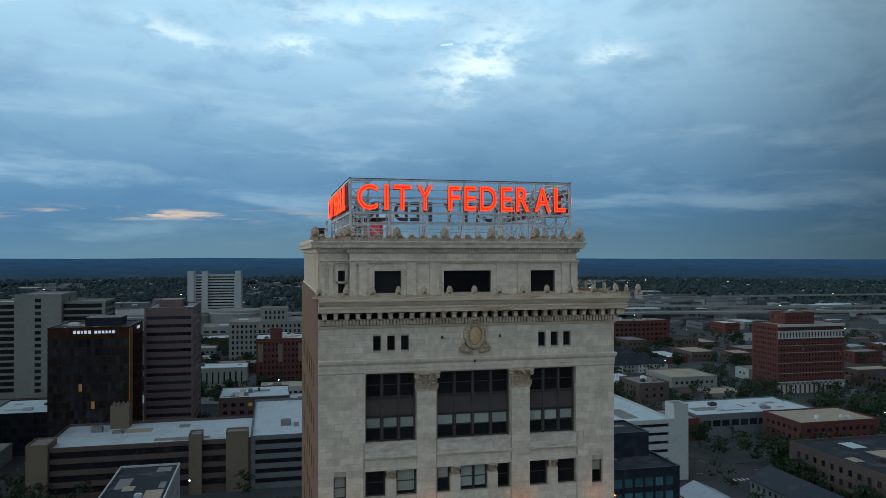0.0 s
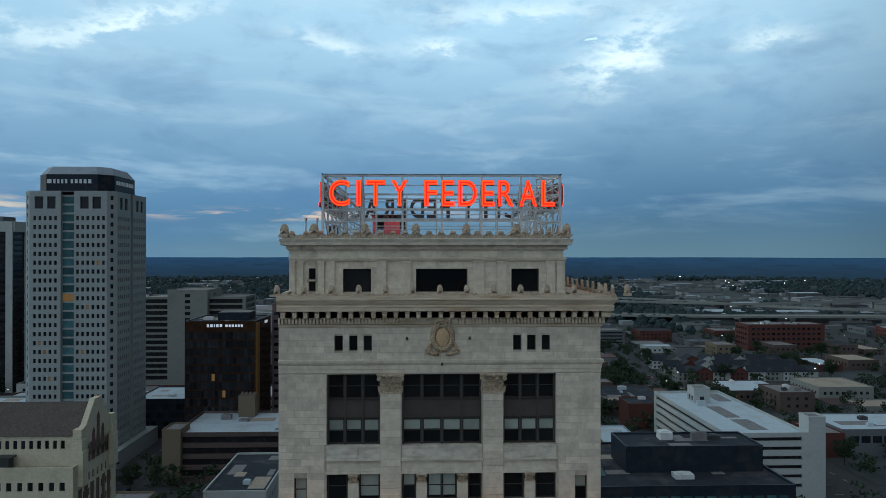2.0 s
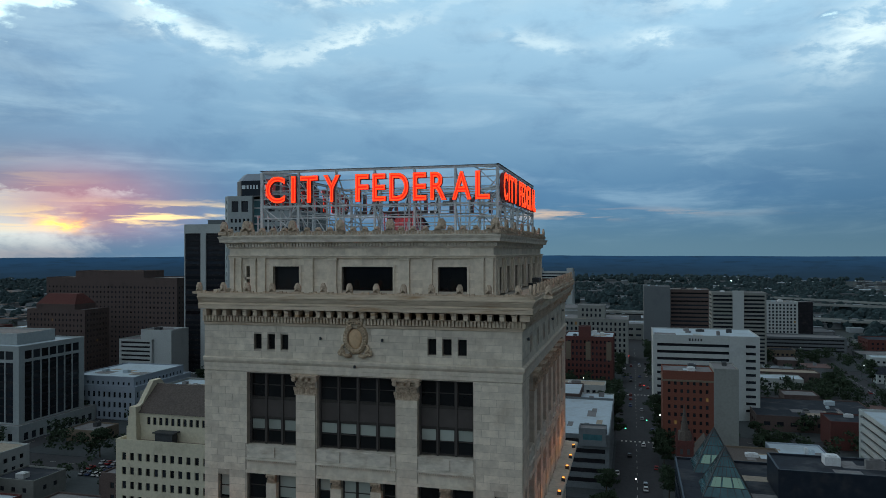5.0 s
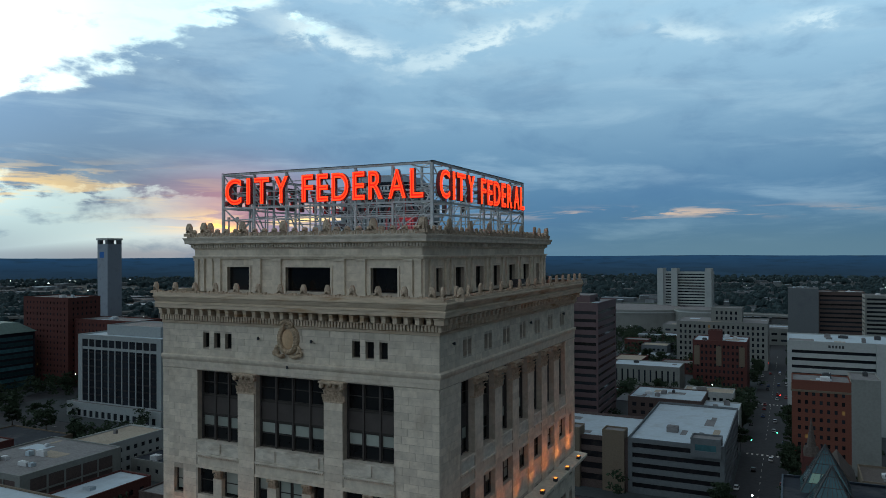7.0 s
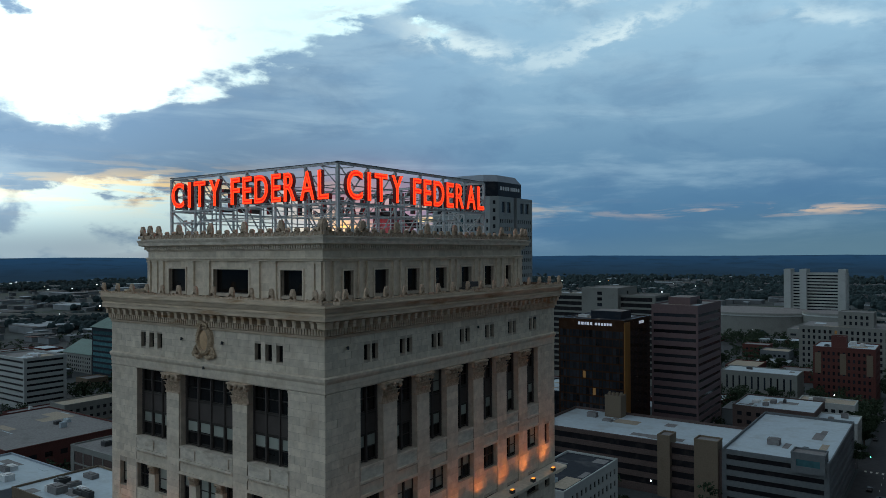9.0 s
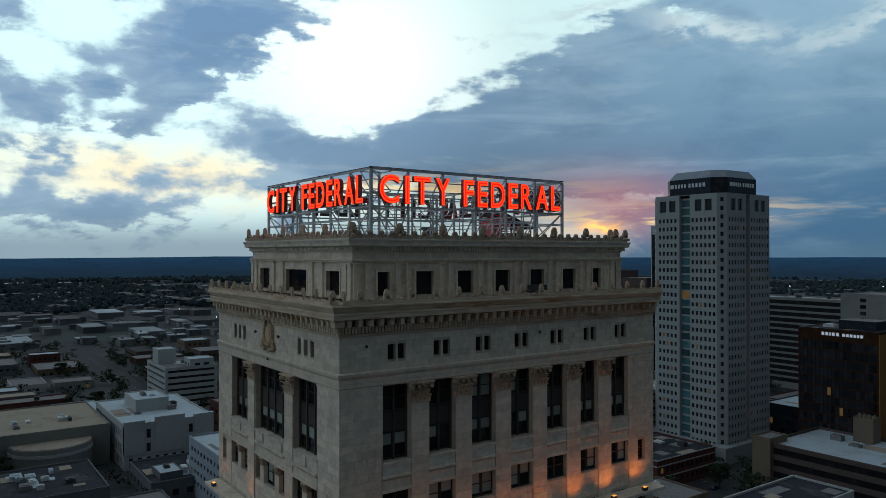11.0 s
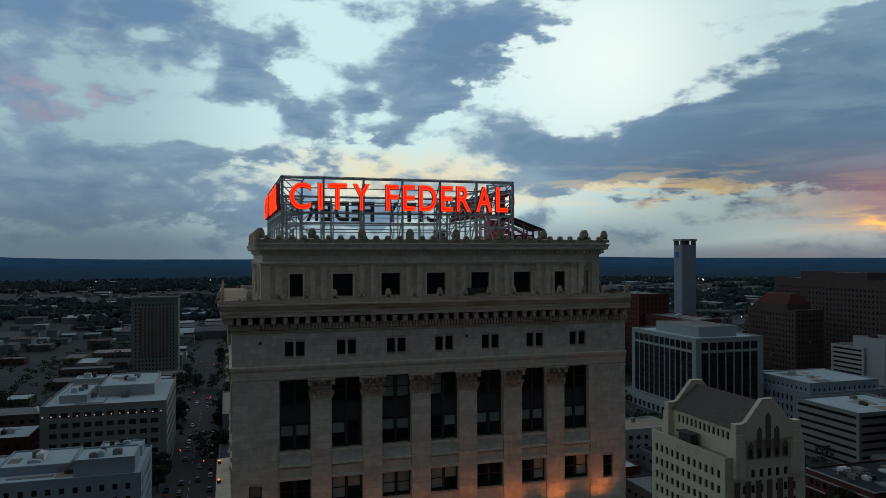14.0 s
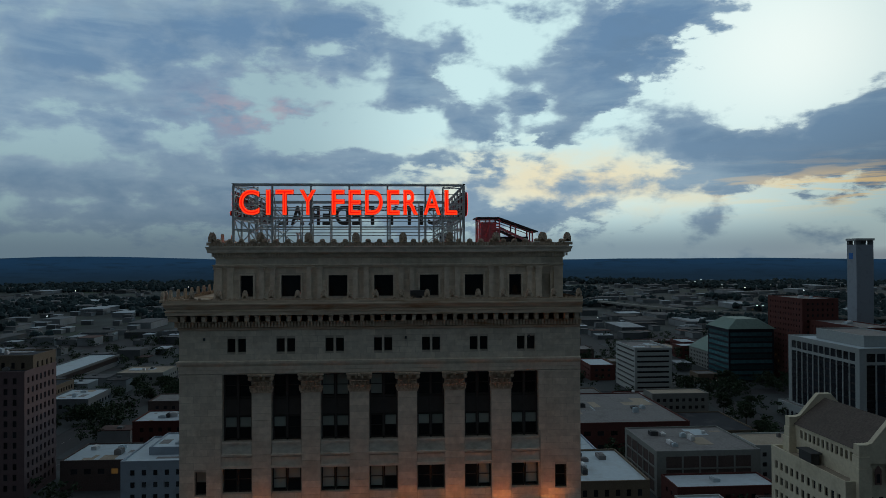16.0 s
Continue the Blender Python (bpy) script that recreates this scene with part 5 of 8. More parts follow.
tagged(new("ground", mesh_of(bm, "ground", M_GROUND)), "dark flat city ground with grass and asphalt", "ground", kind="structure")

# the hills glow: blue distance haze is put into their emission
M_FAR = bpy.data.materials.new("blue_haze_glow")
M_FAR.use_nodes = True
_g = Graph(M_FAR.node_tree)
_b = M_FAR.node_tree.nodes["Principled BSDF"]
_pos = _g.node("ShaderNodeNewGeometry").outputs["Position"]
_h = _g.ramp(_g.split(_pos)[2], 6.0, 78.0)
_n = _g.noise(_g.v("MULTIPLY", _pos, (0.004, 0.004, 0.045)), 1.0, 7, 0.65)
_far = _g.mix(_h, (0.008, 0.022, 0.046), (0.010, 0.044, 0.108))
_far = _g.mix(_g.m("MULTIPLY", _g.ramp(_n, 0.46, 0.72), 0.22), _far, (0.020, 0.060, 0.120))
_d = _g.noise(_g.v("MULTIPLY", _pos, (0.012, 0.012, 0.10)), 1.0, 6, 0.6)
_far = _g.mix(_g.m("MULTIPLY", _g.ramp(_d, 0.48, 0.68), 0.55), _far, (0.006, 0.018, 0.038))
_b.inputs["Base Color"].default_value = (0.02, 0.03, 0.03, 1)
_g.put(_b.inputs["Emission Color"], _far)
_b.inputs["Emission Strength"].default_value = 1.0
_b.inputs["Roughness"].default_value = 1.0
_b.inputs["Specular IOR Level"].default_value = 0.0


def ridge(name, rad, base, tops, seed, mat):
    """A ring of low hills: tops gives the height by azimuth (degrees left of +y)."""
    s = Soup()
    n = 360
    hs = []
    for i in range(n + 1):
        az = i * 360 / n - 180
        h = tops(az) + 3 * noise.noise(Vector((az * 0.11, seed, 0))) + 1.0 * noise.noise(Vector((az * 0.9, seed, 3)))
        hs.append((-math.sin(radians(az)) * rad, 60 + math.cos(radians(az)) * rad, h, az))
    for p, q in zip(hs, hs[1:]):
        k = 0.80
        s.quad((p[0] * k, 60 + (p[1] - 60) * k, base), (q[0] * k, 60 + (q[1] - 60) * k, base), (q[0], q[1], q[2]), (p[0], p[1], p[2]))
    ob = s.part(name, mat, None)
    return tagged(ob, "low wooded hills glowing with painted blue haze", "hills", kind="structure")


bump_at = lambda az, a, w, h: h * math.exp(-((az - a) / w) ** 2)
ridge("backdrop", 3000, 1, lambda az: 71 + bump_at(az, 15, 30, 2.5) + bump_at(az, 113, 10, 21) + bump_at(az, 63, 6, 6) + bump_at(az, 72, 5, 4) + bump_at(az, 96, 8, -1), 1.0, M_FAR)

# roads and kerbed blocks
XS = [-640, -505, -372, -237, -102, 35, 178, 292, 440, 590]
YS = [-330, -215, -88, 40, 145, 262, 366, 480, 590, 700]


def strip(name, label, x0, x1, y0, y1, z, mat, category):
    bm = bmesh.new()
    box(bm, x0, x1, y0, y1, z - 0.4, z)
    return tagged(new(name, mesh_of(bm, name, mat)), label, category, kind="structure")


strip("road", "dark asphalt street grid", -720, 660, -400, 780, GZ - 0.14, M_ASPHALT, "road")
for i, (xa, xb) in enumerate(zip(XS, XS[1:])):
    for j, (ya, yb) in enumerate(zip(YS, YS[1:])):
        strip("pavement", "kerbed concrete city block", xa + 9.0, xb - 9.0, ya + 9.0, yb - 9.0, GZ, M_PAVE, "pavement")
marks = Soup()
for x in XS[3:8]:
    for y in np.arange(-300, 700, 9):
        if min(abs(y - q) for q in YS) > 10:
            marks.box(x - 0.08, x + 0.08, y, y + 3, GZ - 0.14, GZ - 0.125)
for y in YS[2:8]:
    for x in np.arange(-600, 560, 9):
        if min(abs(x - q) for q in XS) > 10:
            marks.box(x, x + 3, y - 0.08, y + 0.08, GZ - 0.14, GZ - 0.125)
    for x in XS[3:8]:
        for k in range(8):
            marks.box(x - 7 + 2 * k, x - 6.2 + 2 * k, y - 11.5, y - 9.2, GZ - 0.14, GZ - 0.125)
tagged(marks.part("road_markings", M_PAINT, None), "faded white lane lines and crosswalks", "road marking", kind="structure")

# -- granite bank tower with a chamfered crown --
def bank_tower():
    ob = thing("bank_tower", "tall pale granite office tower with small square windows and chamfered crown", "skyscraper")
    x0, x1, y0, y1, z1 = -149.3, -112.0, 305.0, 343.0, 115.5
    PLANS.append((x0, x1, y0, y1))
    W_, P_, L_, G_ = Soup(), Soup(), Soup(), Soup()
    rnd = random.Random(5)
    for key, (face, length) in faces_of(x0, x1, y0, y1).items():
        # each side: a wing, a glass recess, a wide middle, a recess, a wing
        cut = [(3.0, 15.6, 0), (15.6, 21.0, 1), (21.0, length - 3.0, 0)] if key in "SN" else [(3.0, 17.0, 0), (17.0, 20.0, 1), (20.0, length - 3.0, 0)]
        for a, b, inner in cut:
            sub = Face(face.at(a, -1.6 if inner else 0, 0)[:2], (face.a.x, face.a.y))
            if inner:
                grid_face(W_, G_, L_, sub, b - a, GZ, z1 - 1.5, b - a, 3.66, b - a - 0.1, 2.9, 0.4, 0.1, 0.0, 0.4, 0.10, rnd)
                for u in (a, b):
                    W_.quad(face.at(u, 0, GZ), face.at(u, -1.6, GZ), face.at(u, -1.6, z1), face.at(u, 0, z1))
            else:
                grid_face(W_, P_, L_, sub, b - a, GZ, z1 - 9.0, 2.1, 3.66, 1.12, 1.75, 0.95, 0.35, 0.1, 0.4, 0.02, rnd)
                grid_face(W_, P_, L_, sub, b - a, z1 - 9.0, z1, 5.0, 8.0, 3.4, 5.0, 1.6, 0.6, 0.8, 0.9, 0.0, rnd)
        # chamfered corner at the end of the side
        c = [face.at(length - 3.0, 0, 0), face.at(length, -3.0, 0)]
        e = (c[1] - c[0]).normalized()
        sub = Face((c[0].x, c[0].y), (e.x, e.y))
        grid_face(W_, P_, L_, sub, (c[1] - c[0]).length, GZ, z1, 2.0, 3.66, 1.3, 1.75, 0.9, 0.35, 0.3, 0.9, 0.04, rnd)
    W_.part("wall", WALLS["granite"], ob)
    P_.part("window_panes", M_PANE, ob, kind="stuff")
    G_.part("glass_strip_panes", M_TEAL, ob, kind="stuff")
    L_.part("lit_window_panes", M_WARM, ob, kind="stuff")
    bm = bmesh.new()
    prism(bm, [(x0 + 3, y0), (x0 + 3.1, y0 + 0.1), (x1 - 3, y0 + 0.1), (x1 - 0.1, y0 + 3), (x1 - 0.1, y1 - 3), (x1 - 3, y1 - 0.1), (x0 + 3, y1 - 0.1), (x0 + 0.1, y1 - 3), (x0 + 0.1, y0 + 3)], z1 - 0.4, z1)
    part("terrace", bm, M_ROOF, ob)
    m, c = 3.2, 5.0
    ring0 = [(x0 + m + c, y0 + m), (x1 - m - c, y0 + m), (x1 - m, y0 + m + c), (x1 - m, y1 - m - c), (x1 - m - c, y1 - m), (x0 + m + c, y1 - m), (x0 + m, y1 - m - c), (x0 + m, y0 + m + c)]
    bm = bmesh.new()
    prism(bm, ring0, z1, z1 + 7.2)
    part("crown", bm, WALLS["slate"], ob, "dark crown band")
    bm = bmesh.new()
    cx, cy = (x0 + x1) / 2, (y0 + y1) / 2
    lo = [bm.verts.new((x, y, z1 + 7.2)) for x, y in ring0]
    hi = [bm.verts.new((cx + (x - cx) * 0.84, cy + (y - cy) * 0.84, z1 + 10.6)) for x, y in ring0]
    for i in range(8):
        bm.faces.new((lo[i], lo[(i + 1) % 8], hi[(i + 1) % 8], hi[i]))
    bm.faces.new(hi)
    part("crown_roof", bm, WALLS["paleblue"], ob, "sloping grey metal roof")
    for face, u in ((Face((x0 + m + c, y0 + m), (1, 0)), 0.4), (Face((x1 - m, y0 + m + c), (0, 1)), 1.6)):
        bars(ob, face, u, z1 + 3.4, (1.7, 0.9, 0.8, 0.8, 0.9), 1.7, 0.2, M_LETTER_GREY)
        bars(ob, face, u + 9.6, z1 + 3.4, (0.9, 1.1, 1.0, 1.1, 1.2), 1.7, 0.2, M_LETTER_GREY)
    bm = bmesh.new()
    box(bm, x0 - 4, x1 + 3, y0 - 3, y1 + 4, GZ, 9)
    part("podium", bm, WALLS["granite"], ob)


bank_tower()

# -- cream gothic office block with gabled roof --
def castle():
    ob = thing("gabled_office_block", "cream terracotta office block with stepped piers and steep slate roof", "building")
    x0, x1, y0, y1 = -92.5, -62.5, 163.5, 186.0
    PLANS.append((x0, x1, y0, y1))
    building("", "", x0, x1, y0, y1, 42.0, "cream", M_ROOF_TAN, (2.3, 3.6, 1.15, 1.9, 0.9), deep=0.35, parapet=0.9, lit=0.0, units=1, floor_thing=ob, record=False, top=1.6)
    ux0, ux1, uy0, uy1 = -90.0, -62.6, 167.5, 183.0
    W_, P_, L_ = Soup(), Soup(), Soup()
    grid_face(W_, P_, L_, Face((ux0, uy0), (1, 0)), ux1 - ux0, 42, 49.0, 1.75, 3.3, 0.95, 1.9, 0.8, 0.35, 3.0, 0.6, 0)
    W_.quad((ux1, uy1, 42), (ux0, uy1, 42), (ux0, uy1, 49), (ux1, uy1, 49))
    ym, zt = (uy0 + uy1) / 2, 55.0
    for x in (ux0, ux1):
        W_.quad((x, uy0, 42), (x, uy1, 42), (x, uy1, 49), (x, ym + 1.5, zt), (x, ym - 1.5, zt), (x, uy0, 49))
    W_.part("upper_wall", WALLS["cream"], ob)
    P_.part("upper_window_panes", M_PANE, ob, kind="stuff")
    bm = bmesh.new()
    for a, b in (((uy0 - 0.4, 48.8), (ym, 55.0)), ((uy1 + 0.4, 48.8), (ym, 55.0))):
        v = [bm.verts.new(p) for p in ((ux0 + 0.8, a[0], a[1]), (ux1 - 0.8, a[0], a[1]), (ux1 - 0.8, b[0], b[1]), (ux0 + 0.8, b[0], b[1]))]
        bm.faces.new(v)
    part("roof", bm, M_SLATE_ROOF, ob, "steep dark slate roof")
    for x in (ux0 - 0.3, ux1 - 0.9):
        bm = bmesh.new()
        out = [(uy0 - 0.6, 46.5), (uy0 - 0.6, 50.2), (uy0 + 1.6, 50.8), (ym - 1.6, 56.0), (ym + 1.6, 56.0), (uy1 - 1.6, 50.8), (uy1 + 0.6, 50.2), (uy1 + 0.6, 46.5)]
        a = [bm.verts.new((x, y, z)) for y, z in out]
        b = [bm.verts.new((x + 1.3, y, z)) for y, z in out]
        for i in range(8):
            bm.faces.new((a[i], a[(i + 1) % 8], b[(i + 1) % 8], b[i]))
        bm.faces.new(a[::-1])
        bm.faces.new(b)
        part("gable", bm, WALLS["cream"], ob, "stepped cream gable")
        for y, h in ((uy0 - 0.4, 50.5), (uy1 + 0.4, 50.5)):
            for k in range(3):
                bm = bmesh.new()
                box(bm, x - 0.3 - 0.25 * k, x + 1.6 + 0.25 * k, y - 1.0 - 0.2 * k, y + 1.0 + 0.2 * k, 40 if k < 2 else 38, h - 2.4 * k)
                part("pier", bm, WALLS["cream"], ob)
    # tall dark lancets in the east gable and brick panels below
    face = Face((x1, y0), (0, 1))
    gab = Face((ux1 + 0.42, uy0), (0, 1))
    for k, h in enumerate((3.6, 7.0, 10.2, 7.0, 3.6)):
        u = 2.1 + k * 2.45
        s = Soup()
        s.fbox(gab, u, u + 1.45, 0, 0.06, 42.2, 42.2 + h - 0.5)
        s.quad(gab.at(u, 0.06, 41.7 + h), gab.at(u + 1.45, 0.06, 41.7 + h), gab.at(u + 0.725, 0.06, 42.7 + h))
        s.part("lancet_window", WALLS["lancet"], ob, "tall brown arched window")
        s = Soup()
        s.fbox(gab, u + 0.35, u + 1.1, 0.06, 0.09, 42.6, 44.4)
        s.part("pane", M_PANE, ob)
    for k in range(6):
        s = Soup()
        s.fbox(face, 2.5 + 3.0 * k, 4.1 + 3.0 * k, 0, 0.05, 12, 37)
        s.part("brick_panel", WALLS["lancet"], ob)
    bm = bmesh.new()
    box(bm, -82, -77, 164.6, 166.6, 42, 44.6)
    box(bm, -82.5, -76.5, 164.2, 167.0, 44.6, 44.9)
    part("roof_hut", bm, M_STEEL_DARK, ob)


castle()


def slab_deck(name, label, x0, x1, y0, y1, z1, wall, roof, floor=3.1, sides="SEWN", gap=1.3, **kw):
    """A parking deck: solid rails, and open bands backed by black sheets as the shade inside."""
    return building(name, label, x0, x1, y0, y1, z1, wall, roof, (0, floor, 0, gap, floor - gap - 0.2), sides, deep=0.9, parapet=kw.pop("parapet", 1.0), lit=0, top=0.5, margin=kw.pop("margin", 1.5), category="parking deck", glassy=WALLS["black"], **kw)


# -- north of the tower --
viva = building("bronze_office_block", "bronze glass office block with lit white lettering on top", -88, -57.5, 320, 352, 60, "bronze", M_ROOF_DARK, (1.55, 3.6, 1.35, 3.0, 0.3), "SEWN", deep=0.12, lit=0.012, units=2, top=4.2, parapet=0.4, margin=0.4)
bars(viva, Face((-88, 320), (1, 0)), 9.5, 57.8, (0.9, 1.0, 0.4, 1.0, 1.0), 1.25, 0.25)
bars(viva, Face((-88, 320), (1, 0)), 17.4, 57.8, (1.0, 0.8, 0.9, 0.7, 0.8, 0.9), 1.1, 0.25)
bars(viva, Face((-57.5, 320), (0, 1)), 18.0, 57.7, (0.9, 1.0, 1.0, 1.0), 1.2, 0.25)
_s = Soup()
_s.fbox(Face((-57.5, 320), (0, 1)), 0.0, 6.5, 0.0, 0.3, GZ, 59.5)
_s.part("gold_corner", WALLS["gold"], viva, "gold anodised corner panel")
building("", "", -76, -62, 328, 340, 63.5, "slate", M_ROOF, None, z0=60, units=0, floor_thing=viva, record=False, parapet=0)
pinkb = building("striped_office_block", "pink granite office block with dark ribbon windows", -57.0, -36, 353, 392, 65, "pink", M_ROOF, (0, 3.7, 0, 1.5, 1.2), deep=0.4, lit=0, units=1, top=2.4, margin=0.8)
building("", "", -52, -42, 362, 378, 68.5, "pink", M_ROOF, None, z0=65, units=0, floor_thing=pinkb, record=False, parapet=0)
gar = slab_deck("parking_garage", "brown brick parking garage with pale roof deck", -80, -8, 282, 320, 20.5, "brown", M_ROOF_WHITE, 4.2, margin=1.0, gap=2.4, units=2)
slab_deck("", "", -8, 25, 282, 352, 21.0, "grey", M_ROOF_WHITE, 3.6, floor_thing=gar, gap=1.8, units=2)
for xa, xb, ya, yb, zz in ((-84, -77, 280.5, 292, 22.5), (-30, -25.5, 280.5, 288, 23.5), (-17, -9, 280.5, 287, 23.8)):
    building("", "", xa, xb, ya, yb, zz, "tan", M_ROOF, None, floor_thing=gar, units=0, record=False)
building("", "", 14, 24, 280.6, 288, 24.0, "grey", M_ROOF, (8, 3.4, 7, 2.2, 0.8), floor_thing=gar, units=0, record=False, glassy=M_TEAL, z0=18)
_t = building("", "", -63, -56, 312, 318, 29, "tan", M_ROOF, None, floor_thing=gar, units=0, record=False, z0=20)
for _k in range(4):
    bm = bmesh.new()
    tube(bm, -62 + 1.7 * _k, 315, 29, 30.6, 0.8, 0.5, 10)
    part("cooling_fan", bm, WALLS["tan"], gar)
building("low_brick_block", "low brick block with a white roof", -26, 8, 372, 402, 19, "brown", M_ROOF_WHITE, (4, 3.8, 2.0, 1.8, 1.0), units=5)
building("low_white_annex", "small white annex building", 8, 24, 374, 392, 16, "white", M_ROOF_WHITE, (4, 3.8, 1.6, 1.6, 1.0), units=2)
hotel = building("brick_apartment_house", "red brick apartment house with pale trim, six storeys", -11, 21, 500, 530, 33, "brick", M_ROOF_WHITE, (2.6, 3.9, 1.2, 2.0, 0.9), units=5, lit=0.008)
for _u in (1.0, 14.0, 27.5):
    _s = Soup()
    _s.fbox(Face((-11, 500), (1, 0)), _u, _u + 3.2, 0.0, 0.4, 18, 30)
    _s.part("pale_bay", WALLS["tan"], hotel)
building("", "", -2, 6, 505, 512, 39, "brick", M_ROOF, None, z0=33, units=0, floor_thing=hotel, record=False)
inst = building("stone_courthouse_block", "broad grey stone institutional block with set-back top", -34, 30, 596, 640, 36, "beige", M_ROOF, (3.4, 4.2, 1.5, 2.4, 1.0), units=2, lit=0.012)
building("", "", -10, 12, 606, 625, 46, "beige", M_ROOF, (3.4, 4.2, 1.5, 2.4, 1.0), z0=36, units=0, floor_thing=inst, record=False)
building("white_court_annex", "long low pale stone building with tall window slots", -58, -16, 478, 500, 18, "beige", M_ROOF_WHITE, (3.5, 10, 1.0, 7.5, 1.5), units=1, lit=0)
slabh = building("hotel_slab", "white concrete slab block with horizontal bands", -99, -37, 912, 930, 65, "white", M_ROOF, (0, 3.4, 0, 1.5, 1.2), deep=0.8, units=0, lit=0, margin=9, top=1)
for _x in (-99, -83, -45):
    building("", "", _x, _x + 7, 908, 932, 69, "white", M_ROOF, None, floor_thing=slabh, units=0, record=False)


def oval(name, label, cx, cy, rx, ry, z1, wall, roof, cat="arena", bands=2):
    ob = thing(name, label, cat)
    PLANS.append((cx - rx, cx + rx, cy - ry, cy + ry))
    n = 40
    ring = lambda k: [(cx + rx * k * math.cos(6.28319 * i / n), cy + ry * k * math.sin(6.28319 * i / n)) for i in range(n)]
    bm = bmesh.new()
    prism(bm, ring(1.0), GZ, z1)
    part("wall", bm, WALLS[wall], ob)
    bm = bmesh.new()
    prism(bm, ring(1.02), z1 - 3, z1 - 1.8)
    part("rim", bm, WALLS["white"], ob)
    bm = bmesh.new()
    prism(bm, ring(0.97), z1 - 0.1, z1 + 0.3)
    part("roof", bm, roof, ob)
    return ob


oval("arena", "large oval concrete arena with a flat roof", -120, 850, 62, 50, 27, "beige", M_ROOF)
oval("concert_hall", "round beige concrete hall", -38, 830, 30, 26, 29, "beige", M_ROOF)
building("exhibition_hall", "long low pale exhibition hall", -70, 60, 760, 800, 17, "beige", M_ROOF, (8, 6, 5, 2, 1.5), units=6)
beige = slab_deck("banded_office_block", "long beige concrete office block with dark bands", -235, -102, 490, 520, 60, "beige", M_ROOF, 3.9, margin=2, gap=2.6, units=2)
building("", "", -152, -126, 486, 522, 65, "beige", M_ROOF, (26, 3.9, 3.5, 2.2, 0.8), floor_thing=beige, units=0, record=False)
building("low_glass_pavilion", "low dark flat-roofed pavilion", -122, -92, 352, 385, 20, "slate", M_ROOF_WHITE, (3, 4, 2.6, 2.6, 0.6), units=2)
nearb = building("flat_roofed_block", "small block with dark roof and white parapet", -45, -28, 200, 238, 25, "white", M_ROOF_DARK, (3, 3.6, 1.4, 1.8, 1.0), units=1)

# -- north-east --
deck = slab_deck("white_parking_deck", "white concrete parking deck with blue-grey roof", 122, 152, 256, 335, 25, "white", M_ROOF_WHITE, 3.3, margin=2.5, units=1)
building("", "", 152, 158, 256, 263, 31, "white", M_ROOF, None, floor_thing=deck, units=0, record=False)
building("", "", 132, 139, 312, 320, 31, "white", M_ROOF, (3, 6, 2, 2, 2), z0=25, floor_thing=deck, units=0, record=False)


def pyramid_block():
    ob = building("pyramid_roofed_office", "dark blue office block with two glazed roof pyramids", 44, 100, 166, 205, 36, "slate", M_ROOF_DARK, (2.8, 3.6, 2.2, 2.2, 0.8), units=4, deep=0.2, glassy=M_TEAL)
    building("", "", 64, 98, 178, 192, 42, "slate", M_ROOF_DARK, None, z0=36, floor_thing=ob, units=3, record=False, parapet=0.5)
    for cx, cy, w, z0, z1 in ((53.5, 181, 5.2, 36, 46), (53, 199, 5.2, 36, 46)):
        bm = bmesh.new()
        lo = [bm.verts.new((cx + sx * w, cy + sy * w, z0)) for sx, sy in ((-1, -1), (1, -1), (1, 1), (-1, 1))]
        tip = bm.verts.new((cx, cy, z1))
        for i in range(4):
            bm.faces.new((lo[i], lo[(i + 1) % 4], tip))
        py = part("glass_pyramid", bm, M_TEAL, ob, "teal glass roof pyramid")
        bars_ = [((cx + sx * w, cy + sy * w, z0), (cx, cy, z1), 0.22) for sx, sy in ((-1, -1), (1, -1), (1, 1), (-1, 1))]
        for k in range(1, 5):
            q = w * (1 - k / 5)
            z = z0 + (z1 - z0) * k / 5
            for a, b in (((-q, -q), (q, -q)), ((q, -q), (q, q)), ((q, q), (-q, q)), ((-q, q), (-q, -q))):
                bars_.append(((cx + a[0], cy + a[1], z), (cx + b[0], cy + b[1], z), 0.14))
        for k in range(-2, 3):
            for a, b in ((k * w / 3, -w), (k * w / 3, w)):
                bars_ += [((cx + a, cy + b, z0), (cx, cy, z1), 0.10), ((cx + b, cy + a, z0), (cx, cy, z1), 0.10)]
        for a, b, t in bars_:
            bm = bmesh.new()
            beam(bm, a, b, t)
            part("glazing_bar", bm, M_STEEL_DARK, py)
        for k in (-1, 0, 1):
            lit = Soup()
            q0, q1 = 0.80, 0.60
            y0_, y1_ = cy - w * q0 - 0.06, cy - w * q1 - 0.06
            lit.quad((cx + (k - 0.42) * w * q0 * 0.6, y0_, z0 + (z1 - z0) * 0.20), (cx + (k + 0.42) * w * q0 * 0.6, y0_, z0 + (z1 - z0) * 0.20), (cx + (k + 0.42) * w * q1 * 0.6, y1_, z0 + (z1 - z0) * 0.40), (cx + (k - 0.42) * w * q1 * 0.6, y1_, z0 + (z1 - z0) * 0.40))
            lit.part("lit_pane", M_ATRIUM, py, "pale green lit glass pane")


pyramid_block()


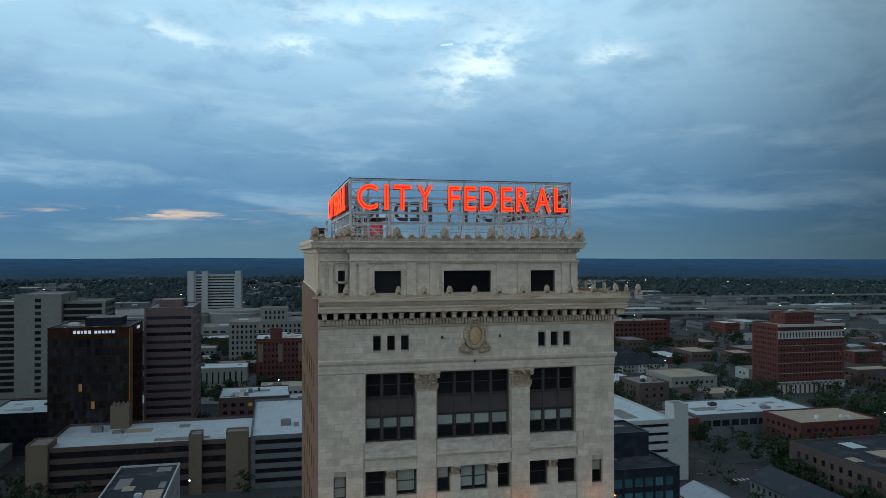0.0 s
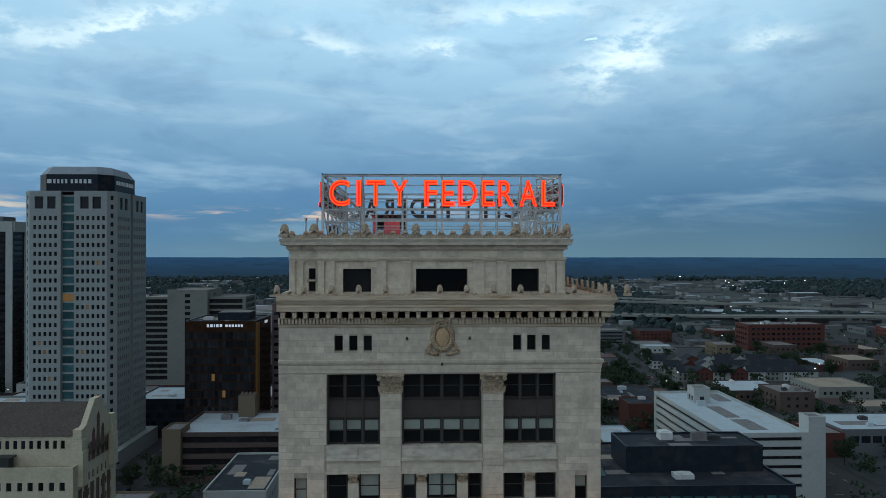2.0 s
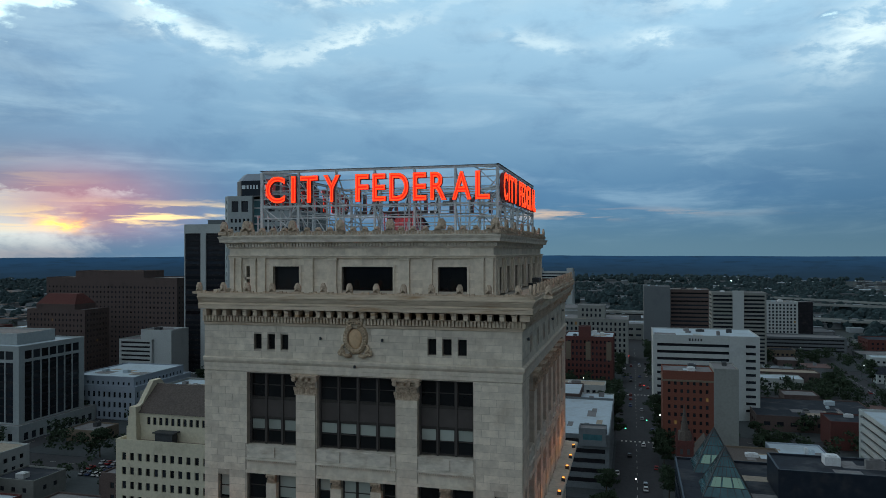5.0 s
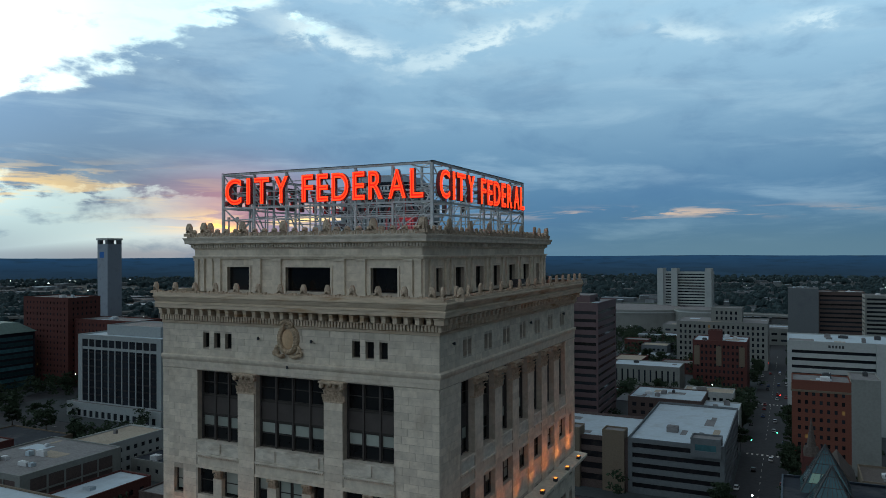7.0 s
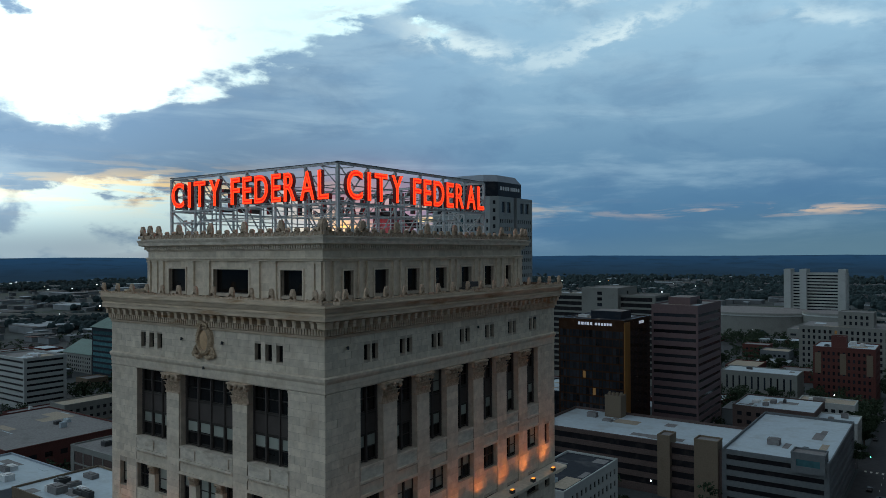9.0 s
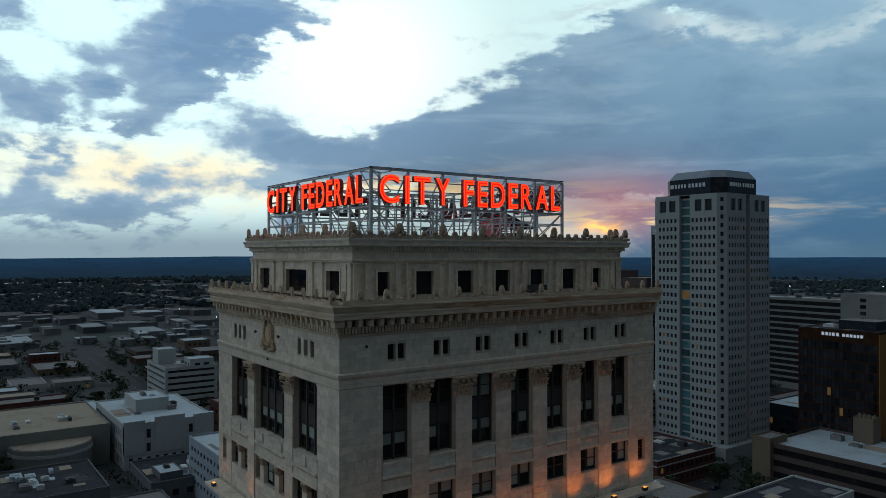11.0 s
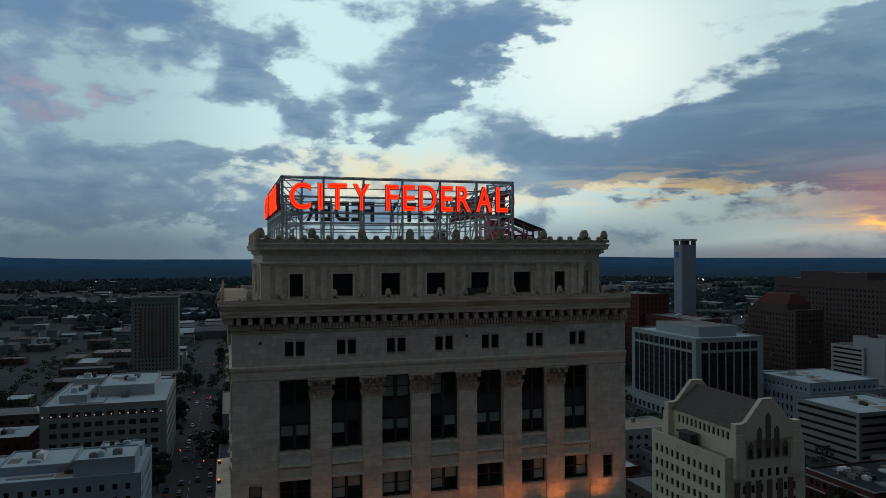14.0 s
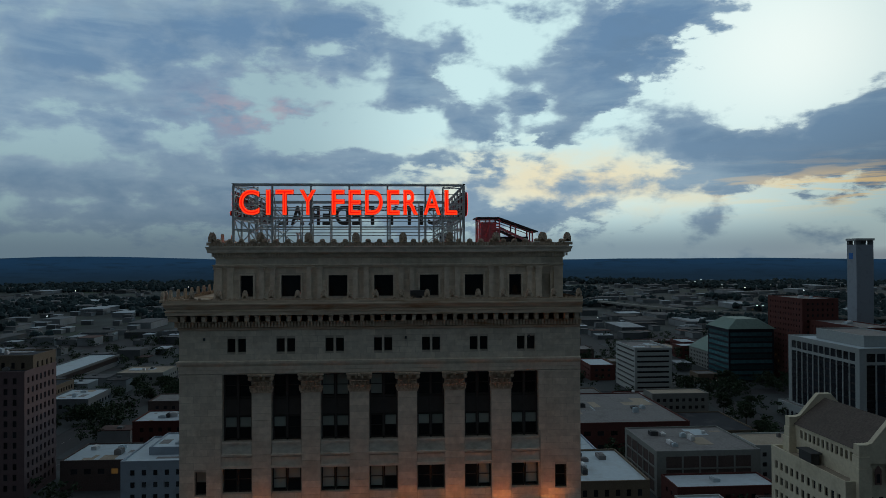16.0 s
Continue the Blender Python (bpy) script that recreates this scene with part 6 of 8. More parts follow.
def church(x, y):
    ob = thing("brick_church", "dark red brick church with a slender spire and slate roof", "church")
    PLANS.append((x - 6, x + 14, y - 8, y + 22))
    bm = bmesh.new()
    box(bm, x - 3, x + 3, y - 3, y + 3, GZ, 20)
    part("tower", bm, WALLS["brick"], ob)
    bm = bmesh.new()
    tube(bm, x, y, 20, 23.0, 3.0, 2.2, 8)
    tube(bm, x, y, 23, 33.0, 1.5, 0.06, 8)
    part("spire", bm, M_SLATE_ROOF, ob)
    for sx, sy in ((-1, -1), (1, -1), (1, 1), (-1, 1)):
        bm = bmesh.new()
        tube(bm, x + 2.8 * sx, y + 2.8 * sy, 18, 24, 0.6, 0.05, 6)
        part("pinnacle", bm, WALLS["brick"], ob)
    bm = bmesh.new()
    box(bm, x + 3, x + 14, y - 4, y + 20, GZ, 11)
    part("nave", bm, WALLS["brick"], ob)
    s = Soup()
    s.quad((x + 3, y - 4.4, 11), (x + 3, y + 20.4, 11), (x + 8.5, y + 20.4, 18), (x + 8.5, y - 4.4, 18))
    s.quad((x + 14, y - 4.4, 11), (x + 8.5, y - 4.4, 18), (x + 8.5, y + 20.4, 18), (x + 14, y + 20.4, 11))
    s.quad((x + 3, y - 4.2, 11), (x + 14, y - 4.2, 11), (x + 8.5, y - 4.2, 18))
    s.part("roof", M_SLATE_ROOF, ob)
    s = Soup()
    for z in (12, 15):
        for k in (-1, 1):
            s.fbox(Face((x - 3, y - 3), (1, 0)), 3 + k * 1.2 - 0.5, 3 + k * 1.2 + 0.5, 0, 0.05, z, z + 2)
    s.part("louvres", M_STEEL_DARK, ob)


church(52, 292)
oran = building("orange_brick_tower", "orange brick apartment tower with pale top course", 46, 67, 338, 356, 37.5, "orange", M_ROOF, (2.6, 3.4, 1.1, 1.6, 0.9), units=3, top=3.0)
building("", "", 67, 77, 338, 358, 39, "beige", M_ROOF, None, floor_thing=oran, units=1, record=False)
_s = Soup()
for _z in (5.5, 33.5):
    _s.fbox(Face((46, 338), (1, 0)), 0, 21, 0.0, 0.35, _z, _z + 0.8)
    _s.fbox(Face((46, 356), (0, -1)), 0, 18, 0.0, 0.35, _z, _z + 0.8)
_s.part("stone_course", WALLS["tan"], oran)
wh = building("white_office_block", "white concrete office block with dark ribbon windows", 44, 97, 412, 450, 45, "white", M_ROOF_WHITE, (0, 3.7, 0, 1.5, 1.3), deep=0.5, margin=2, units=5, lit=0, top=3)
_s = Soup()
_s.fbox(Face((44, 412), (1, 0)), 38.0, 46.0, 0.0, 1.2, GZ, 45.4)
_s.part("blank_bay", WALLS["white"], wh)
bars(wh, Face((44, 412), (1, 0)), 18, 42.6, (1.0, 0.8, 0.9, 0.8, 0.9), 1.3, 0.15, M_STEEL_DARK)
ht = building("balcony_tower", "beige apartment tower with rows of balconies", 92, 131, 600, 622, 58, "beige", M_ROOF, (0, 2.95, 0, 1.5, 1.1), deep=1.2, margin=0.8, units=2, lit=0)
_s = Soup()
_s.fbox(Face((92, 600), (1, 0)), 15, 23, 0, 1.0, GZ, 60)
_s.part("stair_core", WALLS["white"], ht)
building("grey_slab_tower", "grey concrete slab tower", 43, 66, 690, 715, 58, "grey", M_ROOF, None, units=2)
building("grey_brick_tower", "brown and grey office tower", 66, 100, 700, 730, 55, "brown", M_ROOF, (0, 3.6, 0, 1.4, 1.2), units=2, lit=0)
building("white_hotel", "white hotel block with a grid of windows", 158, 186, 765, 785, 41, "white", M_ROOF, (3.2, 3.2, 1.7, 1.9, 0.7), units=2)
building("dark_hotel_wing", "dark end wing of a hotel", 186, 199, 765, 785, 41, "black", M_ROOF, None, units=0)
slab_deck("long_parking_deck", "long low grey parking deck", 130, 204, 672, 700, 17, "grey", M_ROOF, 3.0, units=0)
building("red_box_building", "small red metal building", 118, 134, 362, 380, 14, "brick", M_ROOF_DARK, None, units=1)
building("metal_shed", "pale grey-blue metal shed", 86, 106, 288, 330, 11, "paleblue", M_ROOF_WHITE, (3, 5, 2, 1.5, 1.5), units=4)
building("stone_church_hall", "brown stone hall with arched windows", 66, 84, 276, 296, 17, "tan", M_SLATE_ROOF, (3.6, 5.4, 2.0, 3.4, 1.0), units=1)
building("low_brown_shop", "low brown shop row with dark roof", 92, 150, 392, 440, 9, "brown", M_ROOF_DARK, (6, 4, 3, 2, 0.8), units=5)
lofts = building("brick_lofts", "long brick loft building with bands of windows", 308, 378, 645, 672, 25, "brick", M_ROOF, (4.6, 4.6, 2.8, 2.2, 1.2), units=8, lit=0.0)
apt = building("red_brick_tower_block", "red brick apartment tower with ornate white top and base", 309, 358, 399, 424, 45, "brick", M_ROOF, (2.3, 3.25, 0.9, 1.5, 0.9), units=3, lit=0.004, top=1.0)
building("", "", 318, 340, 404, 418, 52, "brick", M_ROOF, (3, 3.2, 1, 1.6, 0.8), z0=45, floor_thing=apt, units=2, record=False)
_s = Soup()
for _f, _l in ((Face((309, 399), (1, 0)), 49),):
    for _z, _h, _d in ((GZ, 7.0, 0.3), (36.5, 0.8, 0.5), (40.5, 1.0, 0.6), (44.0, 1.6, 1.0)):
        if _z == GZ:
            for _u in np.arange(0, _l, 3.4):
                _s.fbox(_f, _u, _u + 1.9, 0, _d, _z, _z + _h)
            _s.fbox(_f, 0, _l, 0, _d, 7.5, 9.5)
        else:
            _s.fbox(_f, 0, _l, 0, _d, _z, _z + _h)
    for _u in np.arange(0.4, _l - 1, 2.3):
        _s.fbox(_f, _u, _u + 1.2, 0, 0.25, 37.3, 40.5)
_s.part("white_trim", WALLS["white"], apt, "ornate white terracotta trim", "stuff")
for _z in (14.5, 21.0, 27.5, 32.0):
    _s = Soup()
    _s.fbox(Face((309, 399), (1, 0)), 0, 49, 0, 0.12, _z, _z + 0.3)
    _s.part("pale_course", WALLS["beige"], apt)
shed = building("market_hall", "broad low hall with pale roof and red brick base", 196, 262, 310, 342, 13, "grey", M_ROOF_WHITE, (5, 5, 4.2, 3.0, 0.8), units=4, sides="SEWN")
building("", "", 184, 196, 308, 330, 12, "brick", M_ROOF, None, floor_thing=shed, units=0)
building("banded_brick_block", "brown brick block with pale bands and dark roof", 194, 252, 196, 244, 17.5, "brown", M_ROOF_DARK, (4.2, 4.2, 1.8, 2.2, 1.0), units=8)


def gabled(name, label, x0, x1, y0, y1, eave, ridge_z, wall, roof, along="y", group="", category="house"):
    ob = thing(name, label, category, group)
    PLANS.append((x0, x1, y0, y1))
    s = Soup()
    s.box(x0, x1, y0, y1, GZ, eave)
    e = 0.5
    r = Soup()
    if along == "y":
        m = (x0 + x1) / 2
        s.quad((x0, y0, eave), (x1, y0, eave), (m, y0, ridge_z))
        s.quad((x0, y1, eave), (m, y1, ridge_z), (x1, y1, eave))
        for t_ in (0.0, -0.2):
            r.quad((x0 - e, y0 - e, eave - 0.2 + t_), (m, y0 - e, ridge_z + 0.1 + t_), (m, y1 + e, ridge_z + 0.1 + t_), (x0 - e, y1 + e, eave - 0.2 + t_))
            r.quad((x1 + e, y0 - e, eave - 0.2 + t_), (x1 + e, y1 + e, eave - 0.2 + t_), (m, y1 + e, ridge_z + 0.1 + t_), (m, y0 - e, ridge_z + 0.1 + t_))
    else:
        m = (y0 + y1) / 2
        s.quad((x0, y0, eave), (x0, m, ridge_z), (x0, y1, eave))
        s.quad((x1, y0, eave), (x1, y1, eave), (x1, m, ridge_z))
        for t_ in (0.0, -0.2):
            r.quad((x0 - e, y0 - e, eave - 0.2 + t_), (x1 + e, y0 - e, eave - 0.2 + t_), (x1 + e, m, ridge_z + 0.1 + t_), (x0 - e, m, ridge_z + 0.1 + t_))
            r.quad((x0 - e, y1 + e, eave - 0.2 + t_), (x0 - e, m, ridge_z + 0.1 + t_), (x1 + e, m, ridge_z + 0.1 + t_), (x1 + e, y1 + e, eave - 0.2 + t_))
    s.part("wall", WALLS[wall], ob)
    r.part("roof", roof, ob)
    p = Soup()
    for face, length in faces_of(x0, x1, y0, y1).values():
        for u in np.arange(1.2, length - 2, 3.0):
            for z in np.arange(GZ + 1.0, eave - 1.8, 3.0):
                p.fbox(face, u, u + 1.1, 0.0, 0.05, z, z + 1.5)
    p.part("window_panes", M_PANE, ob, kind="stuff")
    return ob


gabled("blue_roofed_shed", "long shed with a blue metal roof", 168, 184, 196, 232, 9, 13, "grey", WALLS["slate"], "y")
gabled("blue_roofed_shed", "small shed with grey-blue hipped roof", 136, 150, 206, 228, 8, 11, "brick", WALLS["paleblue"], "y")
_r = random.Random(31)
for _i in range(24):
    _row, _k = divmod(_i, 8)
    _x, _y = 190 + _k * 12.2, 493 + _row * 27
    gabled("row_house", _r.choice(("white timber row house with dark roof", "red brick row house with dark roof")), _x, _x + 12, _y, _y + 11, GZ + 6.5, GZ + 10, _r.choice(("white", "brick", "white", "beige")), M_ROOF_DARK, "x" if _r.random() < 0.6 else "y", "row houses")

# -- west --
grid_b = building("dark_grid_office", "dark glass office block in a pale concrete grid", -307, -245, 287, 329, 38.6, "granite", M_ROOF, (5.1, 28.8, 4.45, 28.2, 0.3), deep=0.4, units=0, top=0.4, lit=0, parapet=0, z0=9)
building("", "", -307, -245, 287, 329, 45, "granite", M_ROOF_WHITE, (5.1, 5.0, 4.45, 4.0, 0.5), deep=0.4, units=0, top=1.2, lit=0, parapet=0.8, z0=38.6, floor_thing=grid_b, record=False)
for _f, _l in faces_of(-307, -245, 287, 329).values():
    for _z in np.arange(13.0, 38, 3.8):
        _s = Soup()
        _s.fbox(_f, 1.2, _l - 1.2, -0.39, -0.34, _z, _z + 0.9)
        _s.part("dark_floor_band", WALLS["black"], grid_b)
building("", "", -311, -241, 283, 333, 9, "granite", M_ROOF, (4.6, 6, 2.6, 3.4, 0.6), floor_thing=grid_b, units=0, record=False)
building("", "", -295, -255, 296, 320, 50, "granite", M_ROOF, None, z0=45, floor_thing=grid_b, units=0, record=False)
court = building("white_federal_building", "white stone public building with a grey mansard storey", -262, -218, 334, 384, 19, "paleblue", M_ROOF_WHITE, (3.2, 5.2, 1.4, 2.8, 1.0), units=2, lit=0.03)
building("", "", -259, -221, 337, 381, 23.5, "paleblue", M_ROOF_WHITE, (3.2, 3.6, 1.2, 1.6, 0.9), z0=19, floor_thing=court, units=2, record=False)
slab_deck("tan_parking_deck", "tan concrete parking deck", -186, -152, 296, 334, 25, "beige", M_ROOF_WHITE, 3.2, units=2)
lowb = building("low_red_brick_office", "low red brick office with white bands and dark flat roof", -134, -105, 253, 289, 12.5, "brick", M_ROOF_DARK, (3.0, 4.4, 1.8, 2.0, 1.0), units=9)
_s = Soup()
for _f, _l in ((Face((-134, 253), (1, 0)), 29), (Face((-105, 253), (0, 1)), 36)):
    for _z in (6.4, 10.6, 12.9):
        _s = Soup()
        _s.fbox(_f, 0, _l, 0, 0.25, _z, _z + 0.35)
        _s.part("white_band", WALLS["white"], lowb)
building("small_brick_block", "small brown brick block", -124, -108, 196, 214, 22, "brown", M_ROOF, (4, 3.8, 1.4, 1.8, 1.0), units=2)
big = building("brown_hospital_block", "large brown brick hospital block", -416, -298, 486, 520, 70, "brown", M_ROOF, (3.4, 3.8, 1.2, 1.5, 1.2), units=3, lit=0.005, top=5)
building("", "", -392, -330, 490, 515, 75, "brown", M_ROOF, None, z0=70, floor_thing=big, units=0, record=False)
rr = building("brick_medical_block", "brown brick block with a red hipped roof", -378, -330, 428, 452, 50, "brown", M_ROOF, (3.0, 3.7, 1.1, 1.6, 1.0), units=0, lit=0.01)
bm = bmesh.new()
_lo = [bm.verts.new(p) for p in ((-372, 430, 54), (-340, 430, 54), (-340, 450, 54), (-372, 450, 54))]
_hi = [bm.verts.new(p) for p in ((-368, 437, 61), (-344, 437, 61), (-344, 443, 61), (-368, 443, 61))]
for _i in range(4):
    bm.faces.new((_lo[_i], _lo[(_i + 1) % 4], _hi[(_i + 1) % 4], _hi[_i]))
bm.faces.new(_hi)
part("red_roof", bm, WALLS["brick"], rr, "red hipped tile roof")
building("", "", -372, -340, 430, 450, 54, "brown", M_ROOF, None, z0=50, floor_thing=rr, units=0, record=False, parapet=0)
st = slab_deck("stepped_white_deck", "white stepped parking building", -312, -286, 440, 462, 29, "white", M_ROOF, 3.0, units=0)
building("", "", -296, -272, 442, 462, 36, "white", M_ROOF, None, floor_thing=st, units=1, record=False)
dk = building("black_tower", "black office tower with white vertical corner fins", -280, -243, 470, 506, 106, "black", M_ROOF, (0, 3.6, 0, 2.0, 0.8), units=0, deep=0.15, lit=0, margin=0.5, top=0.2)
_s = Soup()
for _f, _l in faces_of(-280, -243, 470, 506).values():
    for _u in (13.0, _l - 4.2):
        _s = Soup()
        _s.fbox(_f, _u, _u + 4.2, 0, 0.9, GZ, 103.5)
        _s.part("white_fin", WALLS["white"], dk)
    _s = Soup()
    _s.fbox(_f, 0, _l, -0.5, 0.9, 103.5, 110)
    _s.part("top_band", WALLS["white"], dk)
building("", "", -268, -255, 480, 495, 113, "grey", M_ROOF, None, z0=108, floor_thing=dk, units=0, record=False)
gr = building("green_roofed_office", "glass office block with a green metal hipped roof", -441, -407, 300, 332, 38, "slate", M_ROOF, (0, 3.8, 0, 2.4, 0.8), deep=0.2, units=0, lit=0, glassy=M_TEAL)
bm = bmesh.new()
_lo = [bm.verts.new(p) for p in ((-442, 299, 38.6), (-406, 299, 38.6), (-406, 333, 38.6), (-442, 333, 38.6))]
_hi = [bm.verts.new(p) for p in ((-435, 308, 45), (-413, 308, 45), (-413, 324, 45), (-435, 324, 45))]
for _i in range(4):
    bm.faces.new((_lo[_i], _lo[(_i + 1) % 4], _hi[(_i + 1) % 4], _hi[_i]))
bm.faces.new(_hi)
part("green_roof", bm, M_COPPER, gr, "pale green metal roof")
gabled("green_roofed_hall", "low hall with a green metal roof", -500, -460, 310, 340, 16, 24, "beige", M_COPPER, "x", category="hall")
slab_deck("white_car_park", "white concrete car park", -412, -372, 222, 246, 30, "white", M_ROOF, 3.3, units=1)
bt = building("tall_hospital_tower", "slim grey tower with a blue square logo near the top", -436, -425, 404, 417, 97, "paleblue", M_ROOF, None, units=0, parapet=0)
for _p in ((-436, -433.5, 404, 407), (-427.5, -425, 404, 407), (-436, -433.5, 414, 417), (-427.5, -425, 414, 417)):
    building("", "", *_p, 100, "grey", M_ROOF, None, z0=97, floor_thing=bt, units=0, record=False, parapet=0)
building("", "", -436.6, -424.4, 403.4, 417.6, 101.5, "white", M_ROOF, None, z0=100, floor_thing=bt, units=0, record=False, parapet=0)
_s = Soup()
_s.fbox(Face((-436, 404), (1, 0)), 2.5, 7, 0, 0.2, 86.5, 91)
M_BLUE = surface("blue_sign", (0.03, 0.12, 0.34), 0.4, bump=0, emit=(0.02, 0.12, 0.4, 0.12))
_s.part("logo_panel", M_BLUE, bt, "plain blue logo square")
building("red_brick_university_hall", "red brick block with stepped wings", -430, -385, 340, 365, 60, "brick", M_ROOF, (3.4, 3.8, 1.2, 1.6, 1.1), units=2)
building("red_brick_wing", "lower red brick wing", -385, -330, 345, 368, 46, "brick", M_ROOF, (3.4, 3.8, 1.2, 1.6, 1.1), units=2)
building("grid_warehouse", "brick and concrete warehouse with square panels", -214, -177, 165, 204, 18, "beige", M_ROOF, (6.5, 4.8, 5.9, 4.2, 0.3), units=7, deep=0.25, glassy=WALLS["brown"])
building("white_roofed_block", "tan block with a white roof and many small vents", -156, -122, 118, 143, 25, "tan", M_ROOF_WHITE, (3.2, 3.8, 1.3, 2.0, 1.0), units=9)
building("grey_painted_block", "grey painted block with stepped white roofs", -205, -165, 112, 140, 22, "paleblue", M_ROOF_WHITE, (3.6, 3.8, 1.8, 1.6, 1.0), units=7)
building("long_brick_warehouse", "long low dark red warehouse", -300, -232, 150, 200, 16, "brick", M_ROOF, (6, 6, 3, 2, 2), units=6)
wl = building("white_trimmed_block", "pale office block with white roof and rows of windows", -284, -228, -14, 31, 32, "beige", M_ROOF_WHITE, (4.0, 3.9, 2.6, 1.9, 1.0), units=9, lit=0.0)
for _u in np.arange(1, 44, 3.0):
    bm = bmesh.new()
    bmesh.ops.create_icosphere(bm, subdivisions=1, radius=0.28, matrix=pose(-227.5, -14 + _u, 28.6))
    part("eave_lamp", bm, M_EAVE, wl)
anx = building("white_roofed_annex", "grey-blue block with stepped white roofs", -190, -157, -18, 29, 24, "paleblue", M_ROOF_WHITE, (3.6, 3.9, 1.4, 1.8, 1.0), units=8)
for _p in ((-186, -166, -12, 8, 26.2), (-174, -159, 10, 27, 28.6), (-188, -178, 14, 27, 26.8)):
    building("", "", *_p, "paleblue", M_ROOF_WHITE, None, z0=24, floor_thing=anx, units=4, record=False, parapet=0.5)
lt = building("narrow_apartment_tower", "beige tower with brown brick front", -525, -505, -14, 19, 58, "beige", M_ROOF, (2.4, 3.0, 1.0, 1.5, 0.9), units=1, lit=0.0, top=4)
_s = Soup()
_s.fbox(Face((-505, -14), (0, 1)), 6, 27, 0, 0.6, 14, 50)
_s.part("brick_front", WALLS["tan"], lt)
for _u in np.arange(8, 27, 2.6):
    _s = Soup()
    _s.fbox(Face((-505, -14), (0, 1)), _u, _u + 0.9, 0.55, 0.9, 14, 50)
    _s.part("front_rib", WALLS["beige"], lt)
_s = Soup()
_s.fbox(Face((-505, -14), (0, 1)), -0.8, 33.8, -1, 1.2, 57.0, 58.4)
_s.part("cornice", WALLS["beige"], lt)
for _p in ((-278, -246, 4, 25, 36), (-262, -236, -9, 1, 34.6), (-281, -270, -10, 2, 35.5)):
    building("", "", *_p, "white", M_ROOF_WHITE, None, z0=32, floor_thing=wl, units=3, record=False, parapet=0.5)
th = building("theatre", "beige windowless theatre with flat roof", -318, -262, 52, 96, 18, "beige", M_ROOF_TAN, None, units=6)
oval("round_theatre_hall", "round beige hall with ribbed wall and tan roof", -262, 74, 15, 15, 14, "beige", M_ROOF_TAN, "hall")
building("dark_flat_block", "low dark roofed block", -240, -200, 51, 84, 10, "grey", M_ROOF_DARK, None, units=10)
deco = building("white_stepped_block", "white building with stepped parapets and tall windows", -304, -245, 98, 134, 20, "white", M_ROOF_WHITE, (3.4, 5.6, 1.6, 3.6, 1.0), units=6, lit=0)
for _a, _b, _h in ((98, 106, 21.6), (126, 134, 21.6), (110, 122, 22.4)):
    building("", "", -247, -244.6, _a, _b, _h, "white", M_ROOF_WHITE, None, z0=8, floor_thing=deco, units=0, record=False, parapet=0)
building("", "", -292, -270, 108, 122, 25, "white", M_ROOF_WHITE, None, z0=20, floor_thing=deco, units=2, record=False, parapet=0.5)
msn = building("tall_masonry_block", "tall beige masonry block with arched top windows", -217, -192, -104, -65, 48, "pink", M_ROOF_DARK, (3.2, 3.9, 1.4, 2.2, 1.0), units=2, lit=0.0)
building("", "", -217, -199, -98, -65.3, 53, "tan", M_ROOF_DARK, (3.6, 4.2, 1.3, 2.2, 1.0), z0=48, floor_thing=msn, units=3, record=False, lit=0)
building("white_roof_store", "low store with a white roof", -226, -200, -56, -31, 13, "brown", M_ROOF_WHITE, (5, 5, 2.5, 2.0, 1.5), units=3)
building("red_brick_store", "red brick store with a pale roof", -270, -247, -46, -22, 17, "brick", M_ROOF_WHITE, (4, 4.2, 1.6, 1.8, 1.2), units=3)
# -- low roofs to the west, past the crossing --
slab_deck("white_transit_canopy", "long low white platform canopy", -530, -420, -180, -156, 10, "grey", M_ROOF_WHITE, 6.0, gap=4.0, units=0)
building("brown_loft_row", "brown brick loft row with dark roof", -378, -300, -150, -127, 15, "tan", M_ROOF_DARK, (3.4, 4.2, 1.6, 2.2, 1.0), units=4, lit=0)
building("white_roofed_hall", "low hall with a white ribbed roof", -360, -328, -120, -98, 12, "grey", M_ROOF_WHITE, (4, 4.5, 2.0, 2.0, 1.0), units=2, lit=0)
building("flat_tan_hall", "flat tan hall with pale parapet", -470, -437, -124, -92, 9, "beige", M_ROOF_TAN, (5, 4.5, 2.0, 2.0, 1.0), units=2, lit=0)
wcd = slab_deck("white_stepped_car_park", "white concrete car park with a square stair block", -376, -337, 138, 166, 27, "white", M_ROOF, 3.3, units=3)
building("", "", -372, -360, 140, 150, 35, "white", M_ROOF_WHITE, None, z0=27, floor_thing=wcd, units=0, record=False, parapet=0.4)
building("", "", -352, -340, 152, 165, 31, "white", M_ROOF_WHITE, (5, 3, 3, 1.6, 0.6), z0=27, floor_thing=wcd, units=0, record=False, parapet=0.4)
drk = building("tar_roofed_block", "low block with patched tar roof and pale parapet", -231, -198, 97, 139, 9, "grey", M_ROOF_DARK, (5, 5, 2.2, 2.2, 1.0), units=9, lit=0)
for _x, _y, _w, _d in ((-226, 126, 9, 10), (-214, 101, 12, 8)):
    building("", "", _x, _x + _w, _y, _y + _d, 11, "grey", M_ROOF_WHITE, None, z0=9, floor_thing=drk, units=1, record=False, parapet=0.3)

# -- everyday blocks between --
def clear_of(x0, x1, y0, y1, gap=3.0):
    return not any(x0 < b + gap and x1 > a - gap and y0 < d + gap and y1 > c - gap for a, b, c, d in PLANS)


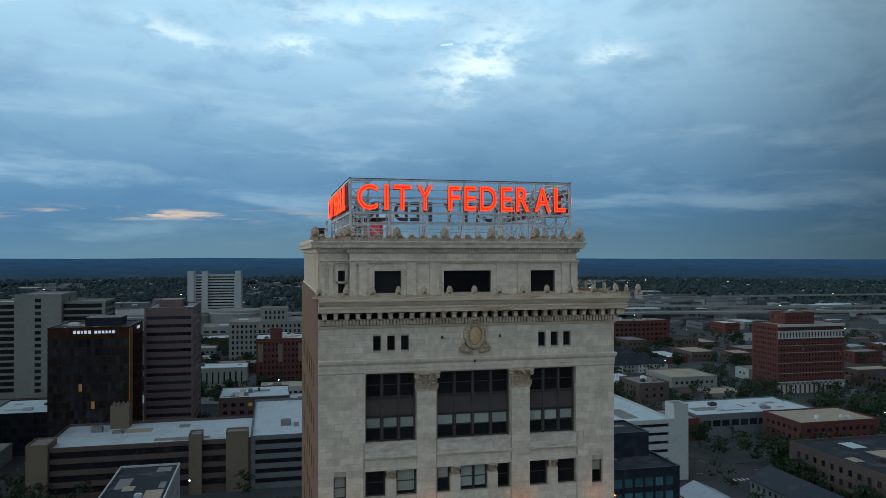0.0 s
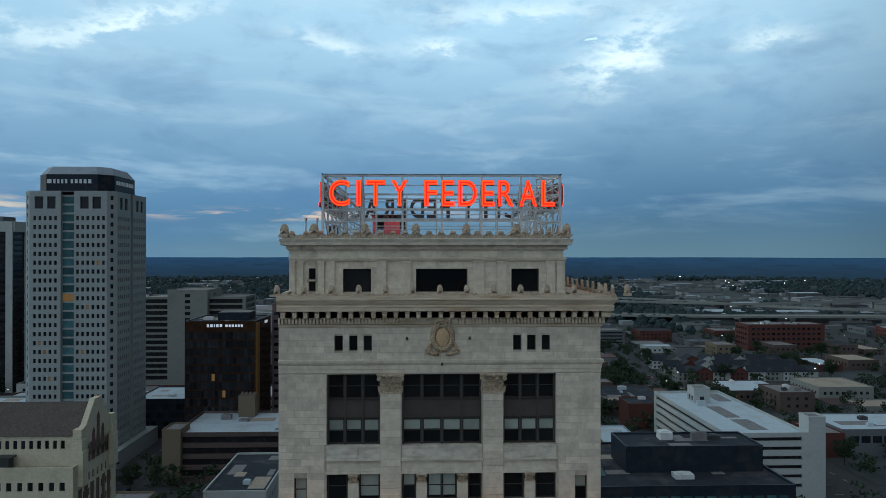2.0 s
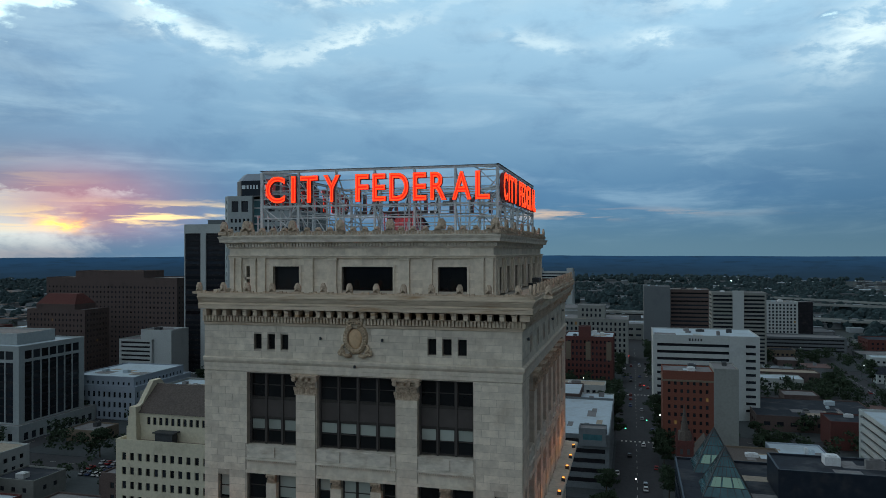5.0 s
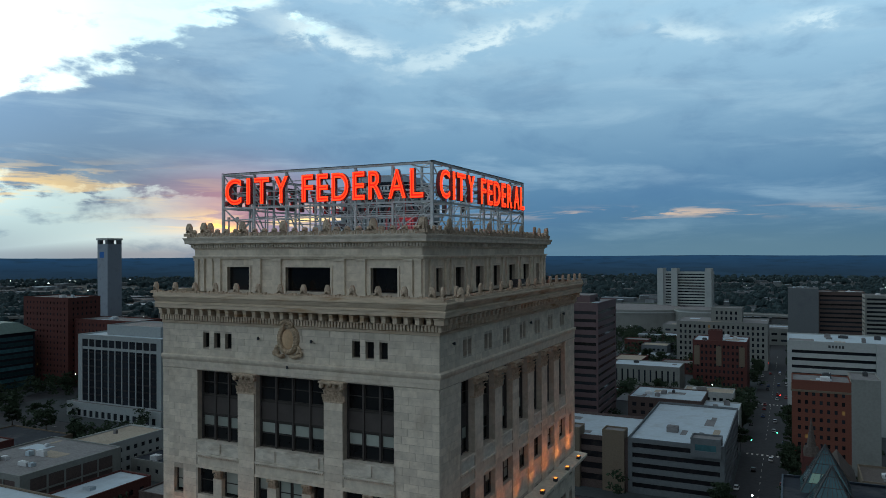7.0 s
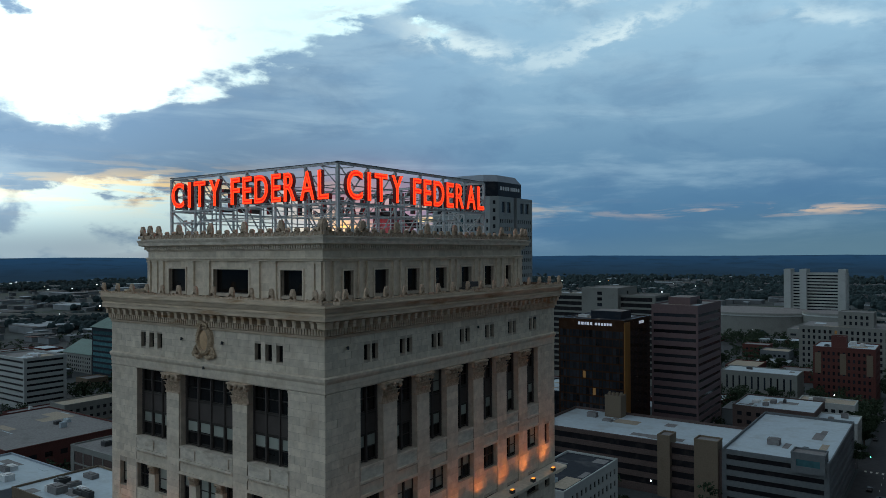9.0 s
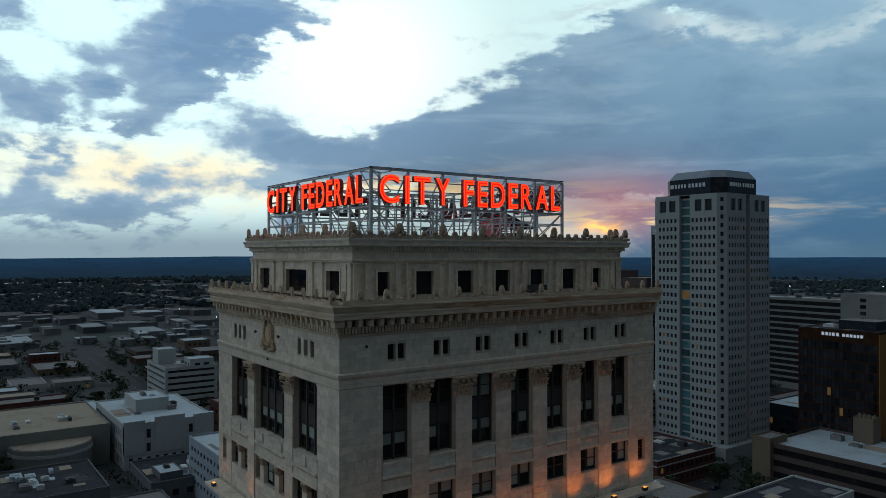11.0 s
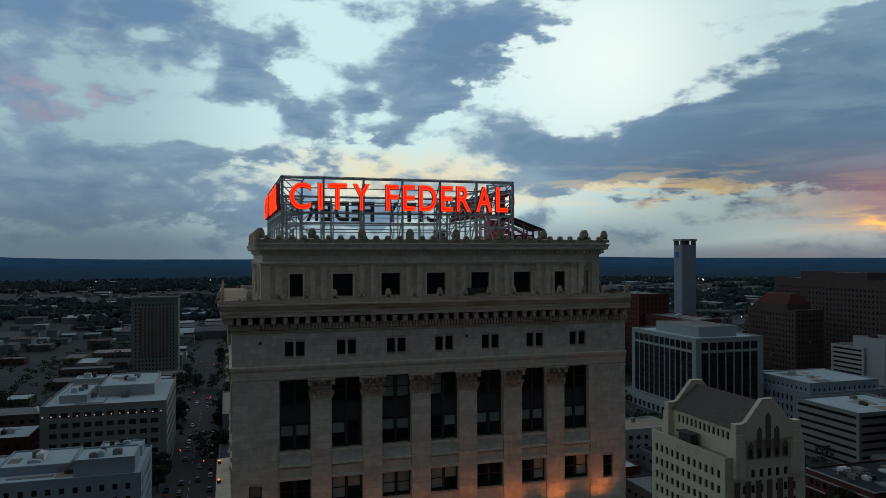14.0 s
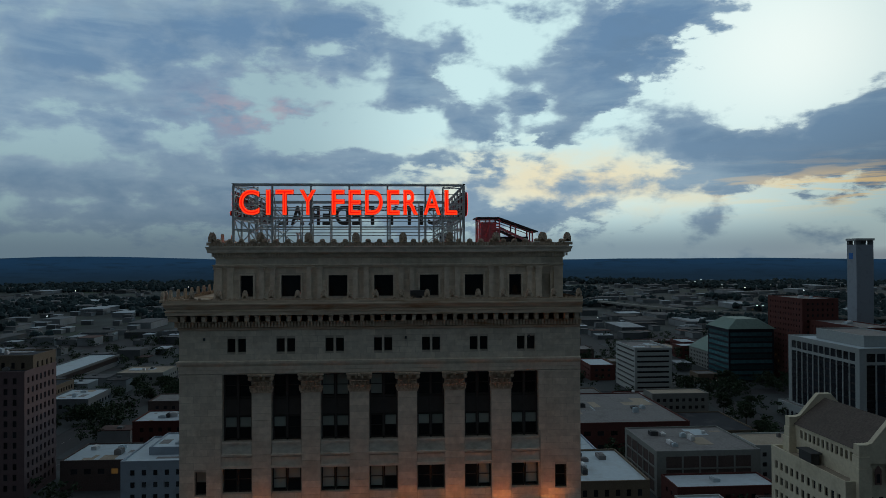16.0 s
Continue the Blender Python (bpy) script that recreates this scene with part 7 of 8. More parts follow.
PLANS.append((X0 - 12, X1 + 8, Y0 - 14, Y1 + 10))
for q in XS:
    PLANS.append((q - 9, q + 9, -400, 780))
for q in YS:
    PLANS.append((-720, 660, q - 9, q + 9))
rnd = random.Random(77)
made = 0
for tries in range(12000):
    w, d = rnd.uniform(14, 42), rnd.uniform(14, 38)
    x, y = rnd.uniform(-660, 560), rnd.uniform(-120, 760)
    if x > 40 and y < 120 or not clear_of(x, x + w, y, y + d, 4.0):
        continue
    if rnd.random() < 0.12:
        PLANS.append((x, x + w, y, y + d))        # left open for cars
        continue
    h = GZ + rnd.choice((5, 6, 7, 8, 9, 11, 13)) * (0.8 if math.hypot(x, y - 60) > 400 else 1.0)
    wall = rnd.choice(("brick", "brown", "brown", "tan", "beige", "grey", "white", "brick"))
    roof = rnd.choice((M_ROOF, M_ROOF_WHITE, M_ROOF_TAN, M_ROOF_DARK, M_ROOF, M_ROOF_WHITE))
    tone = {"brick": "red brick", "brown": "brown brick", "tan": "tan brick", "beige": "beige concrete", "grey": "grey concrete", "white": "white painted"}[wall]
    top = {M_ROOF: "grey", M_ROOF_WHITE: "white", M_ROOF_TAN: "gravel", M_ROOF_DARK: "black"}[roof]
    building("low_building", f"low {tone} building with a flat {top} roof", x, x + w, y, y + d, h, wall, roof, (rnd.uniform(3.2, 5), 3.9, 1.8, 1.7, 1.1), units=rnd.randint(0, 3) if math.hypot(x, y - 60) < 420 else 0, lit=0.006, group="low buildings")
    made += 1
    if made > 290:
        break

# -- suburbs and woods that run to the horizon --
far_w, far_r, far_l = Soup(), Soup(), Soup()
for _ in range(3600):
    r, a = 700 + 1800 * rnd.random() ** 1.1, radians(rnd.uniform(-58, 125))
    x, y = -math.sin(a) * r, 60 + math.cos(a) * r
    if -720 < x < 660 and -400 < y < 780:
        continue
    big = rnd.random() < 0.2
    w, d, h = (rnd.uniform(25, 70), rnd.uniform(20, 40), rnd.uniform(5, 8)) if big else (rnd.uniform(8, 20), rnd.uniform(8, 16), rnd.uniform(3.5, 6))
    far_w.box(x, x + w, y, y + d, GZ - 0.5, GZ + h)
    (far_r if rnd.random() < 0.34 else far_l).box(x - 0.3, x + w + 0.3, y - 0.3, y + d + 0.3, GZ + h, GZ + h + 0.5)
far_b = Soup()
for cx_ in np.arange(-716, 650, 27.0):
    for cy_ in np.arange(-396, 770, 25.0):
        if math.hypot(cx_ - 40, cy_ - 60) < 330 or rnd.random() < 0.22:
            continue
        w, d, h = rnd.uniform(10, 24), rnd.uniform(9, 22), rnd.uniform(3.5, 8.5)
        x, y = cx_ + rnd.uniform(0, 5), cy_ + rnd.uniform(0, 4)
        if not clear_of(x, x + w, y, y + d, 1.0):
            continue
        far_w.box(x, x + w, y, y + d, GZ - 0.3, GZ + h)
        rnd.choice((far_r, far_l, far_l, far_b)).box(x - 0.2, x + w + 0.2, y - 0.2, y + d + 0.2, GZ + h, GZ + h + 0.4)
        if rnd.random() < 0.6:
            p, q = x + rnd.uniform(0.2, 0.6) * w, y + rnd.uniform(0.2, 0.6) * d
            far_w.box(p, p + rnd.uniform(1.5, 4), q, q + rnd.uniform(1.5, 3), GZ + h + 0.3, GZ + h + rnd.uniform(1.0, 2.2))
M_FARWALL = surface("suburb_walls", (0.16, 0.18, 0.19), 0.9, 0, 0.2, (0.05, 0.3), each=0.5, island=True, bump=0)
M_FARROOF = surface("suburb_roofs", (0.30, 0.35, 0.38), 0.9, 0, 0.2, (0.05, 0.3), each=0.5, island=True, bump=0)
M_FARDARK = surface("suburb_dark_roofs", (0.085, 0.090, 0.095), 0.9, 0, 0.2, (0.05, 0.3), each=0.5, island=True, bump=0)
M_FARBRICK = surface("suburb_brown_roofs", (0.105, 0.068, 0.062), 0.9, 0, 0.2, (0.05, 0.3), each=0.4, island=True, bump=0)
suburb = thing("far_suburb", "scattered low houses and sheds of the far suburbs", "suburb", kind="stuff")
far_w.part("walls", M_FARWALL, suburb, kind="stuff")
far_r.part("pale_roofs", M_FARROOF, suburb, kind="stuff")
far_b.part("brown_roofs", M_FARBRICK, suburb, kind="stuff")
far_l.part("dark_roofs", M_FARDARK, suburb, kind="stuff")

woods = Soup()


def tuft(s, x, y, z, r, n, rnd, k=1.0):
    """A ragged clump of leaf cards."""
    for _ in range(n):
        a, b = rnd.uniform(0, 6.283), rnd.uniform(-0.5, 1.2)
        px, py, pz = x + r * math.cos(a) * rnd.random(), y + r * math.sin(a) * rnd.random(), z + r * 0.8 * (0.25 + b * 0.45)
        u = Vector((rnd.gauss(0, 1), rnd.gauss(0, 1), rnd.gauss(0, 0.7))).normalized() * r * k * rnd.uniform(0.35, 0.65)
        v = u.cross(Vector((rnd.gauss(0, 1), rnd.gauss(0, 1), rnd.gauss(0, 1)))).normalized() * r * k * rnd.uniform(0.3, 0.55)
        p = Vector((px, py, pz))
        s.quad(p - u, p + v, p + u, p - v)


def far_crown(s, x, y, z, r, h, rnd):
    """A small uneven tree crown for the distance: three ragged rings and a tip."""
    n, i0 = 6, len(s.v)
    for q, k in ((0.0, 0.72), (0.42, 1.0), (0.80, 0.66)):
        for i in range(n):
            a = 1.0472 * i + rnd.random() * 0.6
            rr = r * k * rnd.uniform(0.72, 1.22)
            s.v.append((x + rr * math.cos(a), y + rr * math.sin(a), z + h * (q + rnd.uniform(-0.07, 0.07))))
    s.v.append((x + rnd.uniform(-0.3, 0.3) * r, y + rnd.uniform(-0.3, 0.3) * r, z + h))
    for k in (0, n):
        for i in range(n):
            j = (i + 1) % n
            s.f.append((i0 + k + i, i0 + k + j, i0 + k + n + j, i0 + k + n + i))
    for i in range(n):
        s.f.append((i0 + 2 * n + i, i0 + 2 * n + (i + 1) % n, i0 + 3 * n))


for _ in range(26000):
    r, a = 640 + 1900 * rnd.random() ** 0.9, radians(rnd.uniform(-60, 126))
    x, y = -math.sin(a) * r, 60 + math.cos(a) * r
    if -720 < x < 660 and -400 < y < 780:
        continue
    if noise.noise(Vector((x * 0.0022, y * 0.0022, 5))) + 0.5 * noise.noise(Vector((x * 0.009, y * 0.009, 2))) < (0.06 if r < 1300 else -0.16):
        continue
    k = rnd.uniform(0.7, 1.25) * (1 + r / 5000)
    far_crown(woods, x, y, GZ + 0.8, 4.6 * k, 8.0 * k, rnd)
ob = woods.part("far_woods", M_WOODS, None, "dark woods tinted with blue haze between the far suburbs", "stuff")
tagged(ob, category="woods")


def tree_mesh(seed, high, spread):
    r = random.Random(seed)
    t = thing("street_tree", "leafy dark green street tree", "tree", "street trees")
    bm = bmesh.new()
    tube(bm, 0, 0, 0, high * 0.45, 0.28, 0.16, 8)
    for k in range(5):
        a = 6.283 * k / 5 + r.random()
        beam(bm, (0, 0, high * 0.3), (math.cos(a) * spread * 0.55, math.sin(a) * spread * 0.55, high * 0.62), 0.12)
    part("trunk", bm, M_BARK, t)
    s = Soup()
    for k in range(26):
        a, q, z = r.uniform(0, 6.283), r.random() ** 0.6, r.uniform(0.36, 0.98)
        rad = spread * q * (1.15 - abs(z - 0.62) * 1.3)
        tuft(s, rad * math.cos(a), rad * math.sin(a), high * z - 0.6, spread * 0.42, 100, r, 0.34)
    s.part("crown", M_LEAF, t)
    return t


TREES = [tree_mesh(k, h, w) for k, (h, w) in enumerate(((9, 4.0), (11, 4.8), (7.5, 3.4), (12, 5.2)))]
spots = []
for x in XS[1:9]:
    for y in np.arange(100, 700, 11):
        for s in (-10.8, 10.8):
            if rnd.random() < 0.55 and min(abs(y - q) for q in YS) > 13:
                spots.append((x + s, y + rnd.uniform(-2, 2)))
for y in YS[2:9]:
    for x in np.arange(-560, 520, 12):
        for s in (-10.8, 10.8):
            if rnd.random() < 0.40 and min(abs(x - q) for q in XS) > 13:
                spots.append((x + rnd.uniform(-2, 2), y + s))
# parks
for cx, cy, r, n in ((-8, 455, 38, 34), (-95, 268, 16, 16), (-40, 560, 45, 40), (170, 290, 20, 12), (200, 420, 40, 26), (270, 350, 16, 10), (-330, 300, 40, 22), (-225, 245, 14, 8), (100, 345, 14, 8), (330, 480, 60, 30), (150, 520, 40, 24), (-340, 60, 16, 6)):
    for _ in range(n):
        spots.append((cx + rnd.gauss(0, r * 0.6), cy + rnd.gauss(0, r * 0.6)))
rnd.shuffle(spots)
spots = [(-60 - 11.5 * k, 40 + s) for k in range(24) for s in (-10.8, 10.8) if rnd.random() < 0.6] + [(35 + s, 100 + 11 * k) for k in range(30) for s in (-10.8, 10.8) if rnd.random() < 0.7] + spots
HARD = [p for p in PLANS if p[3] - p[2] < 200 and p[1] - p[0] < 300]
used, count, rest = set(), 0, []
for x, y in spots:
    if any(a - 1.0 < x < b + 1.0 and c - 1.0 < y < d + 1.0 for a, b, c, d in HARD) or min(abs(x - q) for q in XS) < 8 or min(abs(y - q) for q in YS) < 8:
        continue
    if math.hypot(x - 15, y - 60) < 60:
        continue
    k = rnd.randrange(4)
    m = Matrix.LocRotScale((x, y, GZ), Euler((0, 0, rnd.uniform(0, 6.28))), None)
    count += 1
    if count > 288:
        rest.append((x, y))
        if count > 700:
            break
        continue
    if k in used:
        copy_thing(TREES[k], m)
    else:
        TREES[k].matrix_basis = m
        used.add(k)

# bushes and trees too far to count, over yards and lots
scrub = Soup()
for x, y in rest:
    for k in range(4):
        tuft(scrub, x + rnd.gauss(0, 1.4), y + rnd.gauss(0, 1.4), GZ + 2.5 + 1.7 * k, rnd.uniform(2.6, 3.6), 44, rnd, 0.36)
for cx, cy, wide, n in ((-364, 264, 14, 22), (-379, 325, 10, 12), (-529, 291, 18, 16), (-232, 246, 8, 10), (-105, 760, 26, 50), (-50, 670, 16, 36), (-45, 445, 12, 22), (127, 376, 9, 14), (134, 490, 16, 26), (150, 640, 18, 24), (16, 455, 8, 14), (205, 262, 9, 16), (310, 335, 12, 24), (275, 388, 14, 20), (-45, 735, 20, 30), (-318, -88, 9, 16), (-372, -78, 12, 18), (-420, 34, 6, 8), (-321, 29, 4, 8), (-256, 50, 4, 8)):
    for _ in range(n):
        x, y = cx + rnd.gauss(0, wide), cy + rnd.gauss(0, wide)
        if any(a - 2 < x < b + 2 and c - 2 < y < d + 2 for a, b, c, d in HARD):
            continue
        for k in range(4):
            tuft(scrub, x + rnd.gauss(0, 1.4), y + rnd.gauss(0, 1.4), GZ + 2.4 + 1.8 * k, rnd.uniform(2.8, 3.8), 44, rnd, 0.36)
for _ in range(5600):
    x, y = rnd.uniform(-700, 640), rnd.uniform(-390, 770)
    if any(a - 2.5 < x < b + 2.5 and c - 2.5 < y < d + 2.5 for a, b, c, d in HARD) or min(abs(x - q) for q in XS) < 9.5 or min(abs(y - q) for q in YS) < 9.5 or math.hypot(x - 15, y - 60) < 70:
        continue
    for k in range(3):
        tuft(scrub, x + rnd.gauss(0, 1.6), y + rnd.gauss(0, 1.6), GZ + 1.2 + 2.0 * k, rnd.uniform(2.2, 3.4), 30, rnd, 0.38)
tagged(scrub.part("yard_trees", M_LEAF, None, "dark leafy trees and bushes between the buildings", "stuff"), category="trees")

# -- cars, street lamps, signals --
PAINTS = [surface("car_paint_" + n, c, 0.3, 0.2, 0.05, bump=0) for n, c in (("white", (0.6, 0.6, 0.6)), ("silver", (0.35, 0.36, 0.37)), ("black", (0.02, 0.02, 0.022)), ("red", (0.25, 0.02, 0.02)), ("blue", (0.03, 0.06, 0.16)))]
COLOURS = ("white", "silver", "black", "red", "blue")
M_TYRE = surface("tyre", (0.02, 0.02, 0.02), 0.9, bump=0)


def car_thing(k):
    c = thing("car", f"{COLOURS[k]} car on the asphalt", "car", "cars")
    bm = bmesh.new()
    box(bm, -0.9, 0.9, -2.2, 2.2, 0.35, 0.85)
    bmesh.ops.bevel(bm, geom=bm.edges[:], offset=0.12, segments=1, affect="EDGES")
    part("body", bm, PAINTS[k], c)
    bm = bmesh.new()
    lo = [bm.verts.new(p) for p in ((-0.82, -1.5, 0.85), (0.82, -1.5, 0.85), (0.82, 1.1, 0.85), (-0.82, 1.1, 0.85))]
    hi = [bm.verts.new(p) for p in ((-0.66, -1.1, 1.42), (0.66, -1.1, 1.42), (0.66, 0.5, 1.42), (-0.66, 0.5, 1.42))]
    for i in range(4):
        bm.faces.new((lo[i], lo[(i + 1) % 4], hi[(i + 1) % 4], hi[i]))
    part("cabin_glass", bm, M_GLASS, c)
    bm = bmesh.new()
    box(bm, -0.67, 0.67, -1.12, 0.52, 1.40, 1.46)
    part("cabin_roof", bm, PAINTS[k], c)
    for sx in (-0.78, 0.78):
        for y in (-1.35, 1.35):
            bm = bmesh.new()
            bmesh.ops.create_cone(bm, cap_ends=True, segments=10, radius1=0.33, radius2=0.33, depth=0.2, matrix=pose(sx, y, 0.33, 0, 90, 0))
            part("wheel", bm, M_TYRE, c)
    return c


CARS = [car_thing(k) for k in range(5)]
cars = []
for _ in range(75):
    x = rnd.choice((35, 35, 35, -102, -237, 178))
    cars.append((x + rnd.choice((-7.6, 7.6, -3, 3)), rnd.uniform(150, 620), 0))
for _ in range(45):
    cars.append((rnd.uniform(-420, -120), 40 + rnd.choice((-7.6, 7.6, -3, 3)), 90))
for cx, cy, nx, ny in ((-150, 205, 8, 3), (215, 275, 9, 3), (-180, 250, 6, 3), (60, 385, 8, 2)):
    for i in range(nx):
        for j in range(ny):
            if rnd.random() < 0.6:
                cars.append((cx + i * 2.9, cy + j * 7.5, 0))
first = [True] * 5
for x, y, r in cars:
    if any(a - 2 < x < b + 2 and c - 2 < y < d + 2 for a, b, c, d in HARD):
        continue
    on_road = min(abs(x - q) for q in XS) < 8.8 or min(abs(y - q) for q in YS) < 8.8
    k = rnd.randrange(5)
    m = pose(x, y, GZ - 0.14 if on_road else GZ, 0, 0, r + (180 if rnd.random() < 0.5 else 0))
    if first[k]:
        CARS[k].matrix_basis = m
        first[k] = False
    else:
        copy_thing(CARS[k], m)


def pole_thing(name, label, head, mat, high, arm):
    p = thing(name, label, "street lamp" if name == "street_lamp" else "traffic light", name + "s")
    bm = bmesh.new()
    tube(bm, 0, 0, 0, high, 0.10, 0.06, 8)
    beam(bm, (0, 0, high), (arm, 0, high + 0.2), 0.09)
    part("pole", bm, M_STEEL_DARK, p)
    bm = bmesh.new()
    bmesh.ops.create_icosphere(bm, subdivisions=1, radius=head, matrix=pose(arm, 0, high))
    part("lamp_head", bm, mat, p)
    return p


LAMP = pole_thing("street_lamp", "tall steel street lamp, lit", 0.34, M_WHITE_LAMP, 8.5, 1.8)
RED = pole_thing("traffic_light", "traffic light showing red", 0.30, M_RED_LAMP, 5.6, 4.5)
GREEN = pole_thing("traffic_light", "traffic light showing green", 0.30, M_GREEN_LAMP, 5.6, 4.5)
LAMP.matrix_basis = pose(44.4, 366 + 9.4, GZ)
RED.matrix_basis = pose(-102 + 9.4, 49.4, GZ, 0, 0, -90)
GREEN.matrix_basis = pose(35 - 9.4, 366 - 9.4, GZ)
for _ in range(46):
    if rnd.random() < 0.5:
        x, y, r = rnd.choice(XS[2:8]), rnd.uniform(150, 690), 0
        x += 9.4 * rnd.choice((-1, 1))
    else:
        x, y, r = rnd.uniform(-620, 500), rnd.choice(YS[3:9]), 90
        y += 9.4 * rnd.choice((-1, 1))
    if math.hypot(x - 15, y - 70) > 70 and not any(a - 1 < x < b + 1 and c - 1 < y < d + 1 for a, b, c, d in HARD):
        copy_thing(LAMP, pose(x, y, GZ, 0, 0, r + rnd.choice((0, 180))))
for x in XS[1:5]:
    for s in (-1, 1):
        copy_thing(RED, pose(x + 9.4 * s, 40 + 9.4 * s, GZ, 0, 0, -90 * s))
copy_thing(RED, pose(35 + 9.4, 480 - 9.4, GZ, 0, 0, 180))
copy_thing(RED, pose(35 - 9.4, 590 + 9.4, GZ))
copy_thing(GREEN, pose(35 + 9.4, 366 + 9.4, GZ, 0, 0, 180))

# lights of the far suburbs
pts, ptr = Soup(), Soup()
for _ in range(110):
    r, a = 700 + 1700 * rnd.random(), radians(rnd.uniform(-52, 120))
    x, y = -math.sin(a) * r, 60 + math.cos(a) * r
    q = 0.00033 * r * rnd.uniform(0.5, 1.3)
    (ptr if rnd.random() < 0.2 else pts).box(x - q, x + q, y - q, y + q, GZ + 12 - q, GZ + 12 + q, True)
far_lamps = thing("far_lights", "pinpoint lamps of the far suburbs", "lights", kind="stuff")
pts.part("white_lights", M_WHITE_LAMP, far_lamps, kind="stuff")
ptr.part("warm_lights", M_LAMP, far_lamps, kind="stuff")

# -- raised motorway and its ramps --
def viaduct(pts_, width, z, label):
    ob = thing("motorway_viaduct", label, "viaduct")
    s, piers = Soup(), Soup()
    dense = []
    n = len(pts_)
    for i in range(n - 1):
        p0, p1, p2, p3 = (Vector(pts_[max(0, i - 1)]), Vector(pts_[i]), Vector(pts_[i + 1]), Vector(pts_[min(n - 1, i + 2)]))
        for k in range(14):
            t = k / 14
            dense.append(0.5 * ((2 * p1) + (p2 - p0) * t + (2 * p0 - 5 * p1 + 4 * p2 - p3) * t * t + (3 * p1 - p0 - 3 * p2 + p3) * t ** 3))
    dense.append(Vector(pts_[-1]))
    rows = []
    for i, p in enumerate(dense):
        d = (dense[min(i + 1, len(dense) - 1)] - dense[max(i - 1, 0)]).normalized()
        nn = Vector((d.y, -d.x))
        rows.append([(p + nn * o, zz) for o, zz in ((-width / 2, z + 1.0), (-width / 2, z - 1.6), (width / 2, z - 1.6), (width / 2, z + 1.0), (width / 2 - 0.5, z + 1.0), (width / 2 - 0.5, z), (-width / 2 + 0.5, z), (-width / 2 + 0.5, z + 1.0))])
        if i % 5 == 2:
            piers.box(p.x - 1, p.x + 1, p.y - 1, p.y + 1, GZ - 0.3, z - 1.6)
    for a, b in zip(rows, rows[1:]):
        for k in range(8):
            j = (k + 1) % 8
            s.quad(*[(v.x, v.y, zz) for v, zz in (a[k], b[k], b[j], a[j])])
    s.part("deck", WALLS["beige"], ob)
    piers.part("piers", WALLS["grey"], ob, kind="stuff")


viaduct([(-100, 1010), (130, 960), (330, 900), (560, 880), (900, 820), (1300, 700)], 24, 12, "long grey concrete motorway viaduct on piers")
viaduct([(120, 1180), (330, 1120), (480, 1060), (640, 1090), (900, 1150), (1300, 1130)], 12, 15, "curving concrete motorway ramp on piers")
viaduct([(260, 1330), (420, 1180), (560, 1000), (760, 930), (1050, 900)], 11, 13, "curving concrete motorway ramp on piers")
viaduct([(-1500, 350), (-1150, 420), (-900, 520), (-760, 720)], 18, 11, "grey concrete motorway viaduct on piers")

# ---- cladding blocks of the tower ----
bm = bmesh.new()
box(bm, 0, 1, -1, 0, 0, 1)
UNIT = mesh_of(bm, "stone", M_BLOCK)
rnd = random.Random(21)
front_solid = front_holes + front_small + front_low + [(fu(10.5), fu(12.1), 60, 81.2), (fu(17.9), fu(19.48), 60, 81.2), (fu(6.5), fu(23.5), 60, 76.0)]
for u0, u1, z0, z1 in ashlar(0, W, 70.0, 81.0, front_solid, 1.2, 0.5, 1) + ashlar(0, W, 82.2, 84.5, front_solid, 1.15, 0.46, 2):
    proud = 0.018 + rnd.uniform(0, 0.008)
    p = FRONT.stand(u0 + 0.010, 0, z0 + 0.010) @ Matrix.Diagonal((u1 - u0 - 0.020, proud, z1 - z0 - 0.020, 1))
    share("stone", UNIT, tower, p)
bm = bmesh.new()
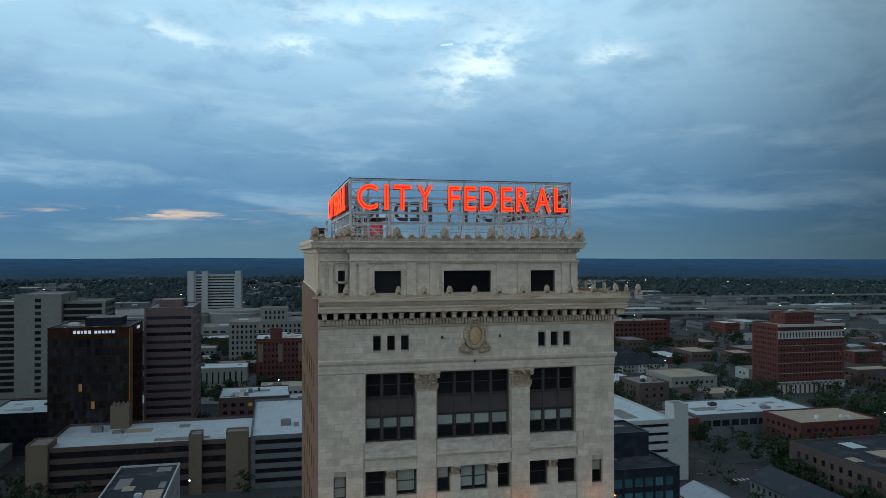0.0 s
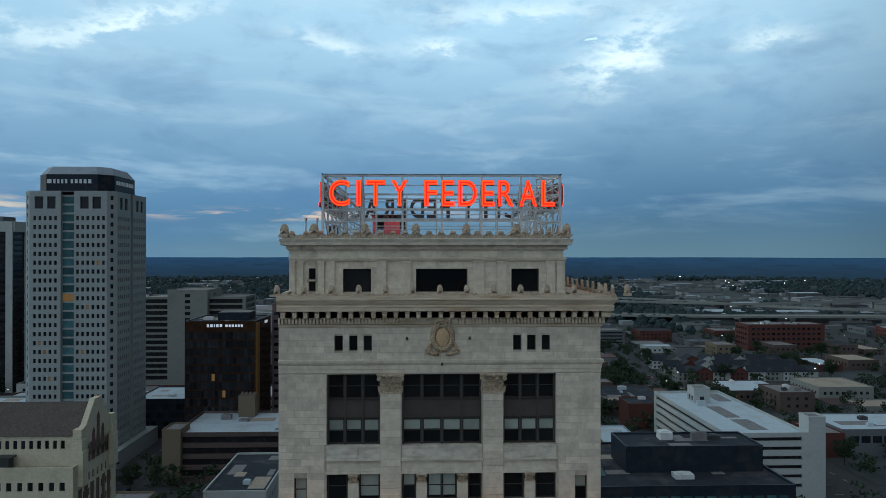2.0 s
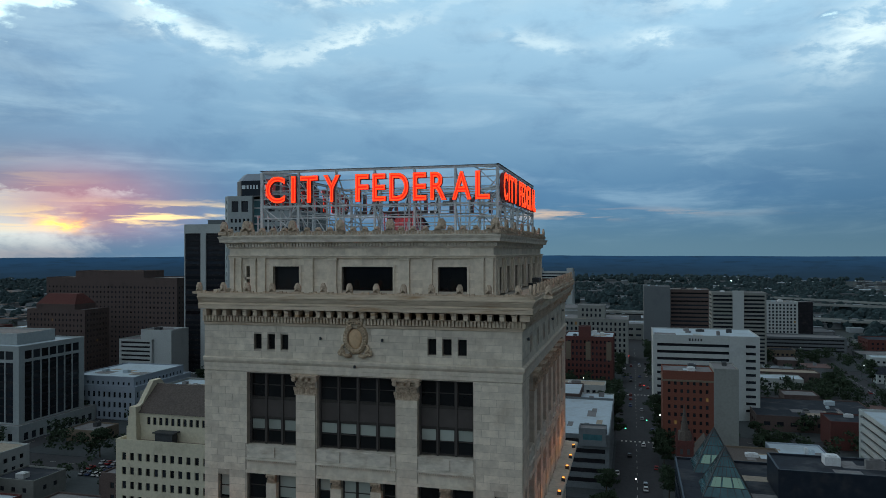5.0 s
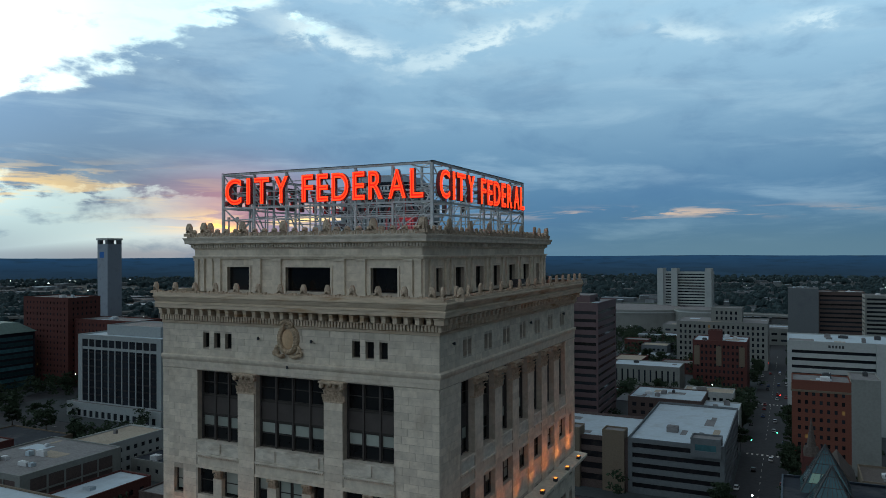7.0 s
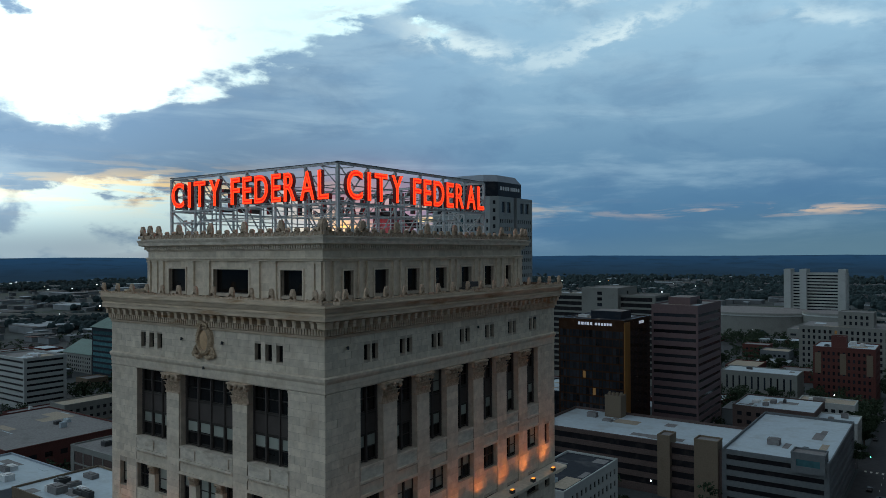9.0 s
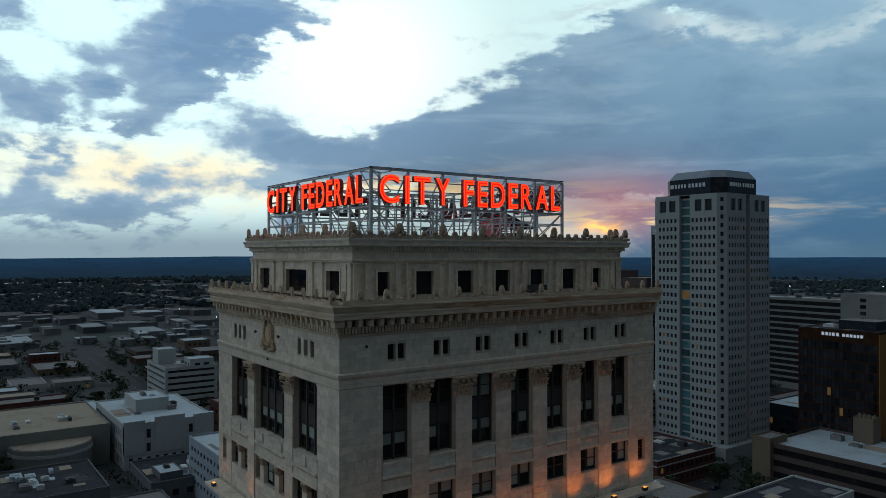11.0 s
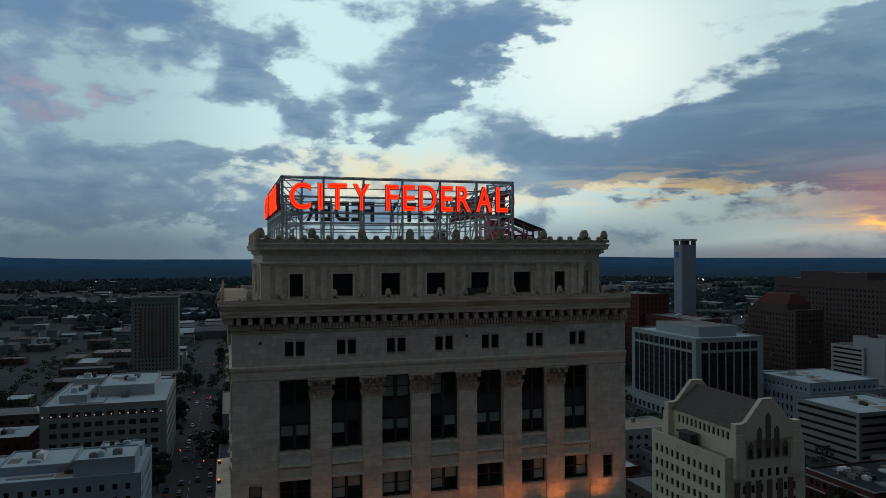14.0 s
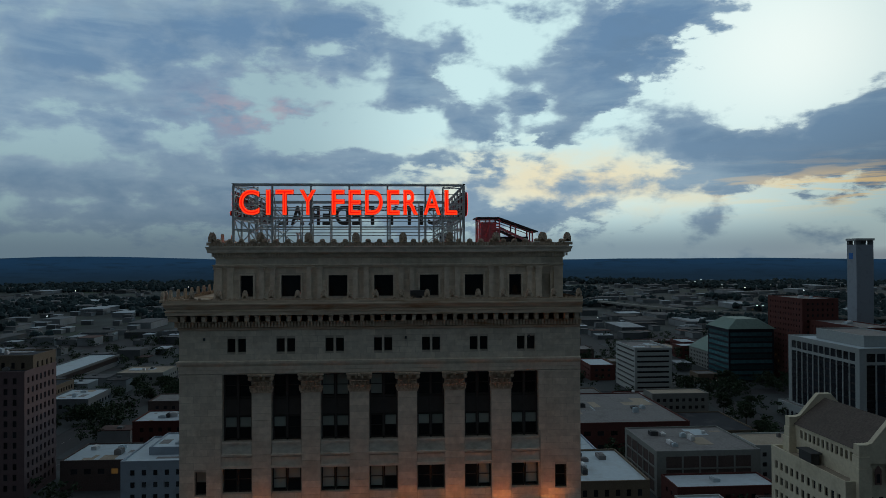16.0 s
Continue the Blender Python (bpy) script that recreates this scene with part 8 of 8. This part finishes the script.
side_solid = side_holes + side_small + side_low + [(su(57.0), su(81.8), 60, 76.0)] + [(su(p[1]), su(q[0]), 60, 81.2) for p, q in zip(SIDE_BAYS, SIDE_BAYS[1:])]
for u0, u1, z0, z1 in ashlar(0, D, 69.8, 81.0, side_solid, 1.2, 0.5, 3) + ashlar(0, D, 82.2, 84.5, side_solid, 1.15, 0.46, 4):
    SIDE.box(bm, u0 + 0.010, u1 - 0.010, -0.02, 0.018 + rnd.uniform(0, 0.008), z0 + 0.010, z1 - 0.010)
low_f, low_s = front_holes + front_low, side_holes + side_low
for face, length, holes in ((FRONT, W, low_f), (SIDE, D, low_s)):
    for u0, u1, z0, z1 in ashlar(0, length, 73.9 - 8, 69.0, holes, 1.5, 0.6, 5) + ashlar(0, length, 2, 65.9, holes, 3.0, 1.2, 5):
        face.box(bm, u0 + 0.010, u1 - 0.010, -0.02, 0.02, z0 + 0.010, z1 - 0.010)
for (a, b) in FRONT_BAYS + []:
    for u0, u1, z0, z1 in ashlar(fu(a), fu(b), 70.0, 73.88, front_low, 1.2, 0.5, 6):
        FRONT.box(bm, u0 + 0.010, u1 - 0.010, -0.02, 0.018, z0 + 0.010, z1 - 0.010)
for (a, b) in SIDE_BAYS:
    for u0, u1, z0, z1 in ashlar(su(a), su(b), 70.0, 73.88, side_low, 1.2, 0.5, 6):
        SIDE.box(bm, u0 + 0.010, u1 - 0.010, -0.02, 0.018, z0 + 0.010, z1 - 0.010)
for face, length, holes, pils in ((AF, 18.6, af_holes, pil_f), (AS, 26.3, as_holes, pil_s), (NF, 2.3, nf_holes, []), (NS, 2.0, ns_holes, [])):
    solid = [(a - 0.14, b + 0.14, c - 0.2, e + 0.14) for a, b, c, e in holes] + [(a, b, AZ0, 89.34) for a, b in pils]
    for u0, u1, z0, z1 in ashlar(0, length, AZ0, 89.34, solid, 1.0, 0.52, 8) + ashlar(0, length, 89.5, 90.1, [], 1.6, 0.6, 9):
        face.box(bm, u0 + 0.005, u1 - 0.005, -0.02, 0.016 + rnd.uniform(0, 0.006), z0 + 0.005, z1 - 0.005)
tagged(part("cladding", bm, M_CLAD, tower), kind="stuff")
